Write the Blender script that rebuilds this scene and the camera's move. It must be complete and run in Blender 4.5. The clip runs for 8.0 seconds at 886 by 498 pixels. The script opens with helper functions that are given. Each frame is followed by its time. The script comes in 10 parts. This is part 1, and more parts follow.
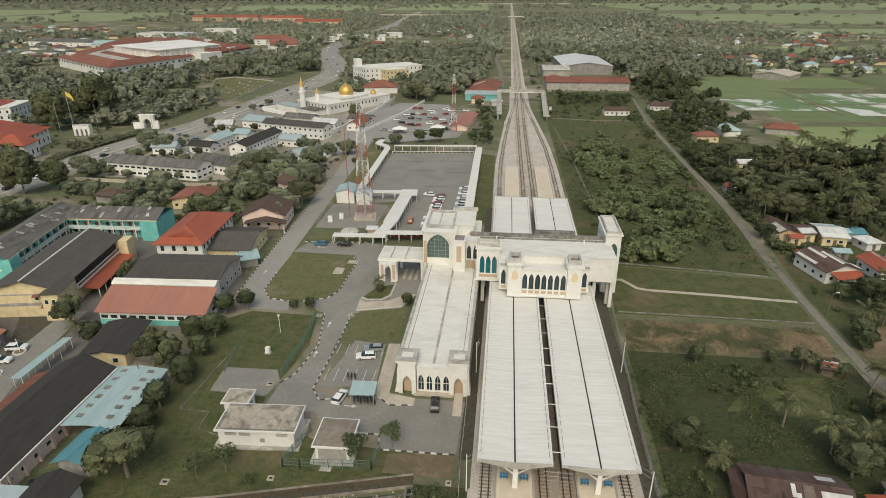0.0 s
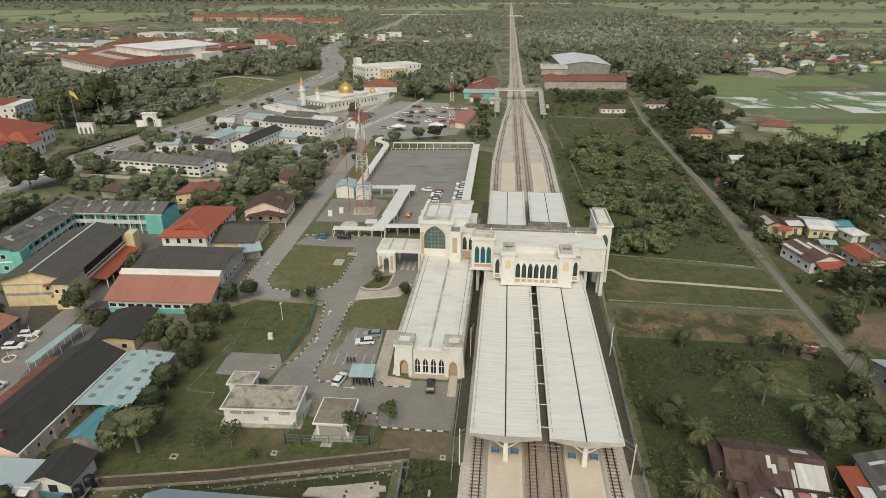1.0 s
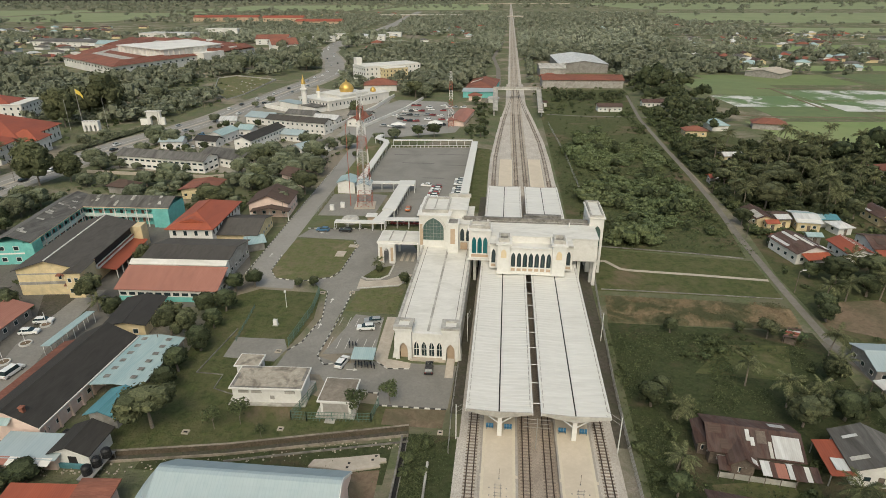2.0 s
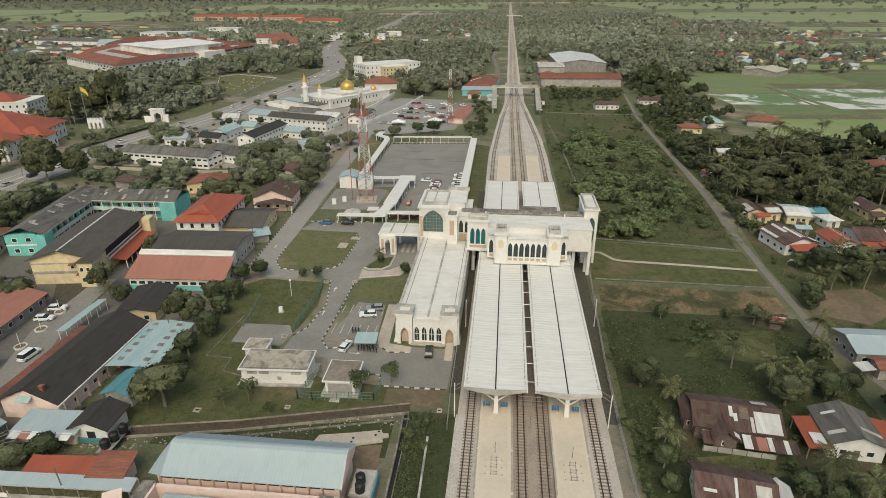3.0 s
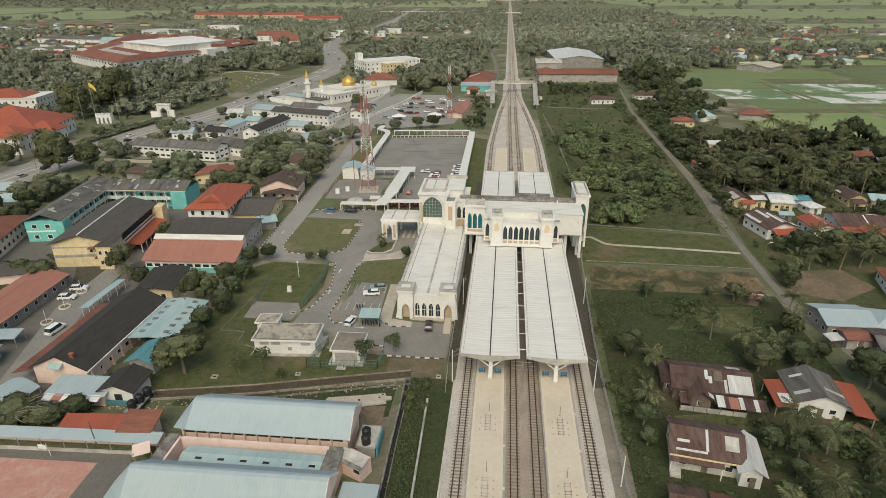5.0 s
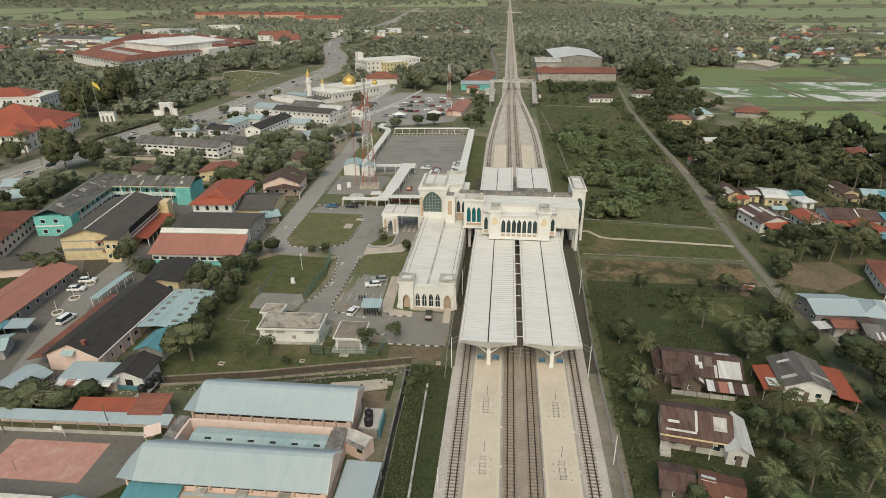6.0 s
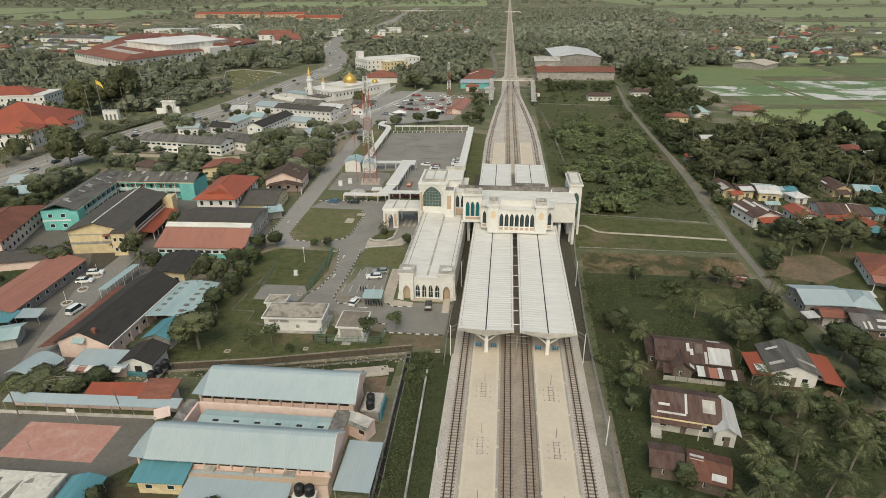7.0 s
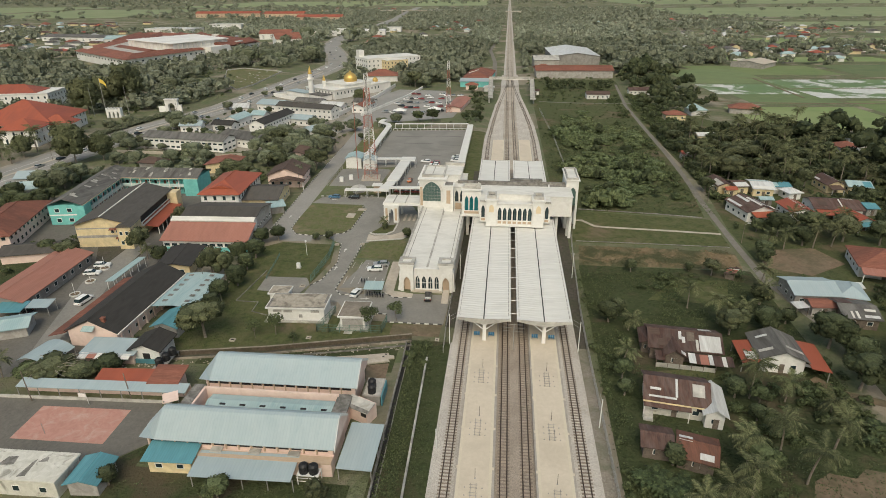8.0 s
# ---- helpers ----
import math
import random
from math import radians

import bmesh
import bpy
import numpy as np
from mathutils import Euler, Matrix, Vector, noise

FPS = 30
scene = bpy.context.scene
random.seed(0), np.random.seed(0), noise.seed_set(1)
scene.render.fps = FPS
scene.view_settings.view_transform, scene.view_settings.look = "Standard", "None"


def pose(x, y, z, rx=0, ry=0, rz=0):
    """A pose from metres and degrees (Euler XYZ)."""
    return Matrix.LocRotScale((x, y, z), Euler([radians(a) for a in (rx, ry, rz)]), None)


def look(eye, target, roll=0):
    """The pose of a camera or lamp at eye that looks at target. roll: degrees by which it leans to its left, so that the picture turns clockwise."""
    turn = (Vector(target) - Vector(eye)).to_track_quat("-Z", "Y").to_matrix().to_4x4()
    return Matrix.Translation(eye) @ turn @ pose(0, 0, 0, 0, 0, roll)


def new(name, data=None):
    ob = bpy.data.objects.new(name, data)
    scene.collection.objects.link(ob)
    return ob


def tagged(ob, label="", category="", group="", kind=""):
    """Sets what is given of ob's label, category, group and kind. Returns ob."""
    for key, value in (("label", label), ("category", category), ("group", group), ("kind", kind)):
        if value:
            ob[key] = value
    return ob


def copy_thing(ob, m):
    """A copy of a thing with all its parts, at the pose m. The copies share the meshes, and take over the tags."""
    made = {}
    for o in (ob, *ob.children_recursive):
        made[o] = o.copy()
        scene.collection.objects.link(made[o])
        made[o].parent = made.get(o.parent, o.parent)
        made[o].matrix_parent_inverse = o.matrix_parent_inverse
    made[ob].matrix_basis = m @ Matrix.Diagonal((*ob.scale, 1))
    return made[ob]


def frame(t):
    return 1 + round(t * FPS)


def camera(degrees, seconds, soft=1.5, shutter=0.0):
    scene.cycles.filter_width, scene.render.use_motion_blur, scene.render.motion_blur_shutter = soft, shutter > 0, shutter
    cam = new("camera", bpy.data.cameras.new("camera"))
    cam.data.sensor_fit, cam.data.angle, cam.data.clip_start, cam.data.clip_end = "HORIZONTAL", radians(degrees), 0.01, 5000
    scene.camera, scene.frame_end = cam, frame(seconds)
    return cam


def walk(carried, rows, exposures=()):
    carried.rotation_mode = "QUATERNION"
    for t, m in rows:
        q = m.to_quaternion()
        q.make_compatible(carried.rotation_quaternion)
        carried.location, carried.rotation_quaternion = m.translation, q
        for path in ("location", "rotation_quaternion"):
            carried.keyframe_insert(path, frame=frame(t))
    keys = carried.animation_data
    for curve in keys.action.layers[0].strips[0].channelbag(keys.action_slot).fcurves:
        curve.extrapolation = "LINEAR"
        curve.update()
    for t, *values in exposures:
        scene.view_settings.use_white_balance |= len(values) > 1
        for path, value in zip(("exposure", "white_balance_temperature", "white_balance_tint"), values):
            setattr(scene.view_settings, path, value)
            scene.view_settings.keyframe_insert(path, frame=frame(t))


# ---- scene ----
cam = camera(74.1, 8.0, 0.9)
PATH = [
    (0, (-9.975, -67.382, 69.361), (-10.168, -65.56, 68.56), -0.1),
    (0.5, (-9.146, -69.884, 69.324), (-9.34, -68.061, 68.523), -0.15),
    (1, (-8.438, -72.628, 69.326), (-8.632, -70.806, 68.524), -0.2),
    (1.5, (-7.843, -75.516, 69.316), (-8.037, -73.694, 68.515), -0.2),
    (3, (-6.719, -83.965, 69.237), (-6.912, -82.143, 68.434), -0.2),
    (3.5, (-6.367, -86.487, 69.253), (-6.56, -84.666, 68.447), -0.2),
    (4, (-6.017, -88.848, 69.221), (-6.21, -87.028, 68.415), -0.3),
    (4.5, (-5.701, -91.112, 69.209), (-5.894, -89.293, 68.401), -0.3),
    (6, (-4.822, -97.443, 69.04), (-5.016, -95.625, 68.23), -0.4),
    (6.5, (-4.536, -99.513, 68.974), (-4.73, -97.695, 68.163), -0.4),
    (7, (-4.245, -101.465, 68.883), (-4.439, -99.647, 68.072), -0.4),
    (7.5, (-3.971, -103.36, 68.781), (-4.166, -101.543, 67.969), -0.4),
    (8, (-3.672, -105.289, 68.676), (-3.866, -103.472, 67.864), -0.4),
]
walk(cam, [(t, look(eye, target, roll)) for t, eye, target, roll in PATH], [(0, -0.09, 7050, 3), (8, -0.09, 7050, 3)])

# ---- light: an overcast tropical day ----
world = bpy.data.worlds.new("sky")
scene.world = world
world.use_nodes = True
wn = world.node_tree.nodes
sky = wn.new("ShaderNodeTexSky")
sky.sky_type = "NISHITA"
sky.sun_disc = False
sky.sun_elevation = radians(49)
sky.sun_rotation = radians(178)
sky.dust_density = 4.0
sky.air_density = 1.2
wn["Background"].inputs["Strength"].default_value = 0.15
world.node_tree.links.new(sky.outputs["Color"], wn["Background"].inputs["Color"])
sun = new("sun", bpy.data.lights.new("sun", "SUN"))
sun.data.energy, sun.data.angle, sun.data.color = 1.25, radians(35), (1.0, 0.98, 0.935)
sun.matrix_world = look((2.4, -70, 80), (0, 0, 0))

# ---- materials ----
def mat(name, c1, c2, rough=0.8, fine=3.0, big=0.15, bump=0.15, metal=0.0, vary=0.0, dirt=None, dirt_amount=0.45, ribs=None, spec=0.3, rib_shade=0.10, edge=(0.42, 0.70), stretch=None):
    """Two-scale weathered surface: fine grain between c1 and c2, broad stains towards dirt, a random tint for each object, optional ribs (axis, metres). stretch: how the grain is drawn out along x, y, z (run-off streaks)."""
    m = bpy.data.materials.new(name)
    m.use_nodes = True
    nt = m.node_tree
    n, link = nt.nodes, nt.links.new
    bsdf = n["Principled BSDF"]
    pos = n.new("ShaderNodeNewGeometry").outputs["Position"]
    if ribs and stretch is None:
        stretch = (1.7, 0.35, 1.0) if ribs[0] == "X" else (0.35, 1.7, 1.0)
    if stretch:
        scaled = n.new("ShaderNodeVectorMath")
        scaled.operation = "MULTIPLY"
        link(pos, scaled.inputs[0])
        scaled.inputs[1].default_value = stretch
        pos = scaled.outputs["Vector"]

    def noise_at(scale, detail):
        t = n.new("ShaderNodeTexNoise")
        t.inputs["Scale"].default_value, t.inputs["Detail"].default_value, t.inputs["Roughness"].default_value = scale, detail, 0.62
        t.inputs["Distortion"].default_value = 0.9
        link(pos, t.inputs["Vector"])
        return t.outputs["Fac"]

    def ramp(fac, lo, hi):
        r = n.new("ShaderNodeMapRange")
        r.inputs["From Min"].default_value, r.inputs["From Max"].default_value = lo, hi
        link(fac, r.inputs["Value"])
        return r.outputs["Result"]

    def blend(fac, a, b, kind="MIX"):
        x = n.new("ShaderNodeMix")
        x.data_type, x.blend_type = "RGBA", kind
        for sock, value in ((x.inputs["Factor"], fac), (x.inputs["A"], a), (x.inputs["B"], b)):
            if isinstance(value, (tuple, float, int)):
                sock.default_value = (*value, 1.0) if isinstance(value, tuple) else value
            else:
                link(value, sock)
        return x.outputs["Result"]

    grain = noise_at(fine, 5)
    col = blend(ramp(grain, 0.32, 0.68), c1, c2)
    if dirt is not None:
        stain = noise_at(big, 6)
        f = n.new("ShaderNodeMath")
        f.operation = "MULTIPLY"
        link(ramp(stain, *edge), f.inputs[0])
        f.inputs[1].default_value = dirt_amount
        col = blend(f.outputs[0], col, dirt)
    if vary:
        info = n.new("ShaderNodeObjectInfo")
        hsv = n.new("ShaderNodeHueSaturation")
        lift = n.new("ShaderNodeMapRange")
        lift.inputs["To Min"].default_value, lift.inputs["To Max"].default_value = 1 - vary, 1 + vary
        link(info.outputs["Random"], lift.inputs["Value"])
        link(lift.outputs["Result"], hsv.inputs["Value"])
        link(col, hsv.inputs["Color"])
        col = hsv.outputs["Color"]
    height = grain
    if ribs:
        w = n.new("ShaderNodeTexWave")
        w.wave_type, w.bands_direction, w.wave_profile = "BANDS", ribs[0], "SIN"
        tc = n.new("ShaderNodeTexCoord")
        link(tc.outputs["Object"], w.inputs["Vector"])
        w.inputs["Scale"].default_value = 0.314 / ribs[1]
        w.inputs["Distortion"].default_value = 0.0
        # groove shade is put into the colour: rib troughs blend towards near-black
        col = blend(ramp(w.outputs["Fac"], 0.0, 0.25), blend(rib_shade, col, (0.03, 0.03, 0.03)), col)
        height = w.outputs["Fac"]
    link(col, bsdf.inputs["Base Color"])
    bsdf.inputs["Roughness"].default_value = rough
    bsdf.inputs["Metallic"].default_value = metal
    bsdf.inputs["Specular IOR Level"].default_value = spec
    if bump:
        b = n.new("ShaderNodeBump")
        b.inputs["Strength"].default_value, b.inputs["Distance"].default_value = bump, 0.12
        link(height, b.inputs["Height"])
        link(b.outputs["Normal"], bsdf.inputs["Normal"])
    return m


def foliage(name, dark, light, vary=0.25, leaf_scale=2.4):
    """Leaves: clump by clump and tree by tree between dark and light, faintly translucent."""
    m = bpy.data.materials.new(name)
    m.use_nodes = True
    nt = m.node_tree
    n, link = nt.nodes, nt.links.new
    bsdf = n["Principled BSDF"]
    geo, info = n.new("ShaderNodeNewGeometry"), n.new("ShaderNodeObjectInfo")
    mix = n.new("ShaderNodeMix")
    mix.data_type = "RGBA"
    mix.inputs["A"].default_value, mix.inputs["B"].default_value = (*dark, 1), (*light, 1)
    link(geo.outputs["Random Per Island"], mix.inputs["Factor"])
    hsv = n.new("ShaderNodeHueSaturation")
    lift = n.new("ShaderNodeMapRange")
    lift.inputs["To Min"].default_value, lift.inputs["To Max"].default_value = 1 - vary, 1 + vary
    link(info.outputs["Random"], lift.inputs["Value"])
    link(lift.outputs["Result"], hsv.inputs["Value"])
    big = n.new("ShaderNodeTexNoise")
    big.inputs["Scale"].default_value = 0.03
    link(geo.outputs["Position"], big.inputs["Vector"])
    hue = n.new("ShaderNodeMapRange")
    hue.inputs["To Min"].default_value, hue.inputs["To Max"].default_value = 0.47, 0.53
    link(big.outputs["Fac"], hue.inputs["Value"])
    link(hue.outputs["Result"], hsv.inputs["Hue"])
    link(mix.outputs["Result"], hsv.inputs["Color"])
    fine = n.new("ShaderNodeTexNoise")
    fine.inputs["Scale"].default_value, fine.inputs["Detail"].default_value, fine.inputs["Roughness"].default_value = leaf_scale, 5, 0.7
    link(geo.outputs["Position"], fine.inputs["Vector"])
    speck = n.new("ShaderNodeMapRange")
    speck.inputs["From Min"].default_value, speck.inputs["From Max"].default_value = 0.36, 0.66
    speck.inputs["To Min"].default_value, speck.inputs["To Max"].default_value = 0.62, 1.4
    link(fine.outputs["Fac"], speck.inputs["Value"])
    dapple = n.new("ShaderNodeMix")
    dapple.data_type, dapple.blend_type = "RGBA", "MULTIPLY"
    dapple.inputs["Factor"].default_value = 1.0
    link(hsv.outputs["Color"], dapple.inputs["A"])
    link(speck.outputs["Result"], dapple.inputs["B"])
    link(dapple.outputs["Result"], bsdf.inputs["Base Color"])
    leafy = n.new("ShaderNodeBump")
    leafy.inputs["Strength"].default_value, leafy.inputs["Distance"].default_value = min(0.9, 0.4 * leaf_scale), 0.6 / max(leaf_scale, 1.0)
    link(fine.outputs["Fac"], leafy.inputs["Height"])
    link(leafy.outputs["Normal"], bsdf.inputs["Normal"])
    bsdf.inputs["Roughness"].default_value = 0.75
    bsdf.inputs["Specular IOR Level"].default_value = 0.15
    return m


def ground_mat(name, greens, bare, patch=0.02, bare_cut=0.55, fine=0.9):
    """Turf and weeds: tufts, mottling and bare patches at three scales."""
    m = bpy.data.materials.new(name)
    m.use_nodes = True
    nt = m.node_tree
    n, link = nt.nodes, nt.links.new
    bsdf = n["Principled BSDF"]
    pos = n.new("ShaderNodeNewGeometry").outputs["Position"]

    def ns(scale, detail, lo, hi):
        t = n.new("ShaderNodeTexNoise")
        t.inputs["Scale"].default_value, t.inputs["Detail"].default_value, t.inputs["Roughness"].default_value = scale, detail, 0.65
        t.inputs["Distortion"].default_value = 0.6
        link(pos, t.inputs["Vector"])
        r = n.new("ShaderNodeMapRange")
        r.inputs["From Min"].default_value, r.inputs["From Max"].default_value = lo, hi
        link(t.outputs["Fac"], r.inputs["Value"])
        return r.outputs["Result"]

    def mixc(f, a, b):
        x = n.new("ShaderNodeMix")
        x.data_type = "RGBA"
        link(f, x.inputs["Factor"])
        for s, v in ((x.inputs["A"], a), (x.inputs["B"], b)):
            if isinstance(v, tuple):
                s.default_value = (*v, 1)
            else:
                link(v, s)
        return x.outputs["Result"]

    tuft = ns(fine, 8, 0.3, 0.7)
    col = mixc(tuft, greens[0], greens[1])
    col = mixc(ns(patch * 6, 6, 0.42, 0.66), col, greens[2])
    col = mixc(ns(patch, 9, bare_cut, bare_cut + 0.09), col, bare)
    link(col, bsdf.inputs["Base Color"])
    bsdf.inputs["Roughness"].default_value = 0.95
    bsdf.inputs["Specular IOR Level"].default_value = 0.1
    b = n.new("ShaderNodeBump")
    b.inputs["Strength"].default_value, b.inputs["Distance"].default_value = 0.8, 0.35
    link(tuft, b.inputs["Height"])
    link(b.outputs["Normal"], bsdf.inputs["Normal"])
    return m


WHITE = mat("white_render", (0.67, 0.655, 0.615), (0.76, 0.745, 0.71), 0.75, 1.2, 0.35, 0.05, dirt=(0.45, 0.42, 0.365), dirt_amount=0.30, edge=(0.46, 0.74))
WHITE_FAR = mat("white_paint", (0.72, 0.70, 0.66), (0.80, 0.78, 0.74), 0.8, 0.6, 0.06, 0.0, dirt=(0.45, 0.43, 0.40), dirt_amount=0.4, vary=0.1)
CANOPY = mat("white_roof_sheet", (0.625, 0.61, 0.565), (0.70, 0.685, 0.64), 0.6, 1.1, 0.30, 0.02, dirt=(0.50, 0.475, 0.425), dirt_amount=0.34, vary=0.02, edge=(0.50, 0.76), stretch=(0.2, 1.4, 1.0))
HALLROOF = mat("pale_flat_roof", (0.63, 0.61, 0.56), (0.72, 0.70, 0.645), 0.8, 0.9, 0.22, 0.05, dirt=(0.43, 0.41, 0.355), dirt_amount=0.5, edge=(0.47, 0.74), stretch=(0.5, 1.1, 1.0))
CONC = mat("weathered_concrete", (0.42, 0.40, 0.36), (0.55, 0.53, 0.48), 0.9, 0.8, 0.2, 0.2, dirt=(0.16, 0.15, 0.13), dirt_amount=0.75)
DARKCONC = mat("mouldy_concrete", (0.15, 0.14, 0.12), (0.33, 0.31, 0.28), 0.95, 0.7, 0.3, 0.3, dirt=(0.07, 0.065, 0.06), dirt_amount=0.8)
BEIGE = mat("beige_screed", (0.31, 0.27, 0.215), (0.46, 0.41, 0.335), 0.95, 0.9, 0.30, 0.2, dirt=(0.15, 0.13, 0.105), dirt_amount=0.85, edge=(0.48, 0.62))
BROWNSCREED = mat("brown_weathered_screed", (0.20, 0.17, 0.135), (0.30, 0.26, 0.21), 0.95, 1.1, 0.4, 0.2, dirt=(0.12, 0.10, 0.08), dirt_amount=0.7)
GLASS = mat("dark_tinted_glass", (0.015, 0.03, 0.035), (0.03, 0.05, 0.055), 0.12, 0.4, 0.2, 0.0, spec=0.6)
TEALGLASS = mat("teal_tinted_glass", (0.01, 0.12, 0.14), (0.02, 0.17, 0.18), 0.12, 0.5, 0.2, 0.0, spec=0.6)
GREENGLASS = mat("green_grey_glass", (0.06, 0.11, 0.10), (0.10, 0.15, 0.13), 0.2, 0.5, 0.2, 0.0, spec=0.6)
TERRA = mat("pinkish_stone_panel", (0.46, 0.34, 0.24), (0.52, 0.40, 0.29), 0.8, 2.0, 0.3, 0.05)
CREAMTILE = mat("cream_tile_panel", (0.62, 0.50, 0.32), (0.70, 0.58, 0.40), 0.7, 2.0, 0.3, 0.05)
PLATFORM = mat("sandy_platform_paving", (0.575, 0.495, 0.385), (0.635, 0.55, 0.44), 0.85, 1.2, 0.10, 0.05, dirt=(0.45, 0.385, 0.295), dirt_amount=0.55)
YELLOWLINE = mat("yellow_safety_line", (0.575, 0.505, 0.385), (0.63, 0.555, 0.43), 0.8, 1.5, 0.2, 0.0)
FLAGCLOTH = mat("yellow_flag_cloth", (0.62, 0.46, 0.08), (0.68, 0.52, 0.12), 0.9, 1.5, 0.2, 0.0)
PLATEDGE = mat("grey_platform_edge", (0.36, 0.32, 0.28), (0.44, 0.40, 0.35), 0.9, 1.5, 0.2, 0.1, dirt=(0.22, 0.2, 0.18))
BALLAST = mat("granite_ballast", (0.34, 0.31, 0.27), (0.66, 0.61, 0.54), 0.95, 5.0, 0.12, 0.6, dirt=(0.30, 0.25, 0.20), dirt_amount=0.45)
BALLAST_BROWN = mat("rust_stained_ballast", (0.25, 0.205, 0.163), (0.46, 0.385, 0.31), 0.95, 5.0, 0.12, 0.6, dirt=(0.18, 0.145, 0.115), dirt_amount=0.5)
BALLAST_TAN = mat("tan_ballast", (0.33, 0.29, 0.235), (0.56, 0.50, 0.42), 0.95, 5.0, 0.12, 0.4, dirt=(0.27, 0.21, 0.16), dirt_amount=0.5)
SLEEPER = mat("concrete_sleeper", (0.20, 0.163, 0.132), (0.30, 0.25, 0.205), 0.9, 3.0, 0.3, 0.1)
RAIL = mat("rusty_rail_steel", (0.05, 0.035, 0.028), (0.09, 0.065, 0.05), 0.6, 3.0, 0.3, 0.0, metal=0.3)
ASPHALT = mat("worn_asphalt", (0.222, 0.210, 0.185), (0.282, 0.266, 0.236), 0.92, 1.6, 0.07, 0.1, dirt=(0.15, 0.143, 0.127), dirt_amount=0.55)
STAINED = mat("stained_old_whitewash", (0.50, 0.48, 0.41), (0.66, 0.635, 0.57), 0.9, 0.9, 0.35, 0.1, dirt=(0.22, 0.205, 0.165), dirt_amount=0.75, edge=(0.56, 0.66))
ASPHALT_PALE = mat("sun_bleached_asphalt", (0.275, 0.262, 0.236), (0.33, 0.314, 0.286), 0.92, 1.2, 0.04, 0.08, dirt=(0.19, 0.18, 0.16), dirt_amount=0.55)
LANE = mat("narrow_tar_lane", (0.175, 0.160, 0.133), (0.235, 0.214, 0.18), 0.95, 1.0, 0.1, 0.1, dirt=(0.13, 0.115, 0.09), dirt_amount=0.6)
EARTH = mat("trodden_pale_earth", (0.27, 0.245, 0.205), (0.36, 0.325, 0.275), 0.95, 0.5, 0.045, 0.1, dirt=(0.135, 0.135, 0.085), dirt_amount=0.75)
ASPHALT_DARK = mat("dark_yard_asphalt", (0.118, 0.108, 0.092), (0.165, 0.152, 0.130), 0.92, 1.5, 0.06, 0.15, dirt=(0.20, 0.19, 0.17), dirt_amount=0.5)
PAINTW = mat("white_road_paint", (0.60, 0.58, 0.54), (0.70, 0.68, 0.63), 0.8, 2.0, 0.5, 0.0, dirt=(0.3, 0.29, 0.27))
KERBW = mat("white_painted_kerb", (0.52, 0.50, 0.46), (0.66, 0.64, 0.59), 0.85, 2.0, 0.4, 0.05, dirt=(0.25, 0.23, 0.2), vary=0.15)
KERBK = mat("black_painted_kerb", (0.06, 0.058, 0.054), (0.10, 0.097, 0.09), 0.85, 2.0, 0.4, 0.05, vary=0.3)
PAVE = mat("pale_walk_paving", (0.44, 0.38, 0.31), (0.52, 0.46, 0.38), 0.9, 1.0, 0.2, 0.1, dirt=(0.25, 0.22, 0.18))
SOIL = mat("brown_bare_soil", (0.15, 0.105, 0.07), (0.23, 0.17, 0.115), 0.97, 0.8, 0.1, 0.5, dirt=(0.08, 0.085, 0.045), dirt_amount=0.75)
STRAW = mat("dry_straw_grass", (0.16, 0.118, 0.068), (0.30, 0.222, 0.135), 0.97, 1.3, 0.12, 0.9, dirt=(0.072, 0.082, 0.038), dirt_amount=0.92, edge=(0.40, 0.56))
GRIT = mat("gritty_brown_earth", (0.17, 0.145, 0.115), (0.33, 0.29, 0.235), 0.97, 3.5, 0.2, 0.5, dirt=(0.11, 0.115, 0.065), dirt_amount=0.7)
DARKSOIL = mat("dark_oily_soil", (0.055, 0.048, 0.038), (0.115, 0.10, 0.08), 0.97, 1.6, 0.15, 0.5, dirt=(0.06, 0.07, 0.032), dirt_amount=0.7)
REDROOF = mat("orange_red_metal_roof", (0.33, 0.085, 0.045), (0.37, 0.10, 0.055), 0.55, 0.6, 0.12, 0.1, dirt=(0.20, 0.065, 0.045), dirt_amount=0.55, vary=0.06, ribs=("X", 0.35))
TILE = mat("clay_tile_roof", (0.20, 0.075, 0.05), (0.30, 0.12, 0.08), 0.85, 1.5, 0.12, 0.2, dirt=(0.09, 0.05, 0.04), dirt_amount=0.6, vary=0.15, ribs=("Y", 0.45))
PINKROOF = mat("faded_red_roof", (0.33, 0.145, 0.105), (0.38, 0.175, 0.13), 0.7, 0.6, 0.12, 0.1, dirt=(0.25, 0.12, 0.09), dirt_amount=0.5, ribs=("X", 0.4))
DARKROOF = mat("dark_brown_tile_roof", (0.066, 0.060, 0.052), (0.100, 0.090, 0.079), 0.85, 0.8, 0.1, 0.15, dirt=(0.10, 0.09, 0.08), dirt_amount=0.5, vary=0.12, ribs=("X", 0.3))
BLACKROOF = mat("black_sheet_roof", (0.034, 0.031, 0.027), (0.050, 0.046, 0.041), 0.8, 0.6, 0.12, 0.1, dirt=(0.055, 0.05, 0.045), dirt_amount=0.5, ribs=("X", 0.3))
ASBESTOS = mat("stained_grey_sheet_roof", (0.11, 0.105, 0.095), (0.19, 0.18, 0.165), 0.9, 0.5, 0.16, 0.2, dirt=(0.055, 0.05, 0.045), dirt_amount=0.8, vary=0.12, ribs=("X", 0.3))
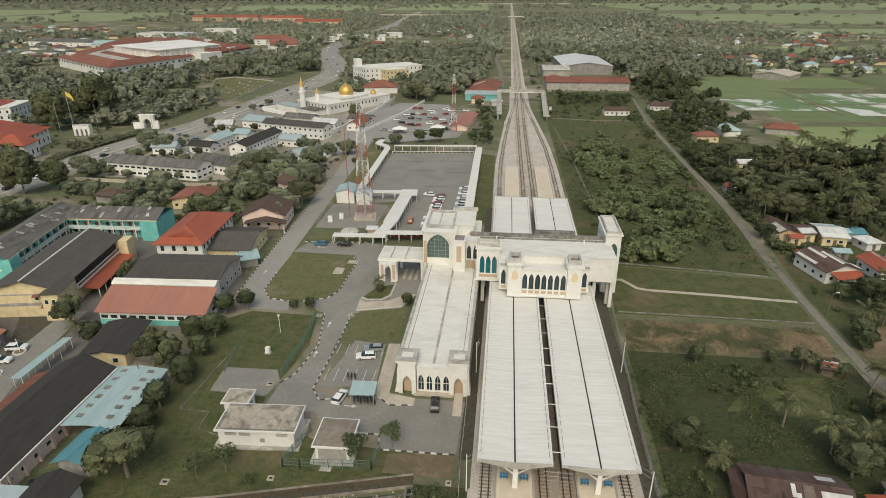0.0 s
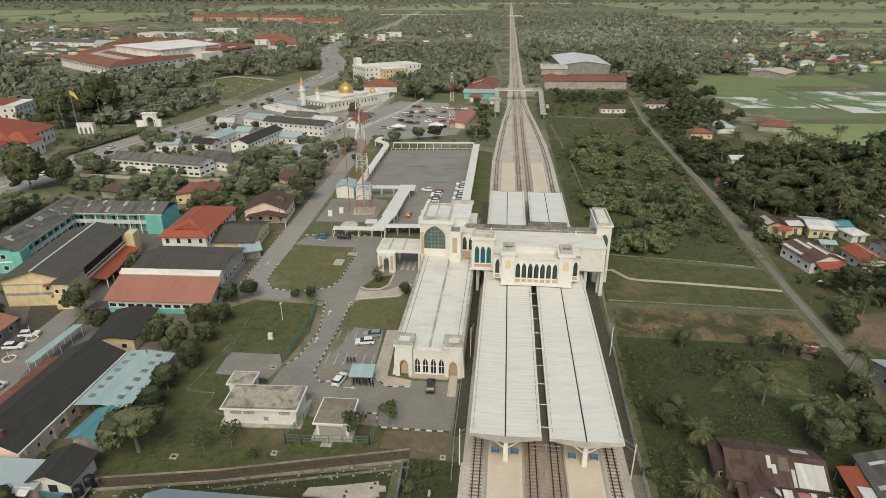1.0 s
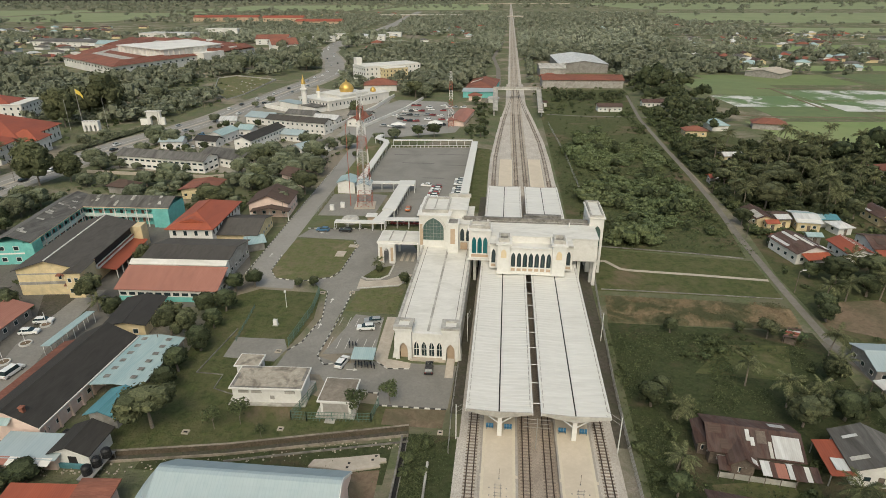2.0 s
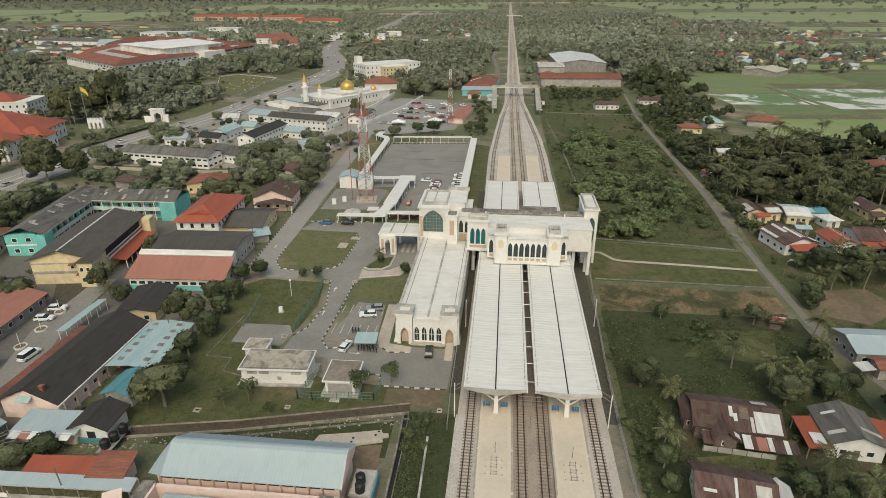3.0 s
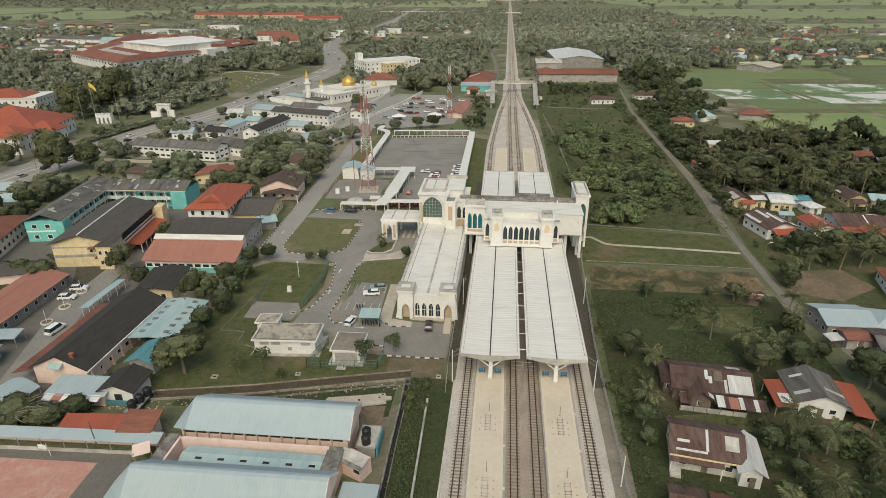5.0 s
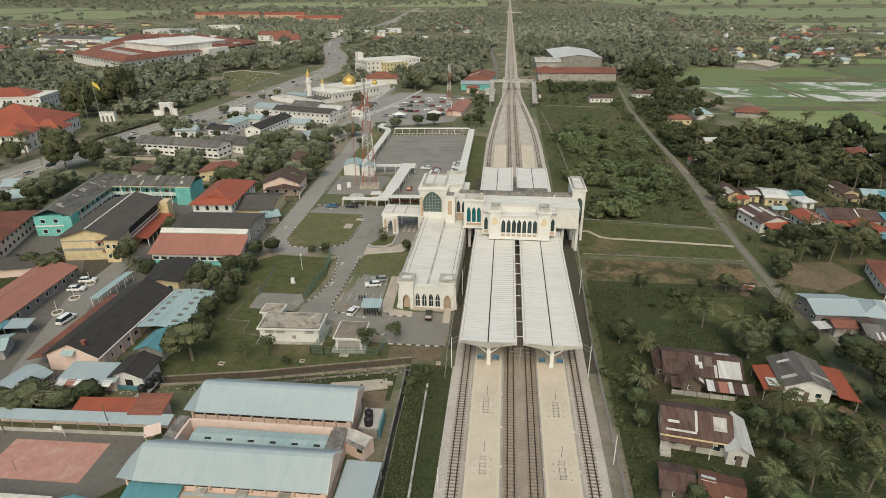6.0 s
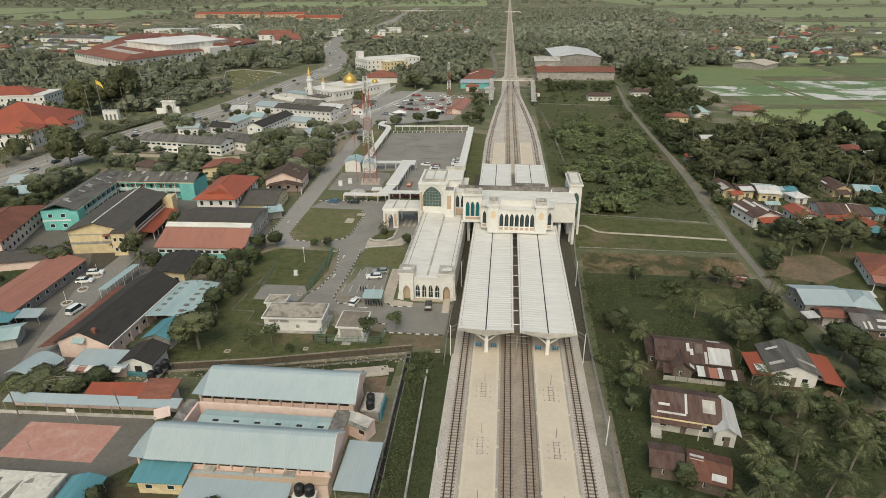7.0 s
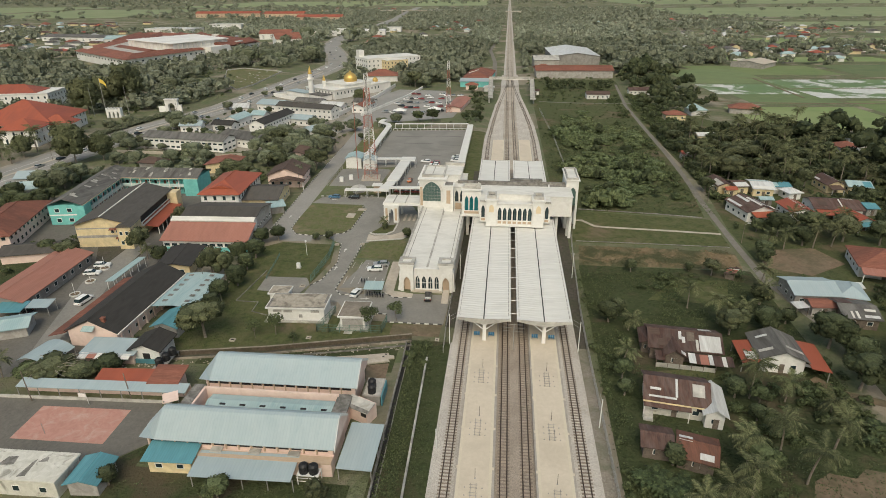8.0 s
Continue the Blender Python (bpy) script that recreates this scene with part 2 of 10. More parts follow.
BLUEROOF = mat("pale_blue_metal_roof", (0.305, 0.375, 0.39), (0.345, 0.415, 0.43), 0.6, 0.5, 0.10, 0.02, dirt=(0.40, 0.445, 0.445), dirt_amount=0.5, vary=0.06, ribs=("X", 0.5), rib_shade=0.05)
SKYROOF = mat("translucent_blue_sheet", (0.33, 0.43, 0.43), (0.40, 0.50, 0.49), 0.5, 0.8, 0.2, 0.1, dirt=(0.20, 0.33, 0.35), dirt_amount=0.6, ribs=("X", 0.4))
TEALROOF = mat("teal_metal_roof", (0.09, 0.25, 0.29), (0.12, 0.30, 0.34), 0.5, 0.5, 0.2, 0.1, dirt=(0.06, 0.15, 0.17), dirt_amount=0.5, vary=0.1, ribs=("X", 0.4))
ZINC = mat("bright_zinc_sheet", (0.55, 0.55, 0.53), (0.64, 0.64, 0.62), 0.5, 0.7, 0.3, 0.1, dirt=(0.32, 0.29, 0.26), dirt_amount=0.6, vary=0.1, ribs=("X", 0.3))
REDRUST = mat("red_rusted_zinc_roof", (0.11, 0.048, 0.033), (0.20, 0.088, 0.058), 0.85, 0.7, 0.35, 0.2, dirt=(0.10, 0.065, 0.052), dirt_amount=0.6, vary=0.1, ribs=("X", 0.3))
RUST = mat("rusted_zinc_roof", (0.058, 0.034, 0.028), (0.115, 0.062, 0.048), 0.85, 0.7, 0.35, 0.2, dirt=(0.17, 0.14, 0.125), dirt_amount=0.5, vary=0.15, ribs=("X", 0.3))
CREAM = mat("cream_wall_paint", (0.69, 0.56, 0.33), (0.75, 0.62, 0.385), 0.85, 1.0, 0.3, 0.05, dirt=(0.32, 0.27, 0.19), dirt_amount=0.5)
PARAPET = mat("pale_green_parapet", (0.50, 0.62, 0.58), (0.58, 0.70, 0.66), 0.8, 1.0, 0.3, 0.02, dirt=(0.34, 0.42, 0.38), dirt_amount=0.4)
TEALWALL = mat("turquoise_wall_paint", (0.16, 0.50, 0.46), (0.21, 0.56, 0.52), 0.8, 1.0, 0.3, 0.05, dirt=(0.10, 0.28, 0.26), dirt_amount=0.4)
PINKWALL = mat("pink_wall_paint", (0.73, 0.555, 0.48), (0.79, 0.62, 0.545), 0.85, 1.0, 0.3, 0.05, dirt=(0.48, 0.35, 0.28), dirt_amount=0.35)
GREYWALL = mat("grey_plaster_wall", (0.30, 0.28, 0.26), (0.40, 0.38, 0.35), 0.9, 1.0, 0.3, 0.1, dirt=(0.16, 0.14, 0.12), dirt_amount=0.6, vary=0.2)
TIMBER = mat("weathered_timber_wall", (0.13, 0.10, 0.08), (0.22, 0.18, 0.145), 0.9, 2.0, 0.3, 0.1, dirt=(0.07, 0.055, 0.045), dirt_amount=0.6)
# near-black for plates that paint in the shade of openings and recesses
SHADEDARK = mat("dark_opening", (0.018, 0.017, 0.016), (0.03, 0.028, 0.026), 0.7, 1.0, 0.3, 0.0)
STEELW = mat("white_painted_steel", (0.68, 0.67, 0.64), (0.76, 0.75, 0.72), 0.5, 2.0, 0.3, 0.0)
STEELR = mat("red_painted_steel", (0.32, 0.10, 0.07), (0.38, 0.13, 0.09), 0.6, 2.0, 0.3, 0.0)
STEELG = mat("galvanised_steel", (0.30, 0.29, 0.27), (0.38, 0.37, 0.35), 0.55, 2.0, 0.3, 0.0, metal=0.3)
GOLD = mat("gold_leaf_dome", (0.55, 0.36, 0.10), (0.62, 0.42, 0.14), 0.4, 1.0, 0.3, 0.0, metal=0.5)
COURT = mat("worn_red_court_paint", (0.42, 0.215, 0.17), (0.49, 0.265, 0.215), 0.9, 0.8, 0.35, 0.05, dirt=(0.52, 0.40, 0.33), dirt_amount=0.6, edge=(0.50, 0.66))
BLUEPLASTIC = mat("blue_seat_plastic", (0.05, 0.16, 0.26), (0.07, 0.19, 0.30), 0.5, 2.0, 0.3, 0.0)
BLACKPLASTIC = mat("black_water_tank", (0.015, 0.015, 0.016), (0.025, 0.025, 0.026), 0.5, 2.0, 0.3, 0.0)
RUBBER = mat("tyre_rubber", (0.02, 0.02, 0.02), (0.03, 0.03, 0.03), 0.8, 3.0, 0.3, 0.0)
PALEBARK = mat("pale_dry_bark", (0.24, 0.21, 0.165), (0.34, 0.30, 0.24), 0.95, 3.0, 0.4, 0.2)
BARK = mat("grey_brown_bark", (0.16, 0.13, 0.10), (0.26, 0.22, 0.18), 0.95, 3.0, 0.4, 0.3)
FENCEG = mat("green_mesh_fence", (0.10, 0.17, 0.13), (0.14, 0.21, 0.17), 0.8, 2.0, 0.3, 0.0)
BROWNROOF = mat("brown_tile_roof", (0.085, 0.055, 0.043), (0.125, 0.082, 0.064), 0.85, 1.2, 0.12, 0.1, dirt=(0.05, 0.04, 0.035), dirt_amount=0.5, ribs=("Y", 0.45))
DARKFACE = mat("dark_brown_stonework", (0.075, 0.058, 0.040), (0.15, 0.118, 0.085), 0.97, 2.2, 0.5, 0.5, dirt=(0.05, 0.055, 0.028), dirt_amount=0.7)
DRAINWALL = mat("mossy_brown_concrete", (0.25, 0.212, 0.168), (0.36, 0.31, 0.25), 0.95, 0.9, 0.3, 0.3, dirt=(0.09, 0.08, 0.06), dirt_amount=0.85)
# whitish base puts the sky's sheen on flooded paddies into the colour
WATER = mat("sheen_pale_paddy_water", (0.46, 0.45, 0.41), (0.66, 0.645, 0.60), 0.55, 0.09, 0.035, 0.0, dirt=(0.13, 0.19, 0.07), dirt_amount=1.0, edge=(0.46, 0.53), spec=0.2)
PADDY = mat("bright_young_rice", (0.148, 0.200, 0.075), (0.185, 0.238, 0.094), 0.95, 0.08, 0.012, 0.2, dirt=(0.225, 0.24, 0.12), dirt_amount=0.7, vary=0.15)
# paler rice for the far fields: distance haze is put into the colour
PADDY_PALE = mat("haze_paled_rice", (0.22, 0.255, 0.13), (0.27, 0.30, 0.16), 0.95, 0.03, 0.006, 0.1, dirt=(0.17, 0.21, 0.10), dirt_amount=0.6, vary=0.12)
PADDY_DARK = mat("dark_rice_field", (0.115, 0.155, 0.07), (0.15, 0.19, 0.085), 0.95, 0.08, 0.012, 0.2, dirt=(0.16, 0.17, 0.08), dirt_amount=0.6, vary=0.15)
CARPAINT = {
    "white": mat("white_car_paint", (0.72, 0.72, 0.70), (0.76, 0.76, 0.74), 0.3, 1.0, 0.3, 0.0, spec=0.5),
    "silver": mat("silver_car_paint", (0.36, 0.37, 0.37), (0.40, 0.41, 0.41), 0.35, 1.0, 0.3, 0.0, metal=0.4, spec=0.5),
    "black": mat("black_car_paint", (0.02, 0.02, 0.022), (0.03, 0.03, 0.032), 0.25, 1.0, 0.3, 0.0, spec=0.5),
    "red": mat("dark_red_car_paint", (0.22, 0.03, 0.03), (0.26, 0.04, 0.035), 0.3, 1.0, 0.3, 0.0, spec=0.5),
    "blue": mat("blue_car_paint", (0.05, 0.13, 0.22), (0.06, 0.15, 0.25), 0.3, 1.0, 0.3, 0.0, spec=0.5),
    "orange": mat("orange_car_paint", (0.42, 0.13, 0.05), (0.46, 0.15, 0.06), 0.3, 1.0, 0.3, 0.0, spec=0.5),
}
LEAF = foliage("dark_tree_leaves", (0.033, 0.043, 0.021), (0.092, 0.105, 0.052))
LEAF_OLIVE = foliage("olive_tree_leaves", (0.055, 0.063, 0.032), (0.13, 0.138, 0.072))
LEAF_BUSH = foliage("shrub_leaves", (0.047, 0.060, 0.027), (0.116, 0.137, 0.064))
LEAF_THICKET = foliage("thicket_leaves", (0.062, 0.08, 0.037), (0.155, 0.18, 0.086), vary=0.25, leaf_scale=1.8)
LEAF_PALM = foliage("palm_fronds", (0.058, 0.068, 0.032), (0.165, 0.168, 0.085))
LEAF_BANANA = foliage("banana_leaves", (0.036, 0.050, 0.023), (0.098, 0.122, 0.054))
# lighter copy of LEAF: the farther town trees' brightness is put into the colour
LEAF_TOWN = foliage("lightened_tree_leaves", (0.084, 0.096, 0.060), (0.176, 0.190, 0.118))
# farther woods: haze is painted in by lightening and greying the leaf colours
LEAF_MID_HAZE = foliage("hazed_midway_leaves", (0.142, 0.156, 0.108), (0.238, 0.252, 0.176), vary=0.3, leaf_scale=0.9)
LEAF_FAR_HAZE = foliage("hazed_distant_leaves", (0.160, 0.174, 0.126), (0.256, 0.270, 0.198), vary=0.35, leaf_scale=0.5)
GROUND = ground_mat("rough_ground", ((0.095, 0.115, 0.056), (0.165, 0.182, 0.098), (0.165, 0.155, 0.10)), (0.28, 0.24, 0.185), 0.02, 0.505)
LAWN = ground_mat("mown_grass", ((0.056, 0.071, 0.027), (0.120, 0.136, 0.056), (0.132, 0.127, 0.064)), (0.18, 0.142, 0.09), 0.05, 0.575, 0.9)
LAWN_DRY = ground_mat("worn_verge_grass", ((0.10, 0.115, 0.046), (0.165, 0.175, 0.080), (0.175, 0.155, 0.09)), (0.24, 0.195, 0.13), 0.06, 0.55, 0.8)
OPEN_WEEDS = ground_mat("open_weedy_grass", ((0.050, 0.064, 0.027), (0.118, 0.134, 0.060), (0.108, 0.110, 0.054)), (0.150, 0.120, 0.075), 0.05, 0.54, 1.1)
WEEDS = ground_mat("rank_weeds", ((0.030, 0.041, 0.018), (0.088, 0.106, 0.046), (0.078, 0.086, 0.042)), (0.105, 0.088, 0.055), 0.06, 0.55, 1.3)


# ---- mesh building ----
class Shape:
    """Collects faces; all coordinates are local to the thing."""

    def __init__(self):
        self.v, self.f = [], []

    def add(self, verts, faces):
        k = len(self.v)
        self.v += [tuple(p) for p in verts]
        self.f += [tuple(i + k for i in q) for q in faces]
        return self

    def box(self, x0, y0, z0, x1, y1, z1):
        v = [(x0, y0, z0), (x1, y0, z0), (x1, y1, z0), (x0, y1, z0), (x0, y0, z1), (x1, y0, z1), (x1, y1, z1), (x0, y1, z1)]
        return self.add(v, [(3, 2, 1, 0), (4, 5, 6, 7), (0, 1, 5, 4), (1, 2, 6, 5), (2, 3, 7, 6), (3, 0, 4, 7)])

    def prism(self, pts, z0, z1):
        """An upright prism over a polygon (anticlockwise)."""
        n = len(pts)
        v = [(x, y, z0) for x, y in pts] + [(x, y, z1) for x, y in pts]
        return self.add(v, [tuple(range(n - 1, -1, -1)), tuple(range(n, 2 * n))] + [(i, (i + 1) % n, n + (i + 1) % n, n + i) for i in range(n)])

    def sweep(self, pts, axis, a, b):
        """A profile pushed along x (axis 0: pts are y, z) or y (axis 1: pts are x, z) from a to b."""
        n = len(pts)
        put = (lambda p, c: (c, p[0], p[1])) if axis == 0 else (lambda p, c: (p[0], c, p[1]))
        v = [put(p, a) for p in pts] + [put(p, b) for p in pts]
        return self.add(v, [tuple(range(n - 1, -1, -1)), tuple(range(n, 2 * n))] + [(i, (i + 1) % n, n + (i + 1) % n, n + i) for i in range(n)])

    def tube(self, p, q, r0, r1=None, n=6):
        p, q = Vector(p), Vector(q)
        r1 = r0 if r1 is None else r1
        d = (q - p).normalized()
        a = d.orthogonal().normalized()
        b = d.cross(a)
        ring = [(math.cos(6.28318 * i / n), math.sin(6.28318 * i / n)) for i in range(n)]
        v = [p + (a * c + b * s) * r0 for c, s in ring] + [q + (a * c + b * s) * r1 for c, s in ring]
        return self.add(v, [tuple(range(n - 1, -1, -1)), tuple(range(n, 2 * n))] + [(i, (i + 1) % n, n + (i + 1) % n, n + i) for i in range(n)])

    def lathe(self, prof, cx, cy, n=16):
        """A turned solid about a vertical axis: prof is (radius, z) from the bottom up."""
        v = []
        for r, z in prof:
            v += [(cx + r * math.cos(6.28318 * i / n), cy + r * math.sin(6.28318 * i / n), z) for i in range(n)]
        f = [tuple(range(n - 1, -1, -1)), tuple(range(n * (len(prof) - 1), n * len(prof)))]
        for k in range(len(prof) - 1):
            f += [(k * n + i, k * n + (i + 1) % n, (k + 1) * n + (i + 1) % n, (k + 1) * n + i) for i in range(n)]
        return self.add(v, f)

    def ribbon(self, line, width, z0, z1):
        """A flat strip of a width along a polyline, from z0 up to z1."""
        L, R = [], []
        for i, (x, y) in enumerate(line):
            x0, y0 = line[max(i - 1, 0)]
            x1, y1 = line[min(i + 1, len(line) - 1)]
            d = math.hypot(x1 - x0, y1 - y0)
            nx, ny = -(y1 - y0) / d * width / 2, (x1 - x0) / d * width / 2
            L.append((x + nx, y + ny))
            R.append((x - nx, y - ny))
        for i in range(len(line) - 1):
            self.prism([R[i], R[i + 1], L[i + 1], L[i]], z0, z1)
        return self

    def mesh(self, name, material):
        me = bpy.data.meshes.new(name)
        me.from_pydata(self.v, [], self.f)
        me.materials.append(material)
        me.update()
        return me


def part(name, shape, material, parent, label=""):
    """Links a shape (or a shared mesh) as one mesh object under a thing or a part."""
    ob = new(name, shape.mesh(name, material) if isinstance(shape, Shape) else shape)
    ob.parent = parent
    return tagged(ob, label)


def thing(name, x, y, z=0.0, rot=0.0, label="", category="", group="", kind=""):
    ob = new(name)
    ob.empty_display_size = 0.5
    ob.matrix_world = pose(x, y, z, 0, 0, rot)
    return tagged(ob, label, category, group, kind)


def solid(name, shape, material, label="", category="", kind="", group=""):
    """A thing or a piece of the setting that is one mesh."""
    return tagged(new(name, shape.mesh(name, material)), label, category, group, kind)


BLOCKED = []  # footprints kept clear of trees: x, y, radius


def keep_clear(x0, y0, x1, y1, pad=0.0, step=4.0):
    nx, ny = max(1, int((x1 - x0) / step)), max(1, int((y1 - y0) / step))
    for i in range(nx + 1):
        for j in range(ny + 1):
            BLOCKED.append((x0 + (x1 - x0) * i / nx, y0 + (y1 - y0) * j / ny, step * 0.6 + pad))


def keep_clear_line(line, r):
    for (x0, y0), (x1, y1) in zip(line, line[1:]):
        n = max(1, int(math.hypot(x1 - x0, y1 - y0) / r))
        for i in range(n + 1):
            BLOCKED.append((x0 + (x1 - x0) * i / n, y0 + (y1 - y0) * i / n, r))


def arch(cx, a, zs, za, n=7):
    """The points of a pointed arch, left springing to right springing."""
    left = []
    for i in range(n + 1):
        t = i / n
        left.append((cx - a / 2 * max(0.0, math.cos(t * 1.570796)) ** 0.9, zs + (za - zs) * (0.72 * math.sin(t * 1.5708) + 0.28 * t ** 2)))
    return left + [(2 * cx - x, z) for x, z in left[-2::-1]]


def arched_wall(s, x0, x1, z0, z1, y0, y1, openings):
    """A wall from y0 (front) to y1 with pointed openings (centre, width, sill, springing, apex) through it."""
    edges = x0
    for cx, a, h0, hs, ha in sorted(openings):
        s.box(edges, y0, z0, cx - a / 2, y1, z1)
        if h0 > z0 + 0.01:
            s.box(cx - a / 2, y0, z0, cx + a / 2, y1, h0)
        pts = arch(cx, a, hs, ha)
        for (xa, za), (xb, zb) in zip(pts, pts[1:]):
            if xb - xa > 1e-4:
                v = [(xa, y0, za), (xb, y0, zb), (xb, y0, z1), (xa, y0, z1), (xa, y1, za), (xb, y1, zb), (xb, y1, z1), (xa, y1, z1)]
                s.add(v, [(0, 1, 2, 3), (7, 6, 5, 4), (0, 4, 5, 1), (3, 2, 6, 7)])
        edges = cx + a / 2
    s.box(edges, y0, z0, x1, y1, z1)
    seen, order = {}, []
    for p in s.v:
        key = tuple(round(c, 4) for c in p)
        order.append(seen.setdefault(key, len(seen)))
    s.v, s.f = list(seen), [q for q in (tuple(dict.fromkeys(order[i] for i in q)) for q in s.f) if len(q) > 2]
    return s


def arch_pane(cx, a, h0, hs, ha, y):
    pts = [(cx - a / 2, h0), (cx + a / 2, h0)] + arch(cx, a, hs, ha)[::-1]
    return Shape().sweep(pts, 1, y, y + 0.06)


def turned(s, rot, x=0.0, y=0.0, z=0.0):
    """The shape's points turned about z and shifted."""
    c, d = math.cos(radians(rot)), math.sin(radians(rot))
    s.v = [(x + c * p[0] - d * p[1], y + d * p[0] + c * p[1], z + p[2]) for p in s.v]
    return s

# ---- the ground and the surfaces laid on it ----
solid("ground", Shape().add([(-16000, -500, 0), (16000, -500, 0), (16000, 20000, 0), (-16000, 20000, 0)], [(0, 1, 2, 3)]), GROUND, "flat green and brown lowland plain", "ground", "structure")


def sheet(name, pts, z, material, label, category, kind="structure"):
    return solid(name, Shape().prism(pts, -0.05, z), material, label, category, kind)


MAIN_ROAD = [(-60, 53.5), (-68, 53), (-72.0, 62), (-73.4, 85), (-74.5, 115), (-76.5, 160), (-79.5, 213), (-86, 280), (-93, 352)]
EAST_LANE = [(80, 370), (71.8, 280), (69.8, 204), (69, 161), (67.6, 128), (65.5, 95), (64.2, 60), (63.8, 38), (66.5, 20), (74, -8), (88, -40), (110, -90)]
HIGHWAY = [(-209, 40), (-205, 100), (-201, 157), (-194.5, 197), (-186, 231), (-180, 262), (-176, 340), (-174, 376), (-170, 433), (-171, 490), (-197, 580), (-235, 686), (-260, 830), (-262, 950), (-266, 1154), (-282, 1454), (-328, 1937), (-360, 2400)]
solid("road_station", Shape().ribbon(MAIN_ROAD, 6.6, -0.05, 0.05), ASPHALT_PALE, "sun-bleached asphalt station approach road", "road", "structure")
solid("road_lane", Shape().ribbon(EAST_LANE, 1.95, -0.05, 0.05), LANE, "narrow grey village lane through the weeds", "road", "structure")
solid("highway_verge", Shape().ribbon(HIGHWAY, 26.0, -0.05, 0.022), EARTH, "trodden earth verges beside the highway", "verge", "structure")
solid("road_highway", Shape().ribbon(HIGHWAY, 20.0, -0.05, 0.06), ASPHALT_PALE, "wide pale grey town highway with a median", "road", "structure")
solid("median", Shape().ribbon(HIGHWAY[:9], 1.6, -0.05, 0.16), PAVE, "raised pale kerb median of the highway", "kerb", "structure")
solid("lane_line", Shape().ribbon([(x - 5.0, y) for x, y in HIGHWAY[:10]], 0.25, 0.0, 0.075).ribbon([(x + 5.0, y) for x, y in HIGHWAY[:10]], 0.25, 0.0, 0.075), PAINTW, "worn white lane lines on the highway", "road marking", "structure")
for line, r in ((MAIN_ROAD, 5), (EAST_LANE, 3.2), (HIGHWAY, 13)):
    keep_clear_line(line, r)

sheet("road_drive", [(-53, 51.3), (-50.2, 49.6), (-47.8, 36.6), (-49.2, 26), (-51.2, 22.6), (-51.8, 15), (-42, 15), (-40, 12.2), (-40, 10.4), (-29, 10.4), (-29, 7), (-15.8, 7), (-15.2, 20.6), (-31.5, 20.6), (-39.3, 19), (-44.2, 21.2), (-44.4, 36), (-44, 50.5), (-33, 54), (-30, 62), (-29.4, 72), (-36, 88), (-48, 92.6), (-68, 90.6), (-70, 84), (-51.5, 83.4), (-49.6, 79), (-49.9, 61.4), (-51, 58), (-56, 55)], 0.055, ASPHALT, "grey asphalt station drive and forecourt yard", "road")
sheet("parking_bay", [(-43.6, 22), (-32.8, 24), (-33.6, 38.2), (-40.5, 39), (-41.4, 33)], 0.045, ASPHALT, "small asphalt parking bay beside the hall", "parking lot")
sheet("lawn_oval", [(-69.0, 60), (-66.2, 55.8), (-59.3, 54.6), (-52.2, 57.4), (-50.4, 61.2), (-49.9, 78.3), (-51.8, 82.2), (-66.3, 83.4), (-69.8, 81.5), (-69.6, 70)], 0.09, LAWN_DRY, "mown oval lawn inside the turning loop", "lawn")
sheet("lawn_island", [(-43.4, 40.4), (-42.4, 51.6), (-32.6, 54), (-31.3, 52), (-31.2, 40)], 0.09, LAWN_DRY, "mown grass island before the hall", "lawn")
sheet("lawn_south", [(-79, -10.7), (-69.6, -9.7), (-50.9, -6.1), (-37.5, -2.6), (-22.5, 1.2), (-22.5, 6.8), (-29, 7), (-40, 8), (-52.6, 14), (-52.2, 22), (-51.2, 26), (-49.8, 36), (-51.8, 48.6), (-68, 49.2), (-76, 42), (-72, 20)], 0.03, LAWN, "mown green lawn with worn patches", "lawn")
sheet("lawn_verge", [(-67.6, 92.8), (-64.2, 99.8), (-51.3, 99.6), (-48.6, 94)], 0.09, LAWN_DRY, "worn grass strip beside the road", "lawn")
sheet("rubble_soil", [(-30.2, -9.9), (-25.0, -8.8), (-24.7, -16.8), (-27.4, -17.0)], 0.045, SOIL, "bare brown soil and rubble beside the hall", "soil")
sheet("soil_patch", [(-27, 1.8), (-16.2, 1.8), (-16, 6.8), (-27, 6)], 0.05, SOIL, "bare brown soil beside the yard", "soil")
sheet("concrete_pad", [(-63.8, 19), (-64.2, 26.6), (-53.4, 26.8), (-51.6, 23.3), (-52.6, 18.4)], 0.06, ASPHALT, "stained concrete pad on the lawn", "pad")
sheet("walk_hall", [(-32.4, 21.2), (-32.9, 38.4), (-30.4, 38.6), (-29.6, 21.6), (-24.6, 20.6), (-24.6, 18.8), (-29, 18.4)], 0.13, PAVE, "pale paved footway beside the hall", "pavement")
sheet("walk_portico", [(-43.8, 57.4), (-42, 56.2), (-36.5, 57.4), (-32.5, 61.6), (-30.4, 61.2), (-33, 54.6), (-43.4, 51.6)], 0.12, PAVE, "pale paved apron before the porch", "pavement")
sheet("car_park", [(-62.5, 129), (-62.8, 199.4), (-22.4, 203.2), (-21.2, 112), (-33, 98), (-41, 98), (-47, 104), (-47.6, 131)], 0.04, ASPHALT, "large grey asphalt car park", "parking lot")
sheet("town_car_park", [(-96, 222), (-64, 222), (-34, 236), (-31, 262), (-48, 332), (-82, 336), (-93, 300)], 0.03, ASPHALT_PALE, "crowded pale asphalt market car park", "parking lot")
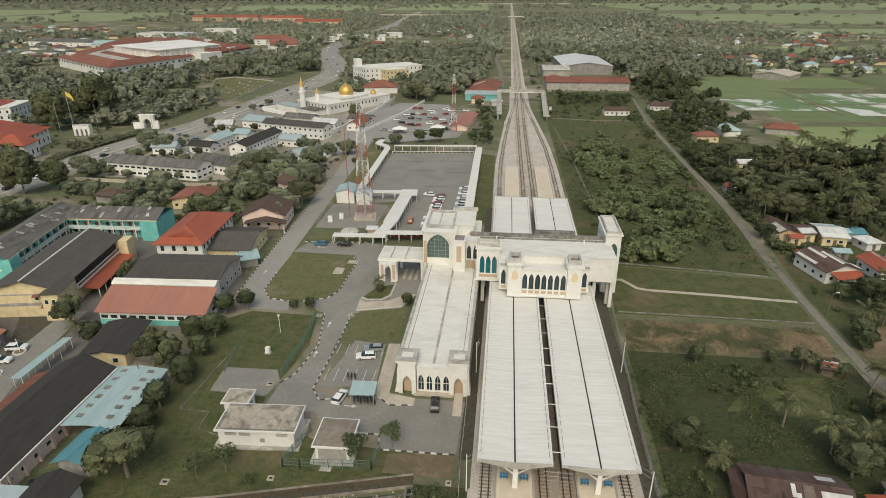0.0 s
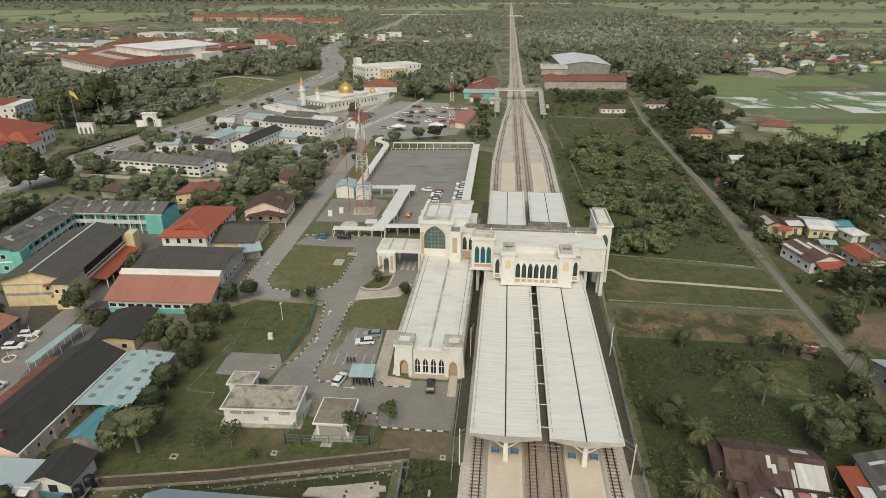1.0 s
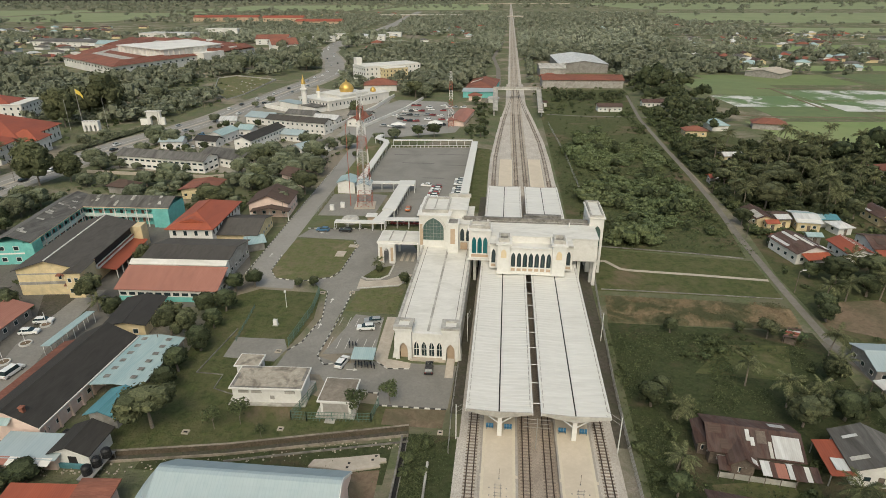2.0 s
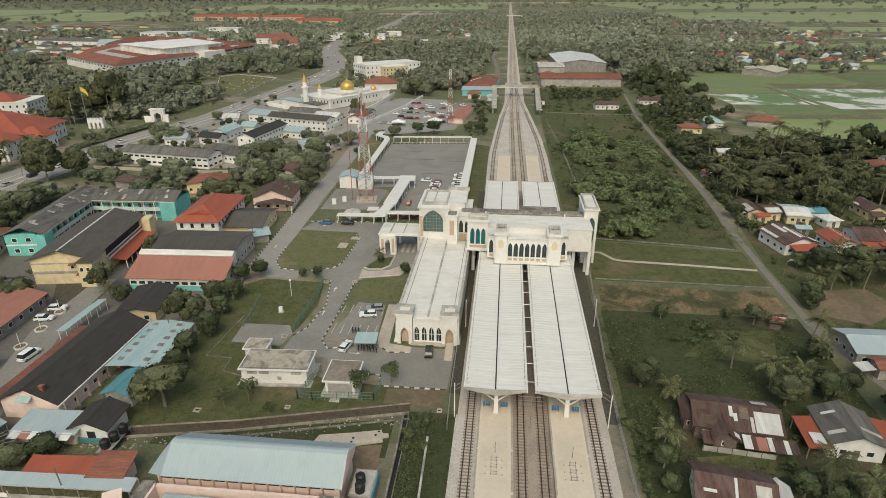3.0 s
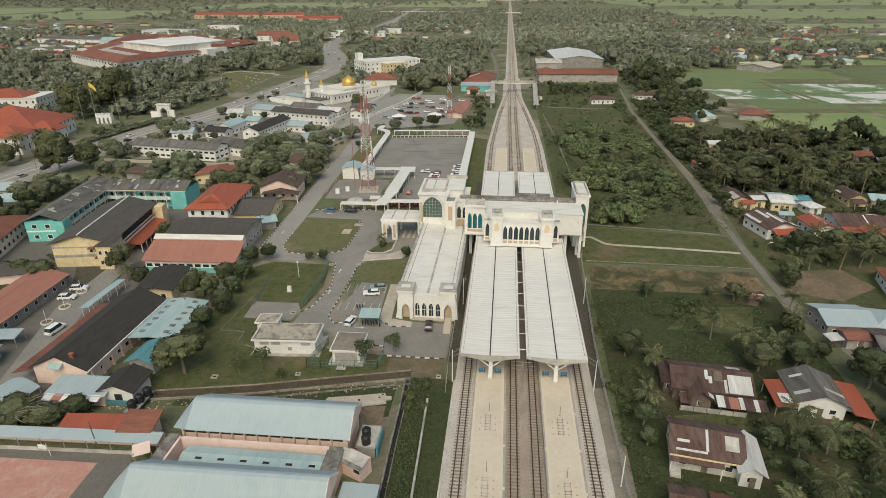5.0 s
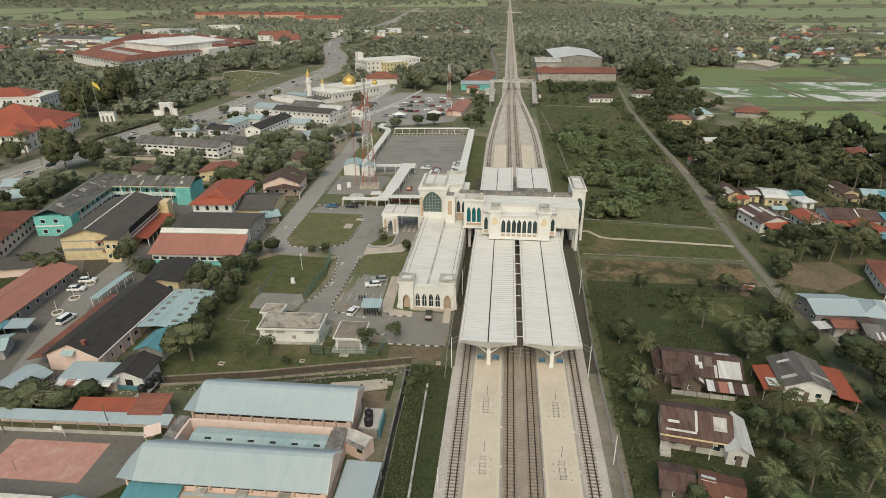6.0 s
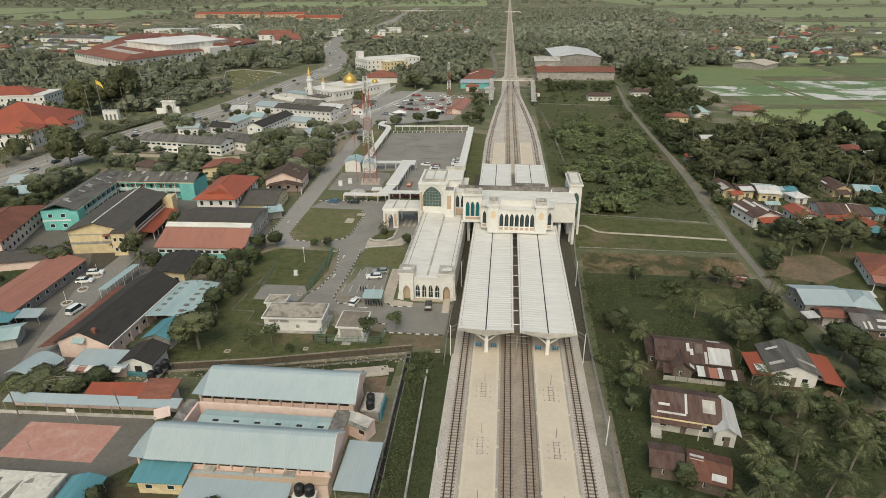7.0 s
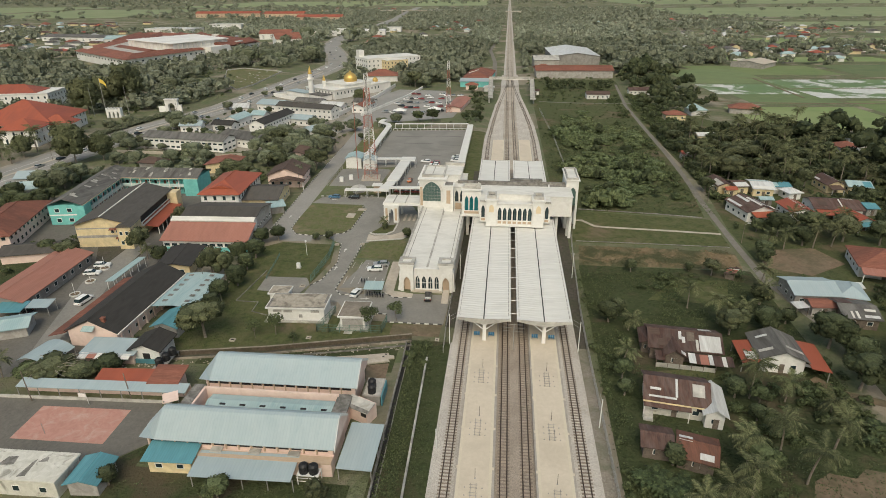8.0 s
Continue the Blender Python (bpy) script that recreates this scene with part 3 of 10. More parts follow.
sheet("tower_compound", [(-69.5, 103.4), (-70.2, 126), (-60, 128), (-50, 127), (-50.5, 104.5)], 0.06, ASPHALT, "gravelled grey compound round a radio mast", "yard")
sheet("lawn_mast", [(-73, 128), (-69.6, 103), (-66.5, 127.5), (-65, 160), (-64.8, 200), (-74, 205)], 0.04, LAWN_DRY, "strip of rough grass along the wall", "lawn")
sheet("strip_grass", [(-21, 112), (-13.6, 112), (-13.8, 200), (-20.9, 203)], 0.03, LAWN, "narrow green verge beside the railway", "lawn")
sheet("field_lawn", [(17.6, 56.8), (62.2, 56.4), (63, 79), (48, 80.6), (20, 84)], 0.03, LAWN, "cut green field crossed by a path", "lawn")
sheet("field_straw", [(17.8, 41), (40, 41.5), (60.4, 42), (61.9, 52), (46, 54), (19, 54.4)], 0.04, STRAW, "dry straw-brown grass and bare earth", "rough grass")
sheet("weed_field", [(15.6, -60), (60, -60), (62, 41), (17.6, 41)], 0.02, WEEDS, "rank green weeds and tall grass", "rough grass")
sheet("thicket_floor", [(14.4, 84.6), (62, 81), (66.5, 120), (70, 200), (74, 300), (82, 372), (82, 396), (14, 396)], 0.018, OPEN_WEEDS, "rough grass and weeds under the thicket", "rough grass")
sheet("grove_floor", [(70.6, 108), (190, 112), (190, 213), (130, 213), (74, 288), (71, 200)], 0.018, OPEN_WEEDS, "shaded weeds under the palm grove", "rough grass")
sheet("market_yard", [(-66, -41.5), (-59.8, -34.4), (-59.8, -40), (-25, -40.6), (-25, -60), (-66, -60)], 0.035, WEEDS, "weedy brown yard behind the market", "yard")
sheet("canopy_cess", [(-15.3, 6), (-13.1, 6), (-13.1, 128), (-15.3, 128)], 0.045, DARKSOIL, "dark oily earth beside the loop track", "soil")
sheet("canopy_cess", [(12.9, 0), (15.4, 0), (16.6, 84), (12.9, 84)], 0.045, DARKSOIL, "dark weedy earth along the boundary fence", "soil")
sheet("fence_margin", [(12.9, -62), (15.4, -62), (15.4, 0), (12.9, 0)], 0.045, GRIT, "grey-brown gritty earth along the boundary fence", "soil")
sheet("village_ground", [(65.5, -60), (150, -60), (150, 110), (70.4, 110), (66, 70), (66, 40), (68.5, 20)], 0.012, OPEN_WEEDS, "weedy ground between the village houses", "rough grass")
sheet("strip_weeds", [(-22.6, -60), (-13.3, -60), (-13.3, 0), (-22, 0)], 0.02, WEEDS, "overgrown green drain bank beside the railway", "rough grass")
solid("path_east", Shape().ribbon([(18.5, 74.6), (22, 75), (25.4, 70.3), (28, 69.6), (45, 68.4), (62.6, 66.8)], 1.15, -0.05, 0.1), PAVE, "pale concrete footpath across the field", "path", "structure")
solid("field_kerb", Shape().ribbon([(18.5, 57.6), (34, 57.4), (62, 56.6)], 0.35, -0.05, 0.2), DARKCONC, "low concrete drain edge across the field", "drain", "structure")
solid("field_kerb", Shape().ribbon([(22, 85.4), (48, 82.6), (61, 80.4)], 0.3, -0.05, 0.3), DARKCONC, "low concrete drain edge before the thicket", "drain", "structure")
sheet("drain_bank", [(-64, -12.5), (-64, -9.6), (-41, -5.8), (-24, -2.2), (-24, -11.8)], 0.025, WEEDS, "weedy brown bank between drain and market", "rough grass")
sheet("court_yard", [(-106, -26.0), (-64, -24.4), (-59.6, -34), (-66, -41), (-106, -42)], 0.06, ASPHALT_DARK, "dark grey asphalt school yard", "yard")
sheet("court", [(-84.9, -27.7), (-68.3, -27.3), (-68, -35.9), (-84.5, -36.1)], 0.08, COURT, "faded red painted ball court", "court")
sheet("school_yard", [(-111, -24), (-84, -16), (-94, 35), (-110, 62), (-86, 70), (-84, 38), (-74, 40), (-76, 62), (-92, 100), (-150, 88), (-170, 40), (-140, -10)], 0.02, ASPHALT_DARK, "cracked asphalt and earth school yard", "yard")
sheet("town_ground", [(-178, 150), (-96, 150), (-80, 215), (-92, 345), (-172, 400)], 0.025, EARTH, "pale earth and tar yards between the town houses", "yard")
sheet("burial_ground", [(-262, 436), (-252, 452), (-207, 430), (-201, 350), (-204, 326), (-228, 356)], 0.05, LAWN_DRY, "tan grass burial ground beside the highway", "field")
sheet("earth_patch", [(45, -33), (48, -31), (51.5, -31.8), (54, -29.6), (58, -30.4), (61, -28.6), (62.6, -36), (60, -60), (46, -60), (43.5, -48), (44.6, -41), (43.2, -37)], 0.06, SOIL, "cleared reddish brown earth", "soil")
sheet("brown_field", [(66.5, 44), (69.4, 55.2), (85.2, 58.4), (89, 48), (77, 39.8)], 0.05, SOIL, "bare brown earth field beside the lane", "soil")
sheet("house_lawn", [(26, -12.4), (26.3, -6.6), (42.2, -3.8), (42.4, -8.5)], 0.05, LAWN, "mown grass strip between the old houses", "lawn")
sheet("weed_lawn", [(32, 23), (41, 34), (54.5, 35), (50, 22)], 0.045, LAWN, "open green grass among the palms", "lawn")
solid("dirt_path", Shape().ribbon([(56.6, -6), (60.4, -10.6), (67, -13), (80, -15)], 2.2, -0.05, 0.06), SOIL, "dirt path towards the lane", "path", "structure")
for rect in ((44, -58, 64, -28), (68, 42, 88, 56), (27, -11, 42, -5)):
    keep_clear(*rect)
for rect in ((-256, 400, -202, 446), (-232, 335, -202, 400), (18, 232, 60, 288)):
    keep_clear(*rect)
keep_clear(-70, 53, -15, 125)
keep_clear(-110, -46, -24, -14)
keep_clear(-14, -110, 14, 130)
keep_clear(-63, 128, -20, 205)
keep_clear(-95, 222, -32, 335)
keep_clear_line([(-36, 205), (0, 200), (0, 420)], 14)
keep_clear_line([(0, 420), (0, 4400)], 9)
keep_clear(18, 40, 62, 80)
keep_clear(-53, 2, -15, 52)
keep_clear(-36, 40, -15, 70)


def kerb(line, label="black and white striped concrete kerb"):
    """A kerb of alternating painted stones, each a piece of its own."""
    base = new("kerb")
    tagged(base, label, "kerb", "", "structure")
    flip = 0
    for (x0, y0), (x1, y1) in zip(line, line[1:]):
        L = math.hypot(x1 - x0, y1 - y0)
        n = max(1, round(L / 1.0))
        for i in range(n):
            ob = new("kerb_stone", KERB_MESH[flip % 2])
            ob.parent = base
            t = (i + 0.5) / n
            ob.matrix_local = pose(x0 + (x1 - x0) * t, y0 + (y1 - y0) * t, 0, 0, 0, math.degrees(math.atan2(y1 - y0, x1 - x0)))
            flip += 1


def kerb_profile():
    return Shape().sweep([(-0.13, 0), (0.13, 0), (0.13, 0.17), (0.09, 0.21), (-0.09, 0.21), (-0.13, 0.17)], 0, -0.485, 0.485)


KERB_MESH = [kerb_profile().mesh("kerb_stone", KERBW), kerb_profile().mesh("kerb_stone", KERBK)]
kerb([(-69.8, 70), (-69.2, 60), (-66.3, 55.6), (-59.3, 54.4), (-52, 57.2), (-50.2, 61.2), (-49.7, 78.3), (-51.7, 82.4)])
kerb([(-75.4, 57.5), (-76.6, 85), (-77.8, 109), (-80, 165)])
kerb([(-50.4, 49.6), (-47.9, 36.6), (-49.3, 26), (-51.3, 22.6)])
kerb([(-44.1, 50.5), (-43.9, 37.4), (-44.4, 21.4), (-42.2, 18.3), (-39.3, 19.2)])
kerb([(-40, 10.3), (-29.2, 10.3), (-28.8, 6.8), (-16, 6.8)])
kerb([(-31.6, 20.4), (-29, 18.2), (-24.6, 18.6)])
kerb([(-69, 91.4), (-50, 93)])
# white edging of the porch island and the hall lawn
solid("kerb_white", Shape().ribbon([(-43.6, 58.2), (-42, 57.2), (-38.5, 57.6), (-36.6, 60), (-36.4, 66.5)], 0.35, 0, 0.35).ribbon([(-43.4, 51.8), (-33, 54.6), (-31, 58)], 0.3, 0, 0.25), KERBW, "white edging round the planted island", "kerb", "structure")
solid("planting_bed", Shape().prism([(-43.2, 58.8), (-41.6, 57.8), (-38.7, 58.2), (-37.1, 60.2), (-36.9, 66), (-41, 63.5)], 0, 0.2), LAWN, "planted island before the porch", "flower bed", "structure")
marks = Shape()
for x in range(6):
    marks.box(-43.2 + x * 1.9, 24.4, 0.04, -43.1 + x * 1.9, 28.6, 0.062)
    marks.box(-43.2 + x * 1.9, 33.6, 0.04, -43.1 + x * 1.9, 37.4, 0.062)
solid("bay_lines", marks, PAINTW, "white parking bay lines", "road marking", "structure")
arrows = Shape()
for x, y, r in ((-36, 17.2, -90), (-48, 45, 0), (-47.5, 33, 0), (-63, 88, 80), (-73, 70, 0)):
    arrows.add(turned(Shape().box(-0.12, -1.2, 0.04, 0.12, 0.3, 0.068).prism([(-0.5, 0.3), (0.5, 0.3), (0, 1.2)], 0.04, 0.068), r, x, y).v, [])
    k = len(arrows.v) - 14
    arrows.f += [tuple(i + k for i in q) for q in ((4, 5, 6, 7), (11, 12, 13))]
solid("road_arrows", arrows, PAINTW, "worn white road arrows", "road marking", "structure")
worn = Shape()
for gx, gy, L in ((-58, 186, 14), (-38, 188, 13), (-52, 172, 15), (-34, 170, 12), (-40, 150, 9)):
    for k in range(int(L / 0.9)):
        worn.box(gx + k * 0.9, gy, 0.03, gx + k * 0.9 + 0.45, gy + 0.9, 0.056)
solid("bay_lines", worn, KERBK, "dark worn bay markings on the car park", "road marking", "structure")

# ---- open drain with its concrete walls ----
D1 = [(-79, -11), (-69.6, -10), (-50.9, -6.4), (-37.5, -2.9), (-21.9, 1.1)]
# separate dark brown slab along the wall's south side; the wall itself is tan
solid("drain_face", Shape().ribbon([(x + 0.03, y - 0.24) for x, y in D1], 0.12, -0.02, 0.92), DARKFACE, "dark brown stone face of the drain wall", "drain", "structure")
solid("drain", Shape().ribbon(D1, 0.35, -0.02, 1.0), DRAINWALL, "weathered tan concrete drain wall", "drain", "structure")
solid("drain", Shape().ribbon([(x + 0.2, y - 1.7) for x, y in D1], 0.22, -0.02, 0.45), DRAINWALL, "weathered tan concrete drain wall", "drain", "structure")
solid("drain", Shape().ribbon([(x + 0.4, y - 3.2) for x, y in D1[2:]], 0.18, -0.02, 0.35), DARKCONC, "mouldy low drain wall", "drain", "structure")
solid("drain_bed", Shape().ribbon([(x + 0.1, y - 0.85) for x, y in D1], 1.35, -0.02, 0.045), DARKSOIL, "muddy dark bed of the drain", "drain", "structure")
debris = Shape()
litter = random.Random(5)
for k in range(170):
    t = litter.random() * 3.999
    a, b = D1[int(t)], D1[int(t) + 1]
    u = t - int(t)
    x, y, w = a[0] + (b[0] - a[0]) * u, a[1] + (b[1] - a[1]) * u - litter.uniform(1.9, 4.6), litter.uniform(0.06, 0.3)
    debris.box(x, y, 0, x + w, y + w * 0.8, 0.1 + w * 0.3)
tagged(solid("rubble", debris, PAVE, "small pale rubble and litter along the drain", "rubble"), kind="stuff")
D2 = [(-22.7, -1), (-22.4, -8), (-22.3, -18), (-21.9, -33), (-21.2, -60)]
solid("drain", Shape().ribbon(D2, 0.3, -0.02, 0.5).ribbon([(x + 0.9, y) for x, y in D2], 0.14, -0.02, 0.24), DARKCONC, "mouldy concrete drain beside the sheds", "drain", "structure")
solid("drain_bed", Shape().ribbon([(x + 0.45, y) for x, y in D2], 0.7, -0.02, 0.03), SHADEDARK, "near-black drain bed", "drain", "structure")
slab = solid("slab", Shape().prism([(-36.5, -9.4), (-34.2, -9.4), (-29.8, -9.8), (-25.0, -8.3), (-25.2, -7.4), (-24.2, -7.2), (-24.4, -6.4), (-25.4, -6.4), (-25.7, -5.6), (-30.9, -6.9), (-36.0, -7.9)], 0, 0.35), PAVE, "broken pale concrete slab beside the drain", "slab")
for hx, hy in ((-30.4, -9.2), (-30.3, -8.3), (-26.7, -7.2), (-26.3, -6.3)):
    part("drain_hole", Shape().box(hx, hy, 0.34, hx + 0.4, hy + 0.4, 0.358), SHADEDARK, slab, "dark square hole")

# ---- the railway ----


def bed(name, line, width, material, label, top=0.16):
    s = Shape()
    for (x0, y0), (x1, y1) in zip(line, line[1:]):
        a, b = width / 2, width / 2 - 0.5
        v = [(x0 - a, y0, 0), (x0 - b, y0, top), (x0 + b, y0, top), (x0 + a, y0, 0), (x1 - a, y1, 0), (x1 - b, y1, top), (x1 + b, y1, top), (x1 + a, y1, 0)]
        s.add(v, [(0, 1, 5, 4), (1, 2, 6, 5), (2, 3, 7, 6)])
    return solid(name, s, material, label, "ballast", "structure")


LEFT_LOOP = [(-10.8, -120), (-10.8, 120), (-11.2, 160), (-11.2, 185), (-10.0, 225), (-8.2, 270), (-5.4, 320), (-2.9, 362), (-2.0, 400)]
RIGHT_LOOP = [(10.6, -120), (10.6, 140), (10.6, 180), (9.8, 215), (7.4, 260), (4.6, 305), (2.4, 345), (1.0, 385), (0.6, 420)]
MID_LEFT = [(-1.95, -120), (-1.95, 130), (-2.6, 250), (-2.6, 400), (-2.4, 4700)]
MID_RIGHT = [(1.55, -120), (1.55, 130), (0.9, 250), (0.9, 400), (1.1, 4700)]
bed("ballast_left", LEFT_LOOP, 4.6, BALLAST, "pale granite ballast under the loop track", 0.15)
bed("ballast_right", RIGHT_LOOP, 5.2, BALLAST, "pale granite ballast under the loop track", 0.14)
bed("ballast_middle", [(-0.2, -120), (-0.2, 130)], 7.6, BALLAST_BROWN, "rust-stained brown ballast under the main lines")
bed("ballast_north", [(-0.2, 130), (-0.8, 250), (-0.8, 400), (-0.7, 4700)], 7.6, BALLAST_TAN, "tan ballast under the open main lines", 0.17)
solid("track_formation", Shape().ribbon([(-0.2, 120), (-0.5, 185), (-0.6, 230), (-0.8, 280)], 19.5, -0.05, 0.03).ribbon([(-0.8, 278), (-0.8, 330), (-0.8, 420)], 13.5, -0.05, 0.03).ribbon([(-0.7, 418), (-0.7, 4700)], 11.0, -0.05, 0.03), BALLAST, "pale gravel formation beside the tracks", "ballast", "structure")
solid("cess", Shape().box(-12.4, 0, -0.05, -9.4, 130, 0.05).box(-13.4, -120, -0.05, -9.4, 0, 0.05).box(9.4, -120, -0.05, 13.0, 130, 0.05), BALLAST, "gravel margin beside the loop tracks", "ballast", "structure")
SLEEPER_MESH = Shape().sweep([(-0.13, 0.12), (0.13, 0.12), (0.10, 0.24), (-0.10, 0.24)], 0, -0.95, 0.95).mesh("sleeper", SLEEPER)
for name, line in (("left loop", LEFT_LOOP), ("left main", MID_LEFT), ("right main", MID_RIGHT), ("right loop", RIGHT_LOOP)):
    tr = thing("track", 0, 0, 0, 0, "metre-gauge %s line of rusty rails on concrete sleepers" % name, "railway track", "tracks through the station", "structure")
    for side in (-0.53, 0.53):
        r = Shape()
        for (x0, y0), (x1, y1) in zip(line, line[1:]):
            v = [(x + side + dx, y, z) for x, y in ((x0, y0), (x1, y1)) for dx, z in ((-0.10, 0.2), (0.10, 0.2), (0.07, 0.40), (-0.07, 0.40))]
            r.add(v, [(0, 1, 5, 4), (1, 2, 6, 5), (2, 3, 7, 6), (3, 0, 4, 7)])
        part("rail", r, RAIL, tr)
    rest = Shape()
    pos_y = -118.0
    k = 0
    while pos_y < 290:
        while not (line[k][1] <= pos_y <= line[k + 1][1]) and k < len(line) - 2:
            k += 1
        (x0, y0), (x1, y1) = line[k], line[k + 1]
        x = x0 + (x1 - x0) * (pos_y - y0) / (y1 - y0)
        if -49 < pos_y < 0.5:
            ob = part("sleeper", SLEEPER_MESH, None, tr)
            ob.location = (x, pos_y, 0)
        else:
            rest.box(x - 0.95, pos_y - 0.12, 0.1, x + 0.95, pos_y + 0.12, 0.23)
        pos_y += 0.7 if pos_y < 150 else 1.4
    tagged(part("sleepers_far", rest, SLEEPER, tr), kind="stuff")

# ---- platforms ----
for name, xa, xb, ya, yb, far in (("west", -9.3, -3.3, -8.6, -4.15, 179), ("east", 2.95, 8.95, 3.7, 8.15, 180)):
    pf = thing("platform_" + name, 0, 0, 0, 0, "long island platform with sandy paving and grey edges", "platform", "platforms", "structure")
    part("platform_edge", Shape().box(xa, -120, 0, xb, far, 0.90), PLATEDGE, pf, "grey concrete platform edge")
    part("paving", Shape().box(ya, -120, 0.85, yb, far, 0.95), PLATFORM, pf, "sandy beige platform paving")
    part("safety_line", Shape().box(ya - 0.45, -120, 0.85, ya - 0.004, far, 0.945), YELLOWLINE, pf, "faded yellow safety line")
    part("safety_line", Shape().box(yb + 0.004, -120, 0.85, yb + 0.45, far, 0.945), YELLOWLINE, pf, "faded yellow safety line")
    for y in range(-45, 0, 9):
        for x in (xa + 0.35, xb - 0.35):
            part("manhole_cover", Shape().box(x - 0.28, y - 0.28, 0.86, x + 0.28, y + 0.28, 0.93), PLATFORM, pf)
    mid = (ya + yb) / 2
    for y in (-13, -27.3, -41.6, -56):
        s = Shape()
        for dx in (-0.42, 0.42):
            s.box(mid + dx - 0.035, y - 1.5, 0.94, mid + dx + 0.035, y + 1.5, 1.0)
        for dy in (-1.5, 0, 1.5):
            s.box(mid - 0.6, y + dy - 0.03, 0.94, mid + 0.6, y + dy + 0.03, 1.0)
            for dx in (-1.3, -0.42, 0.42, 1.3):
                s.box(mid + dx - 0.09, y + dy - 0.09, 0.94, mid + dx + 0.09, y + dy + 0.09, 1.04)
            for dx in (-0.42, 0.42):
                s.box(mid + dx - 0.03, y + dy - 0.03, 1.0, mid + dx + 0.03, y + dy + 0.03, 1.9)
            s.box(mid - 0.62, y + dy - 0.025, 1.55, mid + 0.62, y + dy + 0.025, 1.6)
        solid("bench_frame", s, GREYWALL, "low dark steel bench frame bolted to the platform", "bench frame", "", "bench frames on the platforms")
        post = thing("platform_post", mid + 0.15, y + 3.4, 0.95, 0, "slim dark steel post on the platform", "post", "platform posts")
        part("pole", Shape().tube((0, 0, 0), (0, 0, 2.0), 0.035, 0.03), TIMBER, post)
        part("base_plate", Shape().box(-0.12, -0.12, 0, 0.12, 0.12, 0.03), STEELG, post)

# ---- platform canopies ----
def canopy(x0, x1, y0, y1, name_label):
    c = thing("canopy", 0, 0, 0, 0, name_label, "canopy", "platform canopies")
    xm = (x0 + x1) / 2
    ze, zm = 6.72, 6.50
    for a, b, za, zb in ((x0, xm - 0.12, ze, zm), (xm + 0.12, x1, zm, ze)):
        n = round((y1 - y0) / 0.97) if y0 < 10 else 12
        step = (y1 - y0) / n
        pan = Shape().sweep([(a, za - 0.12), (b, zb - 0.12), (b, zb), (a, za)], 1, 0.012, step - 0.012).sweep([(a, za - 0.02), (b, zb - 0.02), (b, zb + 0.035), (a, za + 0.035)], 1, step - 0.008, step + 0.008).mesh("roof_sheet", CANOPY)
        for k in range(n):
            part("roof_sheet", pan, None, c).location = (0, y0 + k * step, 0)
    part("valley_gutter", Shape().box(xm - 0.116, y0 + 0.05, zm - 0.25, xm + 0.116, y1, zm - 0.10), SHADEDARK, c, "dark valley gutter")
    for x in (x0, x1):
        part("fascia", Shape().box(x - 0.08, y0, ze - 0.45, x + 0.08, y1, ze + 0.14), STEELW, c, "white edge fascia")
        sgn = 1 if x == x0 else -1
        g = Shape()
        k = y0 + 1.5
        while k < y1 - 2:
            g.box(x + sgn * 0.32, k, ze + 0.01, x + sgn * 0.42, k + 1.25, ze + 0.09)
            k += 1.75
        tagged(part("snow_guard_cleats", g, GREYWALL, c, "row of grey roof-edge cleats"), kind="stuff")
    for y in (y0, y1 - 0.14):
        part("end_fascia", Shape().sweep([(x0, ze - 0.35), (x0 + 2.8, zm - 0.75), (xm, zm - 1.15), (x1 - 2.8, zm - 0.75), (x1, ze - 0.35), (x1, ze + 0.06), (xm, zm + 0.06), (x0, ze + 0.06)], 1, y, y + 0.14), CONC, c, "grey curved end fascia")
    return c


canopy(-11.95, -1.1, -0.85, 57.2, "long white gull-wing platform canopy")
canopy(0.35, 11.35, -0.85, 57.2, "long white gull-wing platform canopy")
canopy(-12.2, -1.3, 70.2, 121, "white platform canopy beyond the concourse")
canopy(0.2, 11.4, 70.2, 121, "white platform canopy beyond the concourse")
gap = thing("canopy_brace", 0, 0, 0, 0, "white steel struts bridging the gap between canopies", "roof strut")
for k in range(10):
    y = 2.0 + k * 5.6
    part("strut", Shape().tube((-1.2, y, 6.55), (0.45, y, 6.55), 0.07), STEELW, gap)
for x in (-1.02, 0.27):
    part("gutter", Shape().box(x - 0.06, -0.8, 6.2, x + 0.06, 57, 6.42), STEELG, gap)


def canopy_column(x, y):
    c = thing("canopy_column", x, y, 0.95, 0, "white tapered canopy column with branching struts", "column", "canopy columns")
    part("shaft", Shape().add([(-0.40, -0.30, 0), (0.40, -0.30, 0), (0.40, 0.30, 0), (-0.40, 0.30, 0), (-0.33, -0.26, 3.9), (0.33, -0.26, 3.9), (0.33, 0.26, 3.9), (-0.33, 0.26, 3.9)], [(3, 2, 1, 0), (4, 5, 6, 7), (0, 1, 5, 4), (1, 2, 6, 5), (2, 3, 7, 6), (3, 0, 4, 7)]), WHITE, c)
    part("capital", Shape().prism([(-0.6, -0.4), (0.6, -0.4), (0.6, 0.4), (-0.6, 0.4)], 3.9, 4.3), WHITE, c)
    for sx in (-1, 1):
        part("strut", Shape().tube((sx * 0.3, -0.1, 2.7), (sx * 2.3, -0.5, 4.6), 0.12), STEELW, c)
        part("strut", Shape().tube((sx * 0.3, 0, 4.2), (sx * 1.4, 0, 4.7), 0.08), STEELW, c)
    return c


first = canopy_column(-6.35, 0.2)
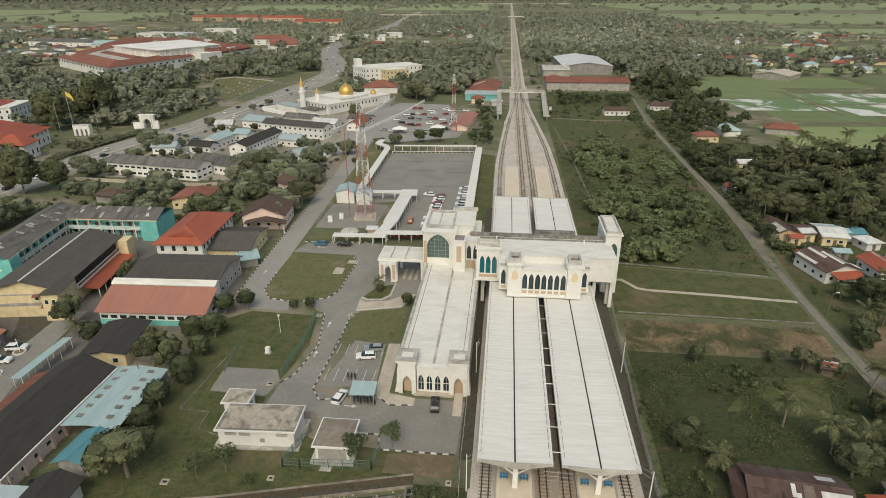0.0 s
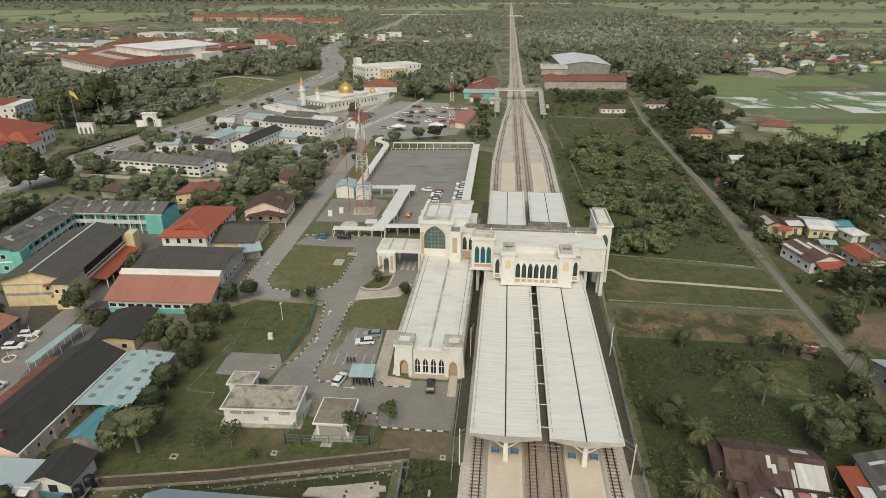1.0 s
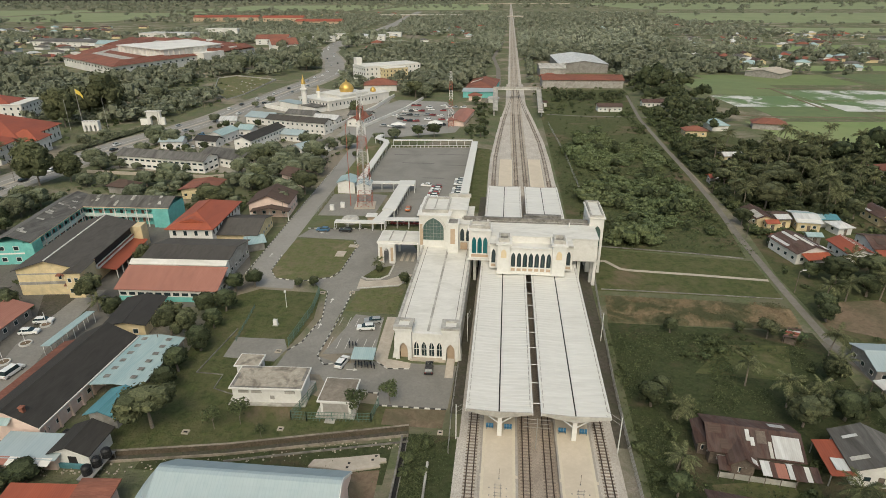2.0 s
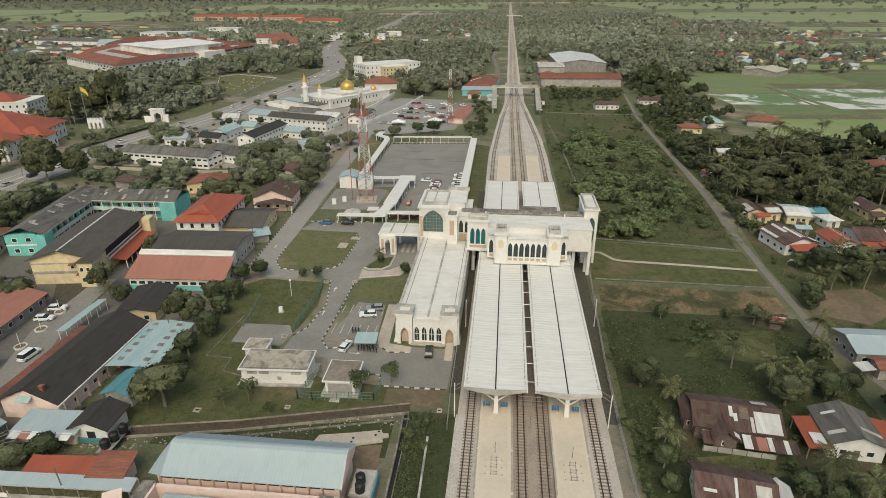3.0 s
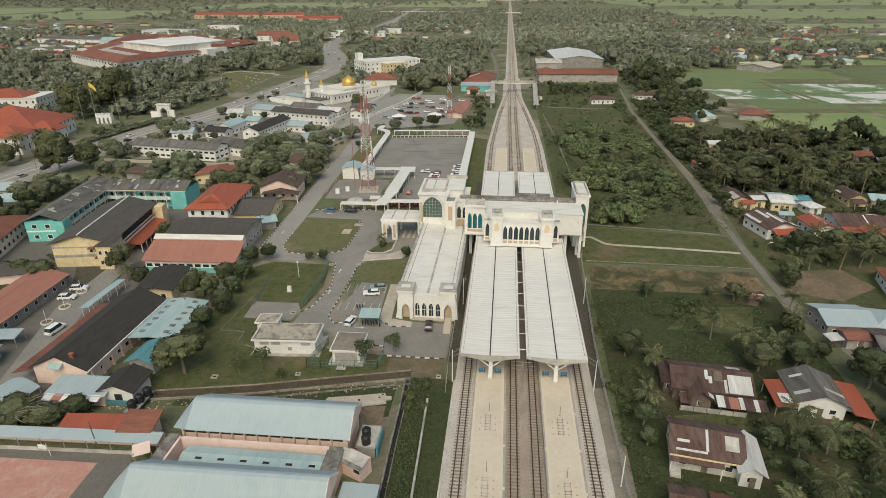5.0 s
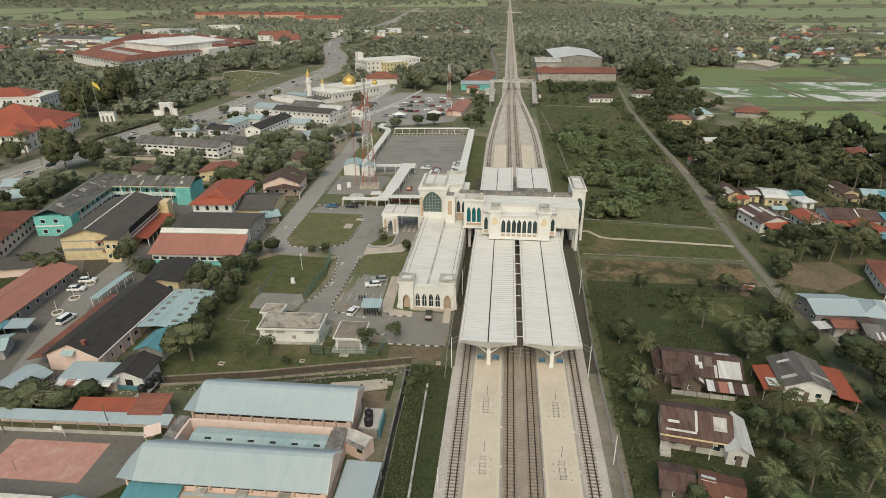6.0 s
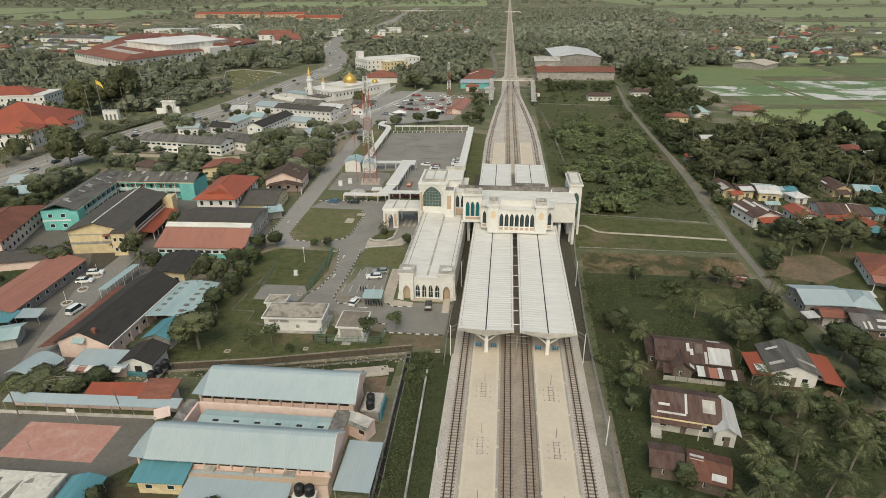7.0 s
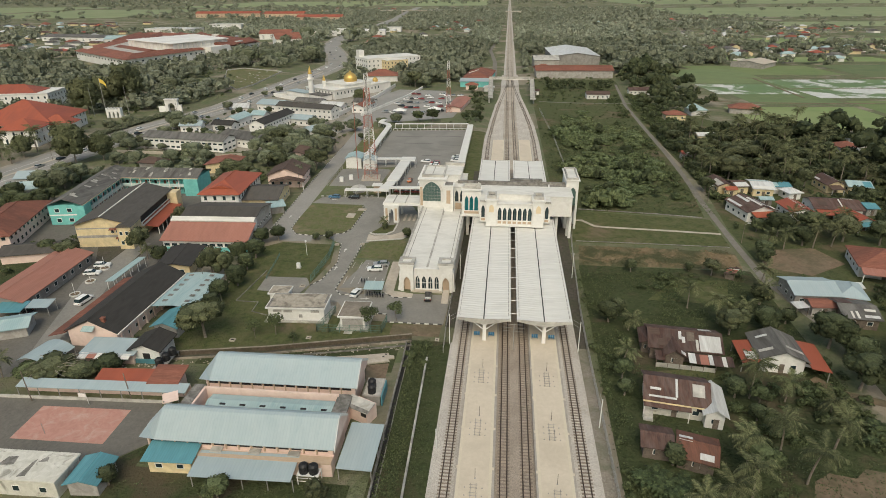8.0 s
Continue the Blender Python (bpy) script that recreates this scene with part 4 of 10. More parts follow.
for x in (-6.35, 5.95):
    for y in (0.2, 9.2, 18.2, 27.2, 36.2, 45.2, 54.2):
        if (x, y) != (-6.35, 0.2):
            copy_thing(first, pose(x, y, 0.95))


def seat_bank(x, y):
    b = thing("waiting_bench", x, y, 0.95, 0, "bank of blue plastic platform seats", "bench", "waiting benches")
    part("frame", Shape().box(-0.65, -0.05, 0.3, 0.65, 0.05, 0.4).box(-0.6, -0.2, 0, -0.5, 0.2, 0.32).box(0.5, -0.2, 0, 0.6, 0.2, 0.32), STEELG, b)
    for k in (-0.43, 0, 0.43):
        part("seat", Shape().sweep([(-0.25, 0.42), (0.2, 0.40), (0.32, 0.95), (0.26, 0.97), (0.15, 0.48), (-0.25, 0.48)], 0, k - 0.19, k + 0.19), BLUEPLASTIC, b)
    return b


s0 = seat_bank(-8.0, 1.6)
for x in (-4.9, 4.2, 7.7):
    copy_thing(s0, pose(x, 1.6, 0.95))
gantry = thing("signal_mast", -0.3, -1.6, 0.16, 0, "slender grey mast with crossed arms between the tracks", "mast")
part("pole", Shape().tube((0, 0, 0), (0, 0, 6.2), 0.08), STEELG, gantry)
for z in (4.4, 5.2, 6.0):
    part("arm", Shape().tube((-2.2, 0, z), (2.2, 0, z - 0.1), 0.035), STEELG, gantry)


def side_pole(x, y, h, lean, label):
    p = thing("lineside_pole", x, y, 0, 0, label, "pole", "lineside poles")
    part("pole", Shape().tube((0, 0, 0), (0, 0, h), 0.10, 0.08), STEELW, p)
    for dz in (0.6, 1.5):
        part("stay", Shape().tube((0, 0, h - dz), (lean, 0.8, h - dz + 1.2), 0.03), STEELG, p)


side_pole(-13.6, -0.5, 7.2, 2.4, "white lineside pole beside the canopy")
side_pole(13.0, -1.2, 7.2, -2.4, "white lineside pole beside the canopy")
side_pole(-12.9, -31.5, 4.0, 0.4, "pale lineside pole on the gravel margin")
side_pole(14.2, -24.0, 6.0, -0.4, "pale lineside pole on the gravel margin")
side_pole(-13.7, 30, 7.0, 0.6, "pale lineside pole beside the hall")
side_pole(15.0, 33, 7.0, -0.6, "pale lineside pole beside the fence")


# ---- ticket hall: long low block with an arcaded front and two square turrets ----
def turret(parent, x0, y0, x1, y1, h, base=0.0):
    w = x1 - x0
    m = (x0 + x1) / 2
    part("turret_front", arched_wall(Shape(), x0, x1, base, h - 1.1, y0, y0 + 0.4, [(m, w * 0.52, base + 0.0, base + 2.3, base + 4.0)]), WHITE, parent)
    part("turret_wall", Shape().box(x0, y0 + 0.4, base, x0 + 0.35, y1, h - 1.1).box(x1 - 0.35, y0 + 0.4, base, x1, y1, h - 1.1).box(x0 + 0.35, y1 - 0.3, base, x1 - 0.35, y1, h - 1.1), WHITE, parent)
    part("turret_recess", arch_pane(m, w * 0.50, base + 0.05, base + 2.3, base + 3.9, y0 + 0.9), TERRA, parent, "pinkish stone arched recess")
    part("cornice", Shape().box(x0 - 0.15, y0 - 0.15, h - 1.1, x1 + 0.15, y1 + 0.15, h - 0.75).box(x0 - 0.3, y0 - 0.3, h - 0.75, x1 + 0.3, y1 + 0.3, h - 0.45), WHITE, parent)
    o = 0.3
    part("parapet", Shape().box(x0 - o, y0 - o, h - 0.45, x1 + o, y0 + 0.55, h).box(x0 - o, y1 - 0.55, h - 0.45, x1 + o, y1 + o, h).box(x0 - o, y0 + 0.55, h - 0.45, x0 + 0.55, y1 - 0.55, h).box(x1 - 0.55, y0 + 0.55, h - 0.45, x1 + o, y1 - 0.55, h), CONC, parent, "weathered grey parapet")
    part("roof_well", Shape().box(x0 + 0.55, y0 + 0.55, h - 0.45, x1 - 0.55, y1 - 0.55, h - 0.3), HALLROOF, parent)


hall = thing("ticket_hall", 0, 0, 0, 0, "long white low hall with arcaded front and corner turrets", "station building")
HX0, HX1, HY0, HY1, HZ = -28.3, -14.9, 22.3, 68, 6.3
part("roof", Shape().box(HX0 + 0.35, HY0 + 0.8, HZ - 0.6, HX1 - 0.35, HY1, HZ - 0.25), HALLROOF, hall, "pale stained flat roof")
part("roof_seam", Shape().box(-21.6, HY0 + 1.2, HZ - 0.25, -21.1, HY1, HZ - 0.17), CONC, hall, "grey ridge seam")
for x in (HX0, HX1 - 0.35):
    part("side_wall", Shape().box(x, HY0 + 4, 0, x + 0.35, HY1, HZ - 0.05), WHITE, hall)
    part("coping", Shape().box(x - 0.12, HY0 + 4, HZ - 0.05, x + 0.47, HY1, HZ + 0.1), CONC, hall)
for x in (-27.0, -16.2):
    part("gutter_line", Shape().box(x, HY0 + 4.5, HZ - 0.25, x + 0.12, HY1 - 1, HZ - 0.19), DARKCONC, hall)
part("arcade_wall", arched_wall(Shape(), -24.5, -18.2, 0, 5.7, HY0 + 0.3, HY0 + 0.75, [(-24.5 + 0.79 + k * 1.575, 1.05, 0.5, 2.5, 4.0) for k in range(4)]), WHITE, hall)
part("arcade_cornice", Shape().box(-24.5, HY0 + 0.1, 5.7, -18.2, HY0 + 1.0, 6.1), WHITE, hall)
for k in range(4):
    w = part("arcade_window", arch_pane(-24.5 + 0.79 + k * 1.575, 1.0, 0.5, 2.5, 3.95, HY0 + 0.62), GLASS, hall, "dark glazed arched opening")
    x = -24.5 + 0.79 + k * 1.575
    part("mullion", Shape().box(x - 0.04, HY0 + 0.55, 0.5, x + 0.04, HY0 + 0.62, 3.6).box(x - 0.5, HY0 + 0.55, 2.1, x + 0.5, HY0 + 0.62, 2.2), WHITE, w)
part("plinth_step", Shape().box(-25, HY0 - 0.8, 0, -17.6, HY0 + 0.3, 0.3), PAVE, hall)
turret(hall, -27.9, 21.9, -24.6, 25.1, 7.9)
turret(hall, -18.3, 22.1, -15.0, 25.3, 7.9)
part("buttress", Shape().sweep([(-28.7, 0), (-27.9, 0), (-27.9, 5.2), (-28.15, 5.2), (-28.3, 2.0)], 1, 22.3, 24.6), WHITE, hall)
part("buttress", Shape().sweep([(-15.0, 0), (-14.4, 0), (-14.6, 2.0), (-14.75, 5.2), (-15.0, 5.2)], 1, 22.5, 24.8), WHITE, hall)
part("ramp", Shape().sweep([(16.4, 0.02), (22.0, 0.02), (22.0, 0.8), (16.4, 0.1)], 0, -17.3, -15.7), PAVE, hall, "pinkish concrete ramp")
for k in range(8):
    y = 29 + k * 4.6
    w = part("side_window", Shape().box(HX0 - 0.06, y, 1.2, HX0 + 0.02, y + 1.6, 3.8), GLASS, hall)
    part("window_sill", Shape().box(HX0 - 0.2, y - 0.1, 1.05, HX0, y + 1.7, 1.2), WHITE, w)

# ---- main hall with the great arched window ----
main = thing("main_hall", 0, 0, 0, 0, "tall white main hall with one great pointed glass arch", "station building")
MX0, MX1, MY0, MY1, MZ = -29.2, -21.0, 66.5, 81.5, 15.6
AC = -25.4
part("front_wall", arched_wall(Shape(), MX0, MX1, 0, MZ - 0.6, MY0, MY0 + 0.6, [(AC, 5.6, 8.0, 11.2, 14.4)]), WHITE, main)
gw = part("great_window", arch_pane(AC, 5.5, 8.0, 11.2, 14.35, MY0 + 0.35), GREENGLASS, main, "great green-grey arched window")
gl = Shape()
for k in range(1, 6):
    x = AC - 2.75 + k * 0.92
    gl.box(x - 0.03, MY0 + 0.28, 8.0, x + 0.03, MY0 + 0.35, 14.1 - abs(k - 3) * 0.75)
for z in (8.9, 9.9, 10.9, 11.9, 12.8):
    hw = 2.7 if z < 11.2 else 2.7 - (z - 11.2) * 0.9
    gl.box(AC - hw, MY0 + 0.28, z, AC + hw, MY0 + 0.35, z + 0.05)
part("glazing_bar", gl, STEELG, gw)
for k in range(2):
    part("arch_moulding", Shape().add([p for x, z in arch(AC, 5.9 + k * 0.7, 11.2, 14.75 + k * 0.4) for p in ((x, MY0 - 0.10 + k * 0.05, z), (x * 1.0 + (0.16 if x > AC else -0.16), MY0 - 0.10 + k * 0.05, z + 0.16))], [(2 * i, 2 * i + 1, 2 * i + 3, 2 * i + 2) for i in range(14)]), HALLROOF, main)
part("side_wall", Shape().box(MX0, MY0 + 0.6, 0, MX0 + 0.5, MY1, MZ - 0.6).box(MX1 - 0.5, MY0 + 0.6, 0, MX1, MY1, MZ - 0.6).box(MX0, MY1 - 0.5, 0, MX1, MY1, MZ - 0.6), WHITE, main)
part("cornice", Shape().box(MX0 - 0.4, MY0 - 0.4, MZ - 0.6, MX1 + 0.4, MY1 + 0.4, MZ - 0.25), WHITE, main)
part("parapet", Shape().box(MX0 + 0.6, MY0 + 1.6, MZ - 0.25, MX1 - 0.6, MY0 + 2.1, MZ + 0.6).box(MX0 + 0.6, MY1 - 3, MZ - 0.25, MX1 - 0.6, MY1 - 2.5, MZ + 0.6).box(MX0 + 0.6, MY0 + 2.1, MZ - 0.25, MX0 + 1.1, MY1 - 3, MZ + 0.6).box(MX1 - 1.1, MY0 + 2.1, MZ - 0.25, MX1 - 0.6, MY1 - 3, MZ + 0.6), CONC, main, "stained grey roof parapet")
part("roof", Shape().box(MX0 + 1.1, MY0 + 2.1, MZ - 0.25, MX1 - 1.1, MY1 - 3, MZ + 0.2), HALLROOF, main)
part("roof_ridge", Shape().box(AC - 0.15, MY0 + 2.1, MZ + 0.2, AC + 0.15, MY1 - 3, MZ + 0.32), CONC, main)
for x in (MX0 + 0.25, ):
    part("stone_panel", Shape().box(x - 0.05, MY0 - 0.06, 6.6, x + 0.75, MY0, 12.6), TERRA, main, "pinkish stone panel")
# stair pylon beside the arch
part("pylon", Shape().box(-21.3, 63.2, 0, -18.4, 66.6, 14.0).box(-21.3, 66.6, 0, -18.4, 80, 13.2), WHITE, main)
part("pylon_cap", Shape().box(-21.5, 63.0, 14.0, -18.2, 66.8, 14.35), WHITE, main)
part("pylon_top", Shape().box(-21.0, 63.4, 14.35, -18.7, 66.3, 14.5), DARKCONC, main)
part("stone_panel", Shape().box(-20.5, 63.12, 8.6, -19.3, 63.2, 12.8), TERRA, main, "pinkish stone panel")
part("rear_block", Shape().box(-22.0, 70.5, 13.2, -16.8, 81, 15.4), WHITE, main)
part("rear_roof", Shape().box(-22.3, 70.2, 15.4, -16.5, 81.3, 15.7), HALLROOF, main)
part("rear_parapet", Shape().box(-22.5, 80.6, 15.7, -16.2, 81.5, 16.6), CONC, main)
# link with two arched windows
part("link_wall", arched_wall(Shape(), -18.4, -15.2, 0, 13.0, 66.0, 66.5, [(-17.6, 1.1, 8.3, 10.3, 12.0), (-16.0, 1.1, 8.3, 10.3, 12.0)]), WHITE, main)
for x in (-17.6, -16.0):
    part("link_window", arch_pane(x, 1.1, 8.3, 10.3, 12.0, 66.3), GLASS, main, "dark arched window")
part("link_block", Shape().box(-18.4, 66.6, 0, -15.2, 80, 12.95), WHITE, main)
part("link_grille", Shape().box(-18.0, 65.4, 6.2, -16.2, 65.9, 8.0), TERRA, main)
part("link_roof", Shape().box(-18.6, 65.8, 13.0, -15.0, 80.2, 13.25), HALLROOF, main)

# ---- concourse bridge over the tracks ----
con = thing("concourse", 0, 0, 0, 0, "white concourse bridge with arcades over the tracks", "station building")
CB, CT = 7.3, 13.2
part("body", Shape().box(-15.2, 58.3, CB, 16.6, 69.8, CT), WHITE, con)
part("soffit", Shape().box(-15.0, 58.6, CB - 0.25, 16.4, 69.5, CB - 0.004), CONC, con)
part("roof", Shape().box(-15.4, 58.1, CT, 16.8, 69.0, CT + 0.18), HALLROOF, con, "pale stained roof deck")
part("rear_parapet", Shape().box(-17.5, 69.0, CT - 1.2, 15.2, 69.7, CT + 1.05), DARKCONC, con, "long mouldy grey rear parapet")
part("rear_ledge", Shape().box(-18.0, 69.75, CT - 1.5, 15.2, 71.4, CT + 0.4), CONC, con)
part("roof_strip", Shape().box(-15.0, 67.6, CT + 0.18, 15.6, 68.0, CT + 0.5), DARKCONC, con)
part("roof_hut", Shape().box(-1.5, 70.6, CT + 0.2, 8.5, 72.2, CT + 1.25), DARKCONC, con, "mouldy grey roof upstand")
# west bay with teal windows
part("west_bay", arched_wall(Shape(), -15.3, -9.9, CB, 14.9, 57.4, 57.9, [(-14.0 + k * 1.42, 1.15, 8.7, 11.6, 13.2) for k in range(3)]), WHITE, con)
part("west_bay_body", Shape().box(-15.3, 57.95, CB, -9.9, 61.5, 14.9), WHITE, con)
for k in range(3):
    w = part("teal_window", arch_pane(-14.0 + k * 1.42, 1.12, 8.7, 11.6, 13.15, 57.7), TEALGLASS, con, "teal glazed pointed window")
    part("mullion", Shape().box(-14.03 + k * 1.42, 57.64, 8.7, -13.97 + k * 1.42, 57.7, 12.9), GLASS, w)
part("stone_panel", Shape().box(-14.7, 57.34, 7.8, -10.4, 57.4, 8.5), TERRA, con, "pinkish stone panel")
part("bay_base", Shape().box(-15.7, 57.0, 7.0, -9.7, 57.4, 7.45), WHITE, con)
part("bay_cornice", Shape().box(-15.6, 57.0, 14.9, -9.6, 61.8, 15.2), WHITE, con)
part("bay_parapet", Shape().box(-15.3, 58.2, 15.2, -10.0, 58.7, 15.9).box(-15.3, 61.0, 15.2, -10.0, 61.5, 15.9).box(-15.3, 58.7, 15.2, -14.8, 61.0, 15.9).box(-10.5, 58.7, 15.2, -10.0, 61.0, 15.9), CONC, con)
# projecting arcade block
AY = 50.2
part("arcade_front", arched_wall(Shape(), -4.95, 4.9, CB, 13.6, AY, AY + 0.45, [(-4.2 + k * 1.40, 1.08, 8.7, 11.0, 12.5) for k in range(7)]), WHITE, con)
for k in range(7):
    w = part("arcade_window", arch_pane(-4.2 + k * 1.40, 1.05, 8.7, 11.0, 12.45, AY + 0.3), GLASS, con, "dark glazed pointed window")
    part("mullion", Shape().box(-4.23 + k * 1.40, AY + 0.24, 8.7, -4.17 + k * 1.40, AY + 0.3, 12.2), GREENGLASS, w)
    part("stone_panel", Shape().box(-4.7 + k * 1.40, AY - 0.05, 7.75, -3.7 + k * 1.40, AY, 8.45), TERRA, con, "pinkish stone panel")
part("arcade_body", Shape().box(-4.95, AY + 0.5, CB, 4.9, 58.2, 13.2), WHITE, con)
part("arcade_cornice", Shape().box(-4.95, AY - 0.25, 13.6, 4.9, AY + 0.6, 13.9), WHITE, con)
part("arcade_roof", Shape().box(-4.95, AY + 0.6, 13.2, 4.9, 54.4, 13.42), HALLROOF, con)
part("arcade_gutter", Shape().box(-4.8, AY + 0.75, 13.42, 4.7, AY + 0.95, 13.6), DARKCONC, con)
part("upper_tier", Shape().box(-5.2, 54.4, 13.2, 5.2, 58.0, 14.9), WHITE, con)
part("upper_roof", Shape().box(-5.3, 54.3, 14.9, 5.3, 58.2, 15.1), HALLROOF, con)
part("base_ledge", Shape().box(-8.2, AY - 0.3, 6.95, 8.3, AY + 0.2, 7.3), WHITE, con)
for x0, x1 in ((-8.0, -5.0), (4.95, 8.1)):
    m = (x0 + x1) / 2
    part("pier", Shape().box(x0, AY - 0.35, CB - 0.4, x1, 54.6, 14.6), WHITE, con)
    part("pier_panel", arch_pane(m, 1.3, 11.2, 12.4, 13.4, AY - 0.44), CREAMTILE, con, "cream tile niche")
    part("pier_cornice", Shape().box(x0 - 0.35, AY - 0.7, 14.6, x1 + 0.35, 55.0, 14.95), WHITE, con)
    part("pier_parapet", Shape().box(x0 + 0.2, AY + 0.4, 14.95, x1 - 0.2, AY + 0.9, 15.9).box(x0 + 0.2, 53.8, 14.95, x1 - 0.2, 54.3, 15.9).box(x0 + 0.2, AY + 0.9, 14.95, x0 + 0.65, 53.8, 15.9).box(x1 - 0.65, AY + 0.9, 14.95, x1 - 0.2, 53.8, 15.9), CONC, con, "stained grey parapet")
    part("pier_well", Shape().box(x0 + 0.65, AY + 0.9, 14.95, x1 - 0.65, 53.8, 15.1), DARKCONC, con)
for x0, x1 in ((-9.9, -8.0), (8.1, 10.0)):
    m = (x0 + x1) / 2
    part("wing_front", arched_wall(Shape(), x0, x1, CB, 13.0, 52.4, 52.8, [(m, 1.0, 8.6, 10.9, 12.3)]), WHITE, con)
    part("wing_window", arch_pane(m, 0.98, 8.6, 10.9, 12.25, 52.65), GLASS, con, "dark glazed pointed window")
    part("stone_panel", Shape().box(m - 0.55, 52.34, 7.7, m + 0.55, 52.4, 8.4), TERRA, con, "pinkish stone panel")
    part("wing_body", Shape().box(x0, 52.85, CB, x1, 58.2, 13.0), WHITE, con)
    part("wing_roof", Shape().box(x0 - 0.2, 52.2, 13.0, x1 + 0.2, 58.2, 13.25), HALLROOF, con)
    part("wing_parapet", Shape().box(x0, 52.3, 13.25, x1, 52.7, 13.7), CONC, con)
part("roof_vent", Shape().tube((10.2, 66.2, CT + 0.18), (10.2, 66.2, CT + 1.3), 0.25, 0.18, 8), STEELW, con)
part("roof_vent", Shape().tube((-10.9, 66.6, CT + 0.18), (-10.9, 66.6, CT + 1.3), 0.2, 0.16, 8), STEELW, con)
for x in (-13.8, 12.6, 16.6):
    for y in (60, 68):
        part("pillar", Shape().box(x - 0.4, y - 0.4, 0, x + 0.4, y + 0.4, CB - 0.25), WHITE, con)

# ---- east stair tower ----
tw = thing("stair_tower", 0, 0, 0, 0, "tall white stair tower with slender open arches", "tower")
TX0, TX1, TY0, TY1, TZ = 15.5, 19.2, 67.4, 79.6, 15.4
part("front_frame", arched_wall(Shape(), TX0, TX1, 0, TZ, TY0, TY0 + 0.5, [(17.6, 1.9, 0.0, 11.4, 13.4)]), WHITE, tw)
part("front_glass", arch_pane(17.6, 1.9, 7.6, 11.4, 13.3, TY0 + 0.3), GREENGLASS, tw, "grey-green arched glazing")
part("rear_frame", Shape().box(TX0, TY1 - 0.5, 0, TX1, TY1, TZ), WHITE, tw)
part("stair_slab", Shape().sweep([(TY0 + 0.6, 7.2), (TY0 + 0.6, 7.6), (TY1 - 0.6, 0.4), (TY1 - 0.6, 0.0)], 0, TX0 + 0.3, TX1 - 0.3), CONC, tw)
side = arched_wall(Shape(), TY0 + 0.5, TY1 - 0.5, 0, TZ, 0, 0.35, [(70.6, 2.0, 0.0, 11.4, 13.2), (73.7, 2.0, 0.0, 11.4, 13.2), (76.8, 2.0, 0.0, 11.4, 13.2)])
for x in (TX0, TX1 - 0.35):
    s = Shape()
    s.v, s.f = [(x + p[1], p[0], p[2]) for p in side.v], list(side.f)
    part("side_frame", s, WHITE, tw)
part("cornice", Shape().box(TX0 - 0.35, TY0 - 0.35, TZ, TX1 + 0.35, TY1 + 0.35, TZ + 0.3), WHITE, tw)
part("parapet", Shape().box(TX0 + 0.1, TY0 + 0.1, TZ + 0.3, TX1 - 0.1, TY0 + 0.5, TZ + 0.9).box(TX0 + 0.1, TY1 - 0.5, TZ + 0.3, TX1 - 0.1, TY1 - 0.1, TZ + 0.9).box(TX0 + 0.1, TY0 + 0.5, TZ + 0.3, TX0 + 0.5, TY1 - 0.5, TZ + 0.9).box(TX1 - 0.5, TY0 + 0.5, TZ + 0.3, TX1 - 0.1, TY1 - 0.5, TZ + 0.9), CONC, tw, "stained parapet")
part("roof_well", Shape().box(TX0 + 0.5, TY0 + 0.5, TZ + 0.3, TX1 - 0.5, TY1 - 0.5, TZ + 0.5), HALLROOF, tw)
part("corner_pier", Shape().box(15.7, 61.2, 0, 16.6, 62.2, CB - 0.3).box(16.8, 64.5, 0, 17.4, 65.2, CB - 0.3), WHITE, tw)

# ---- porch over the drive ----
po = thing("entrance_porch", 0, 0, 0, 0, "white drive-through porch with pointed arches", "porch")
part("roof_slab", Shape().box(-41.4, 68.2, 5.7, -29.3, 77.0, 6.15), WHITE, po)
part("roof_coping", Shape().box(-41.0, 68.6, 6.15, -30.0, 76.6, 6.4), HALLROOF, po)
part("roof_rib", Shape().box(-38.2, 68.6, 6.4, -37.9, 76.6, 6.6).box(-34.4, 68.6, 6.4, -34.1, 76.6, 6.6), CONC, po)
part("front_arch", arched_wall(Shape(), -41.0, -36.4, 0, 5.7, 67.6, 68.2, [(-38.7, 1.5, 0, 3.0, 4.8)]), WHITE, po)
part("stone_panel", Shape().box(-40.5, 67.52, 0.8, -39.8, 67.6, 4.9), TERRA, po, "pinkish stone panel")
part("stone_panel", Shape().box(-37.5, 67.52, 0.8, -36.8, 67.6, 4.9), TERRA, po, "pinkish stone panel")
for x, y in ((-41, 76), (-36.9, 76), (-36.9, 68.4), (-30.2, 76), (-30.2, 68.4)):
    part("pillar", Shape().box(x, y, 0, x + 0.6, y + 0.6, 5.7), WHITE, po)
part("floor_stripe", Shape().box(-35.4, 69.5, 0.05, -34.6, 75.5, 0.075).box(-33.8, 69.5, 0.05, -33.0, 75.5, 0.075).box(-32.2, 69.5, 0.05, -31.4, 75.5, 0.075), PAVE, po)


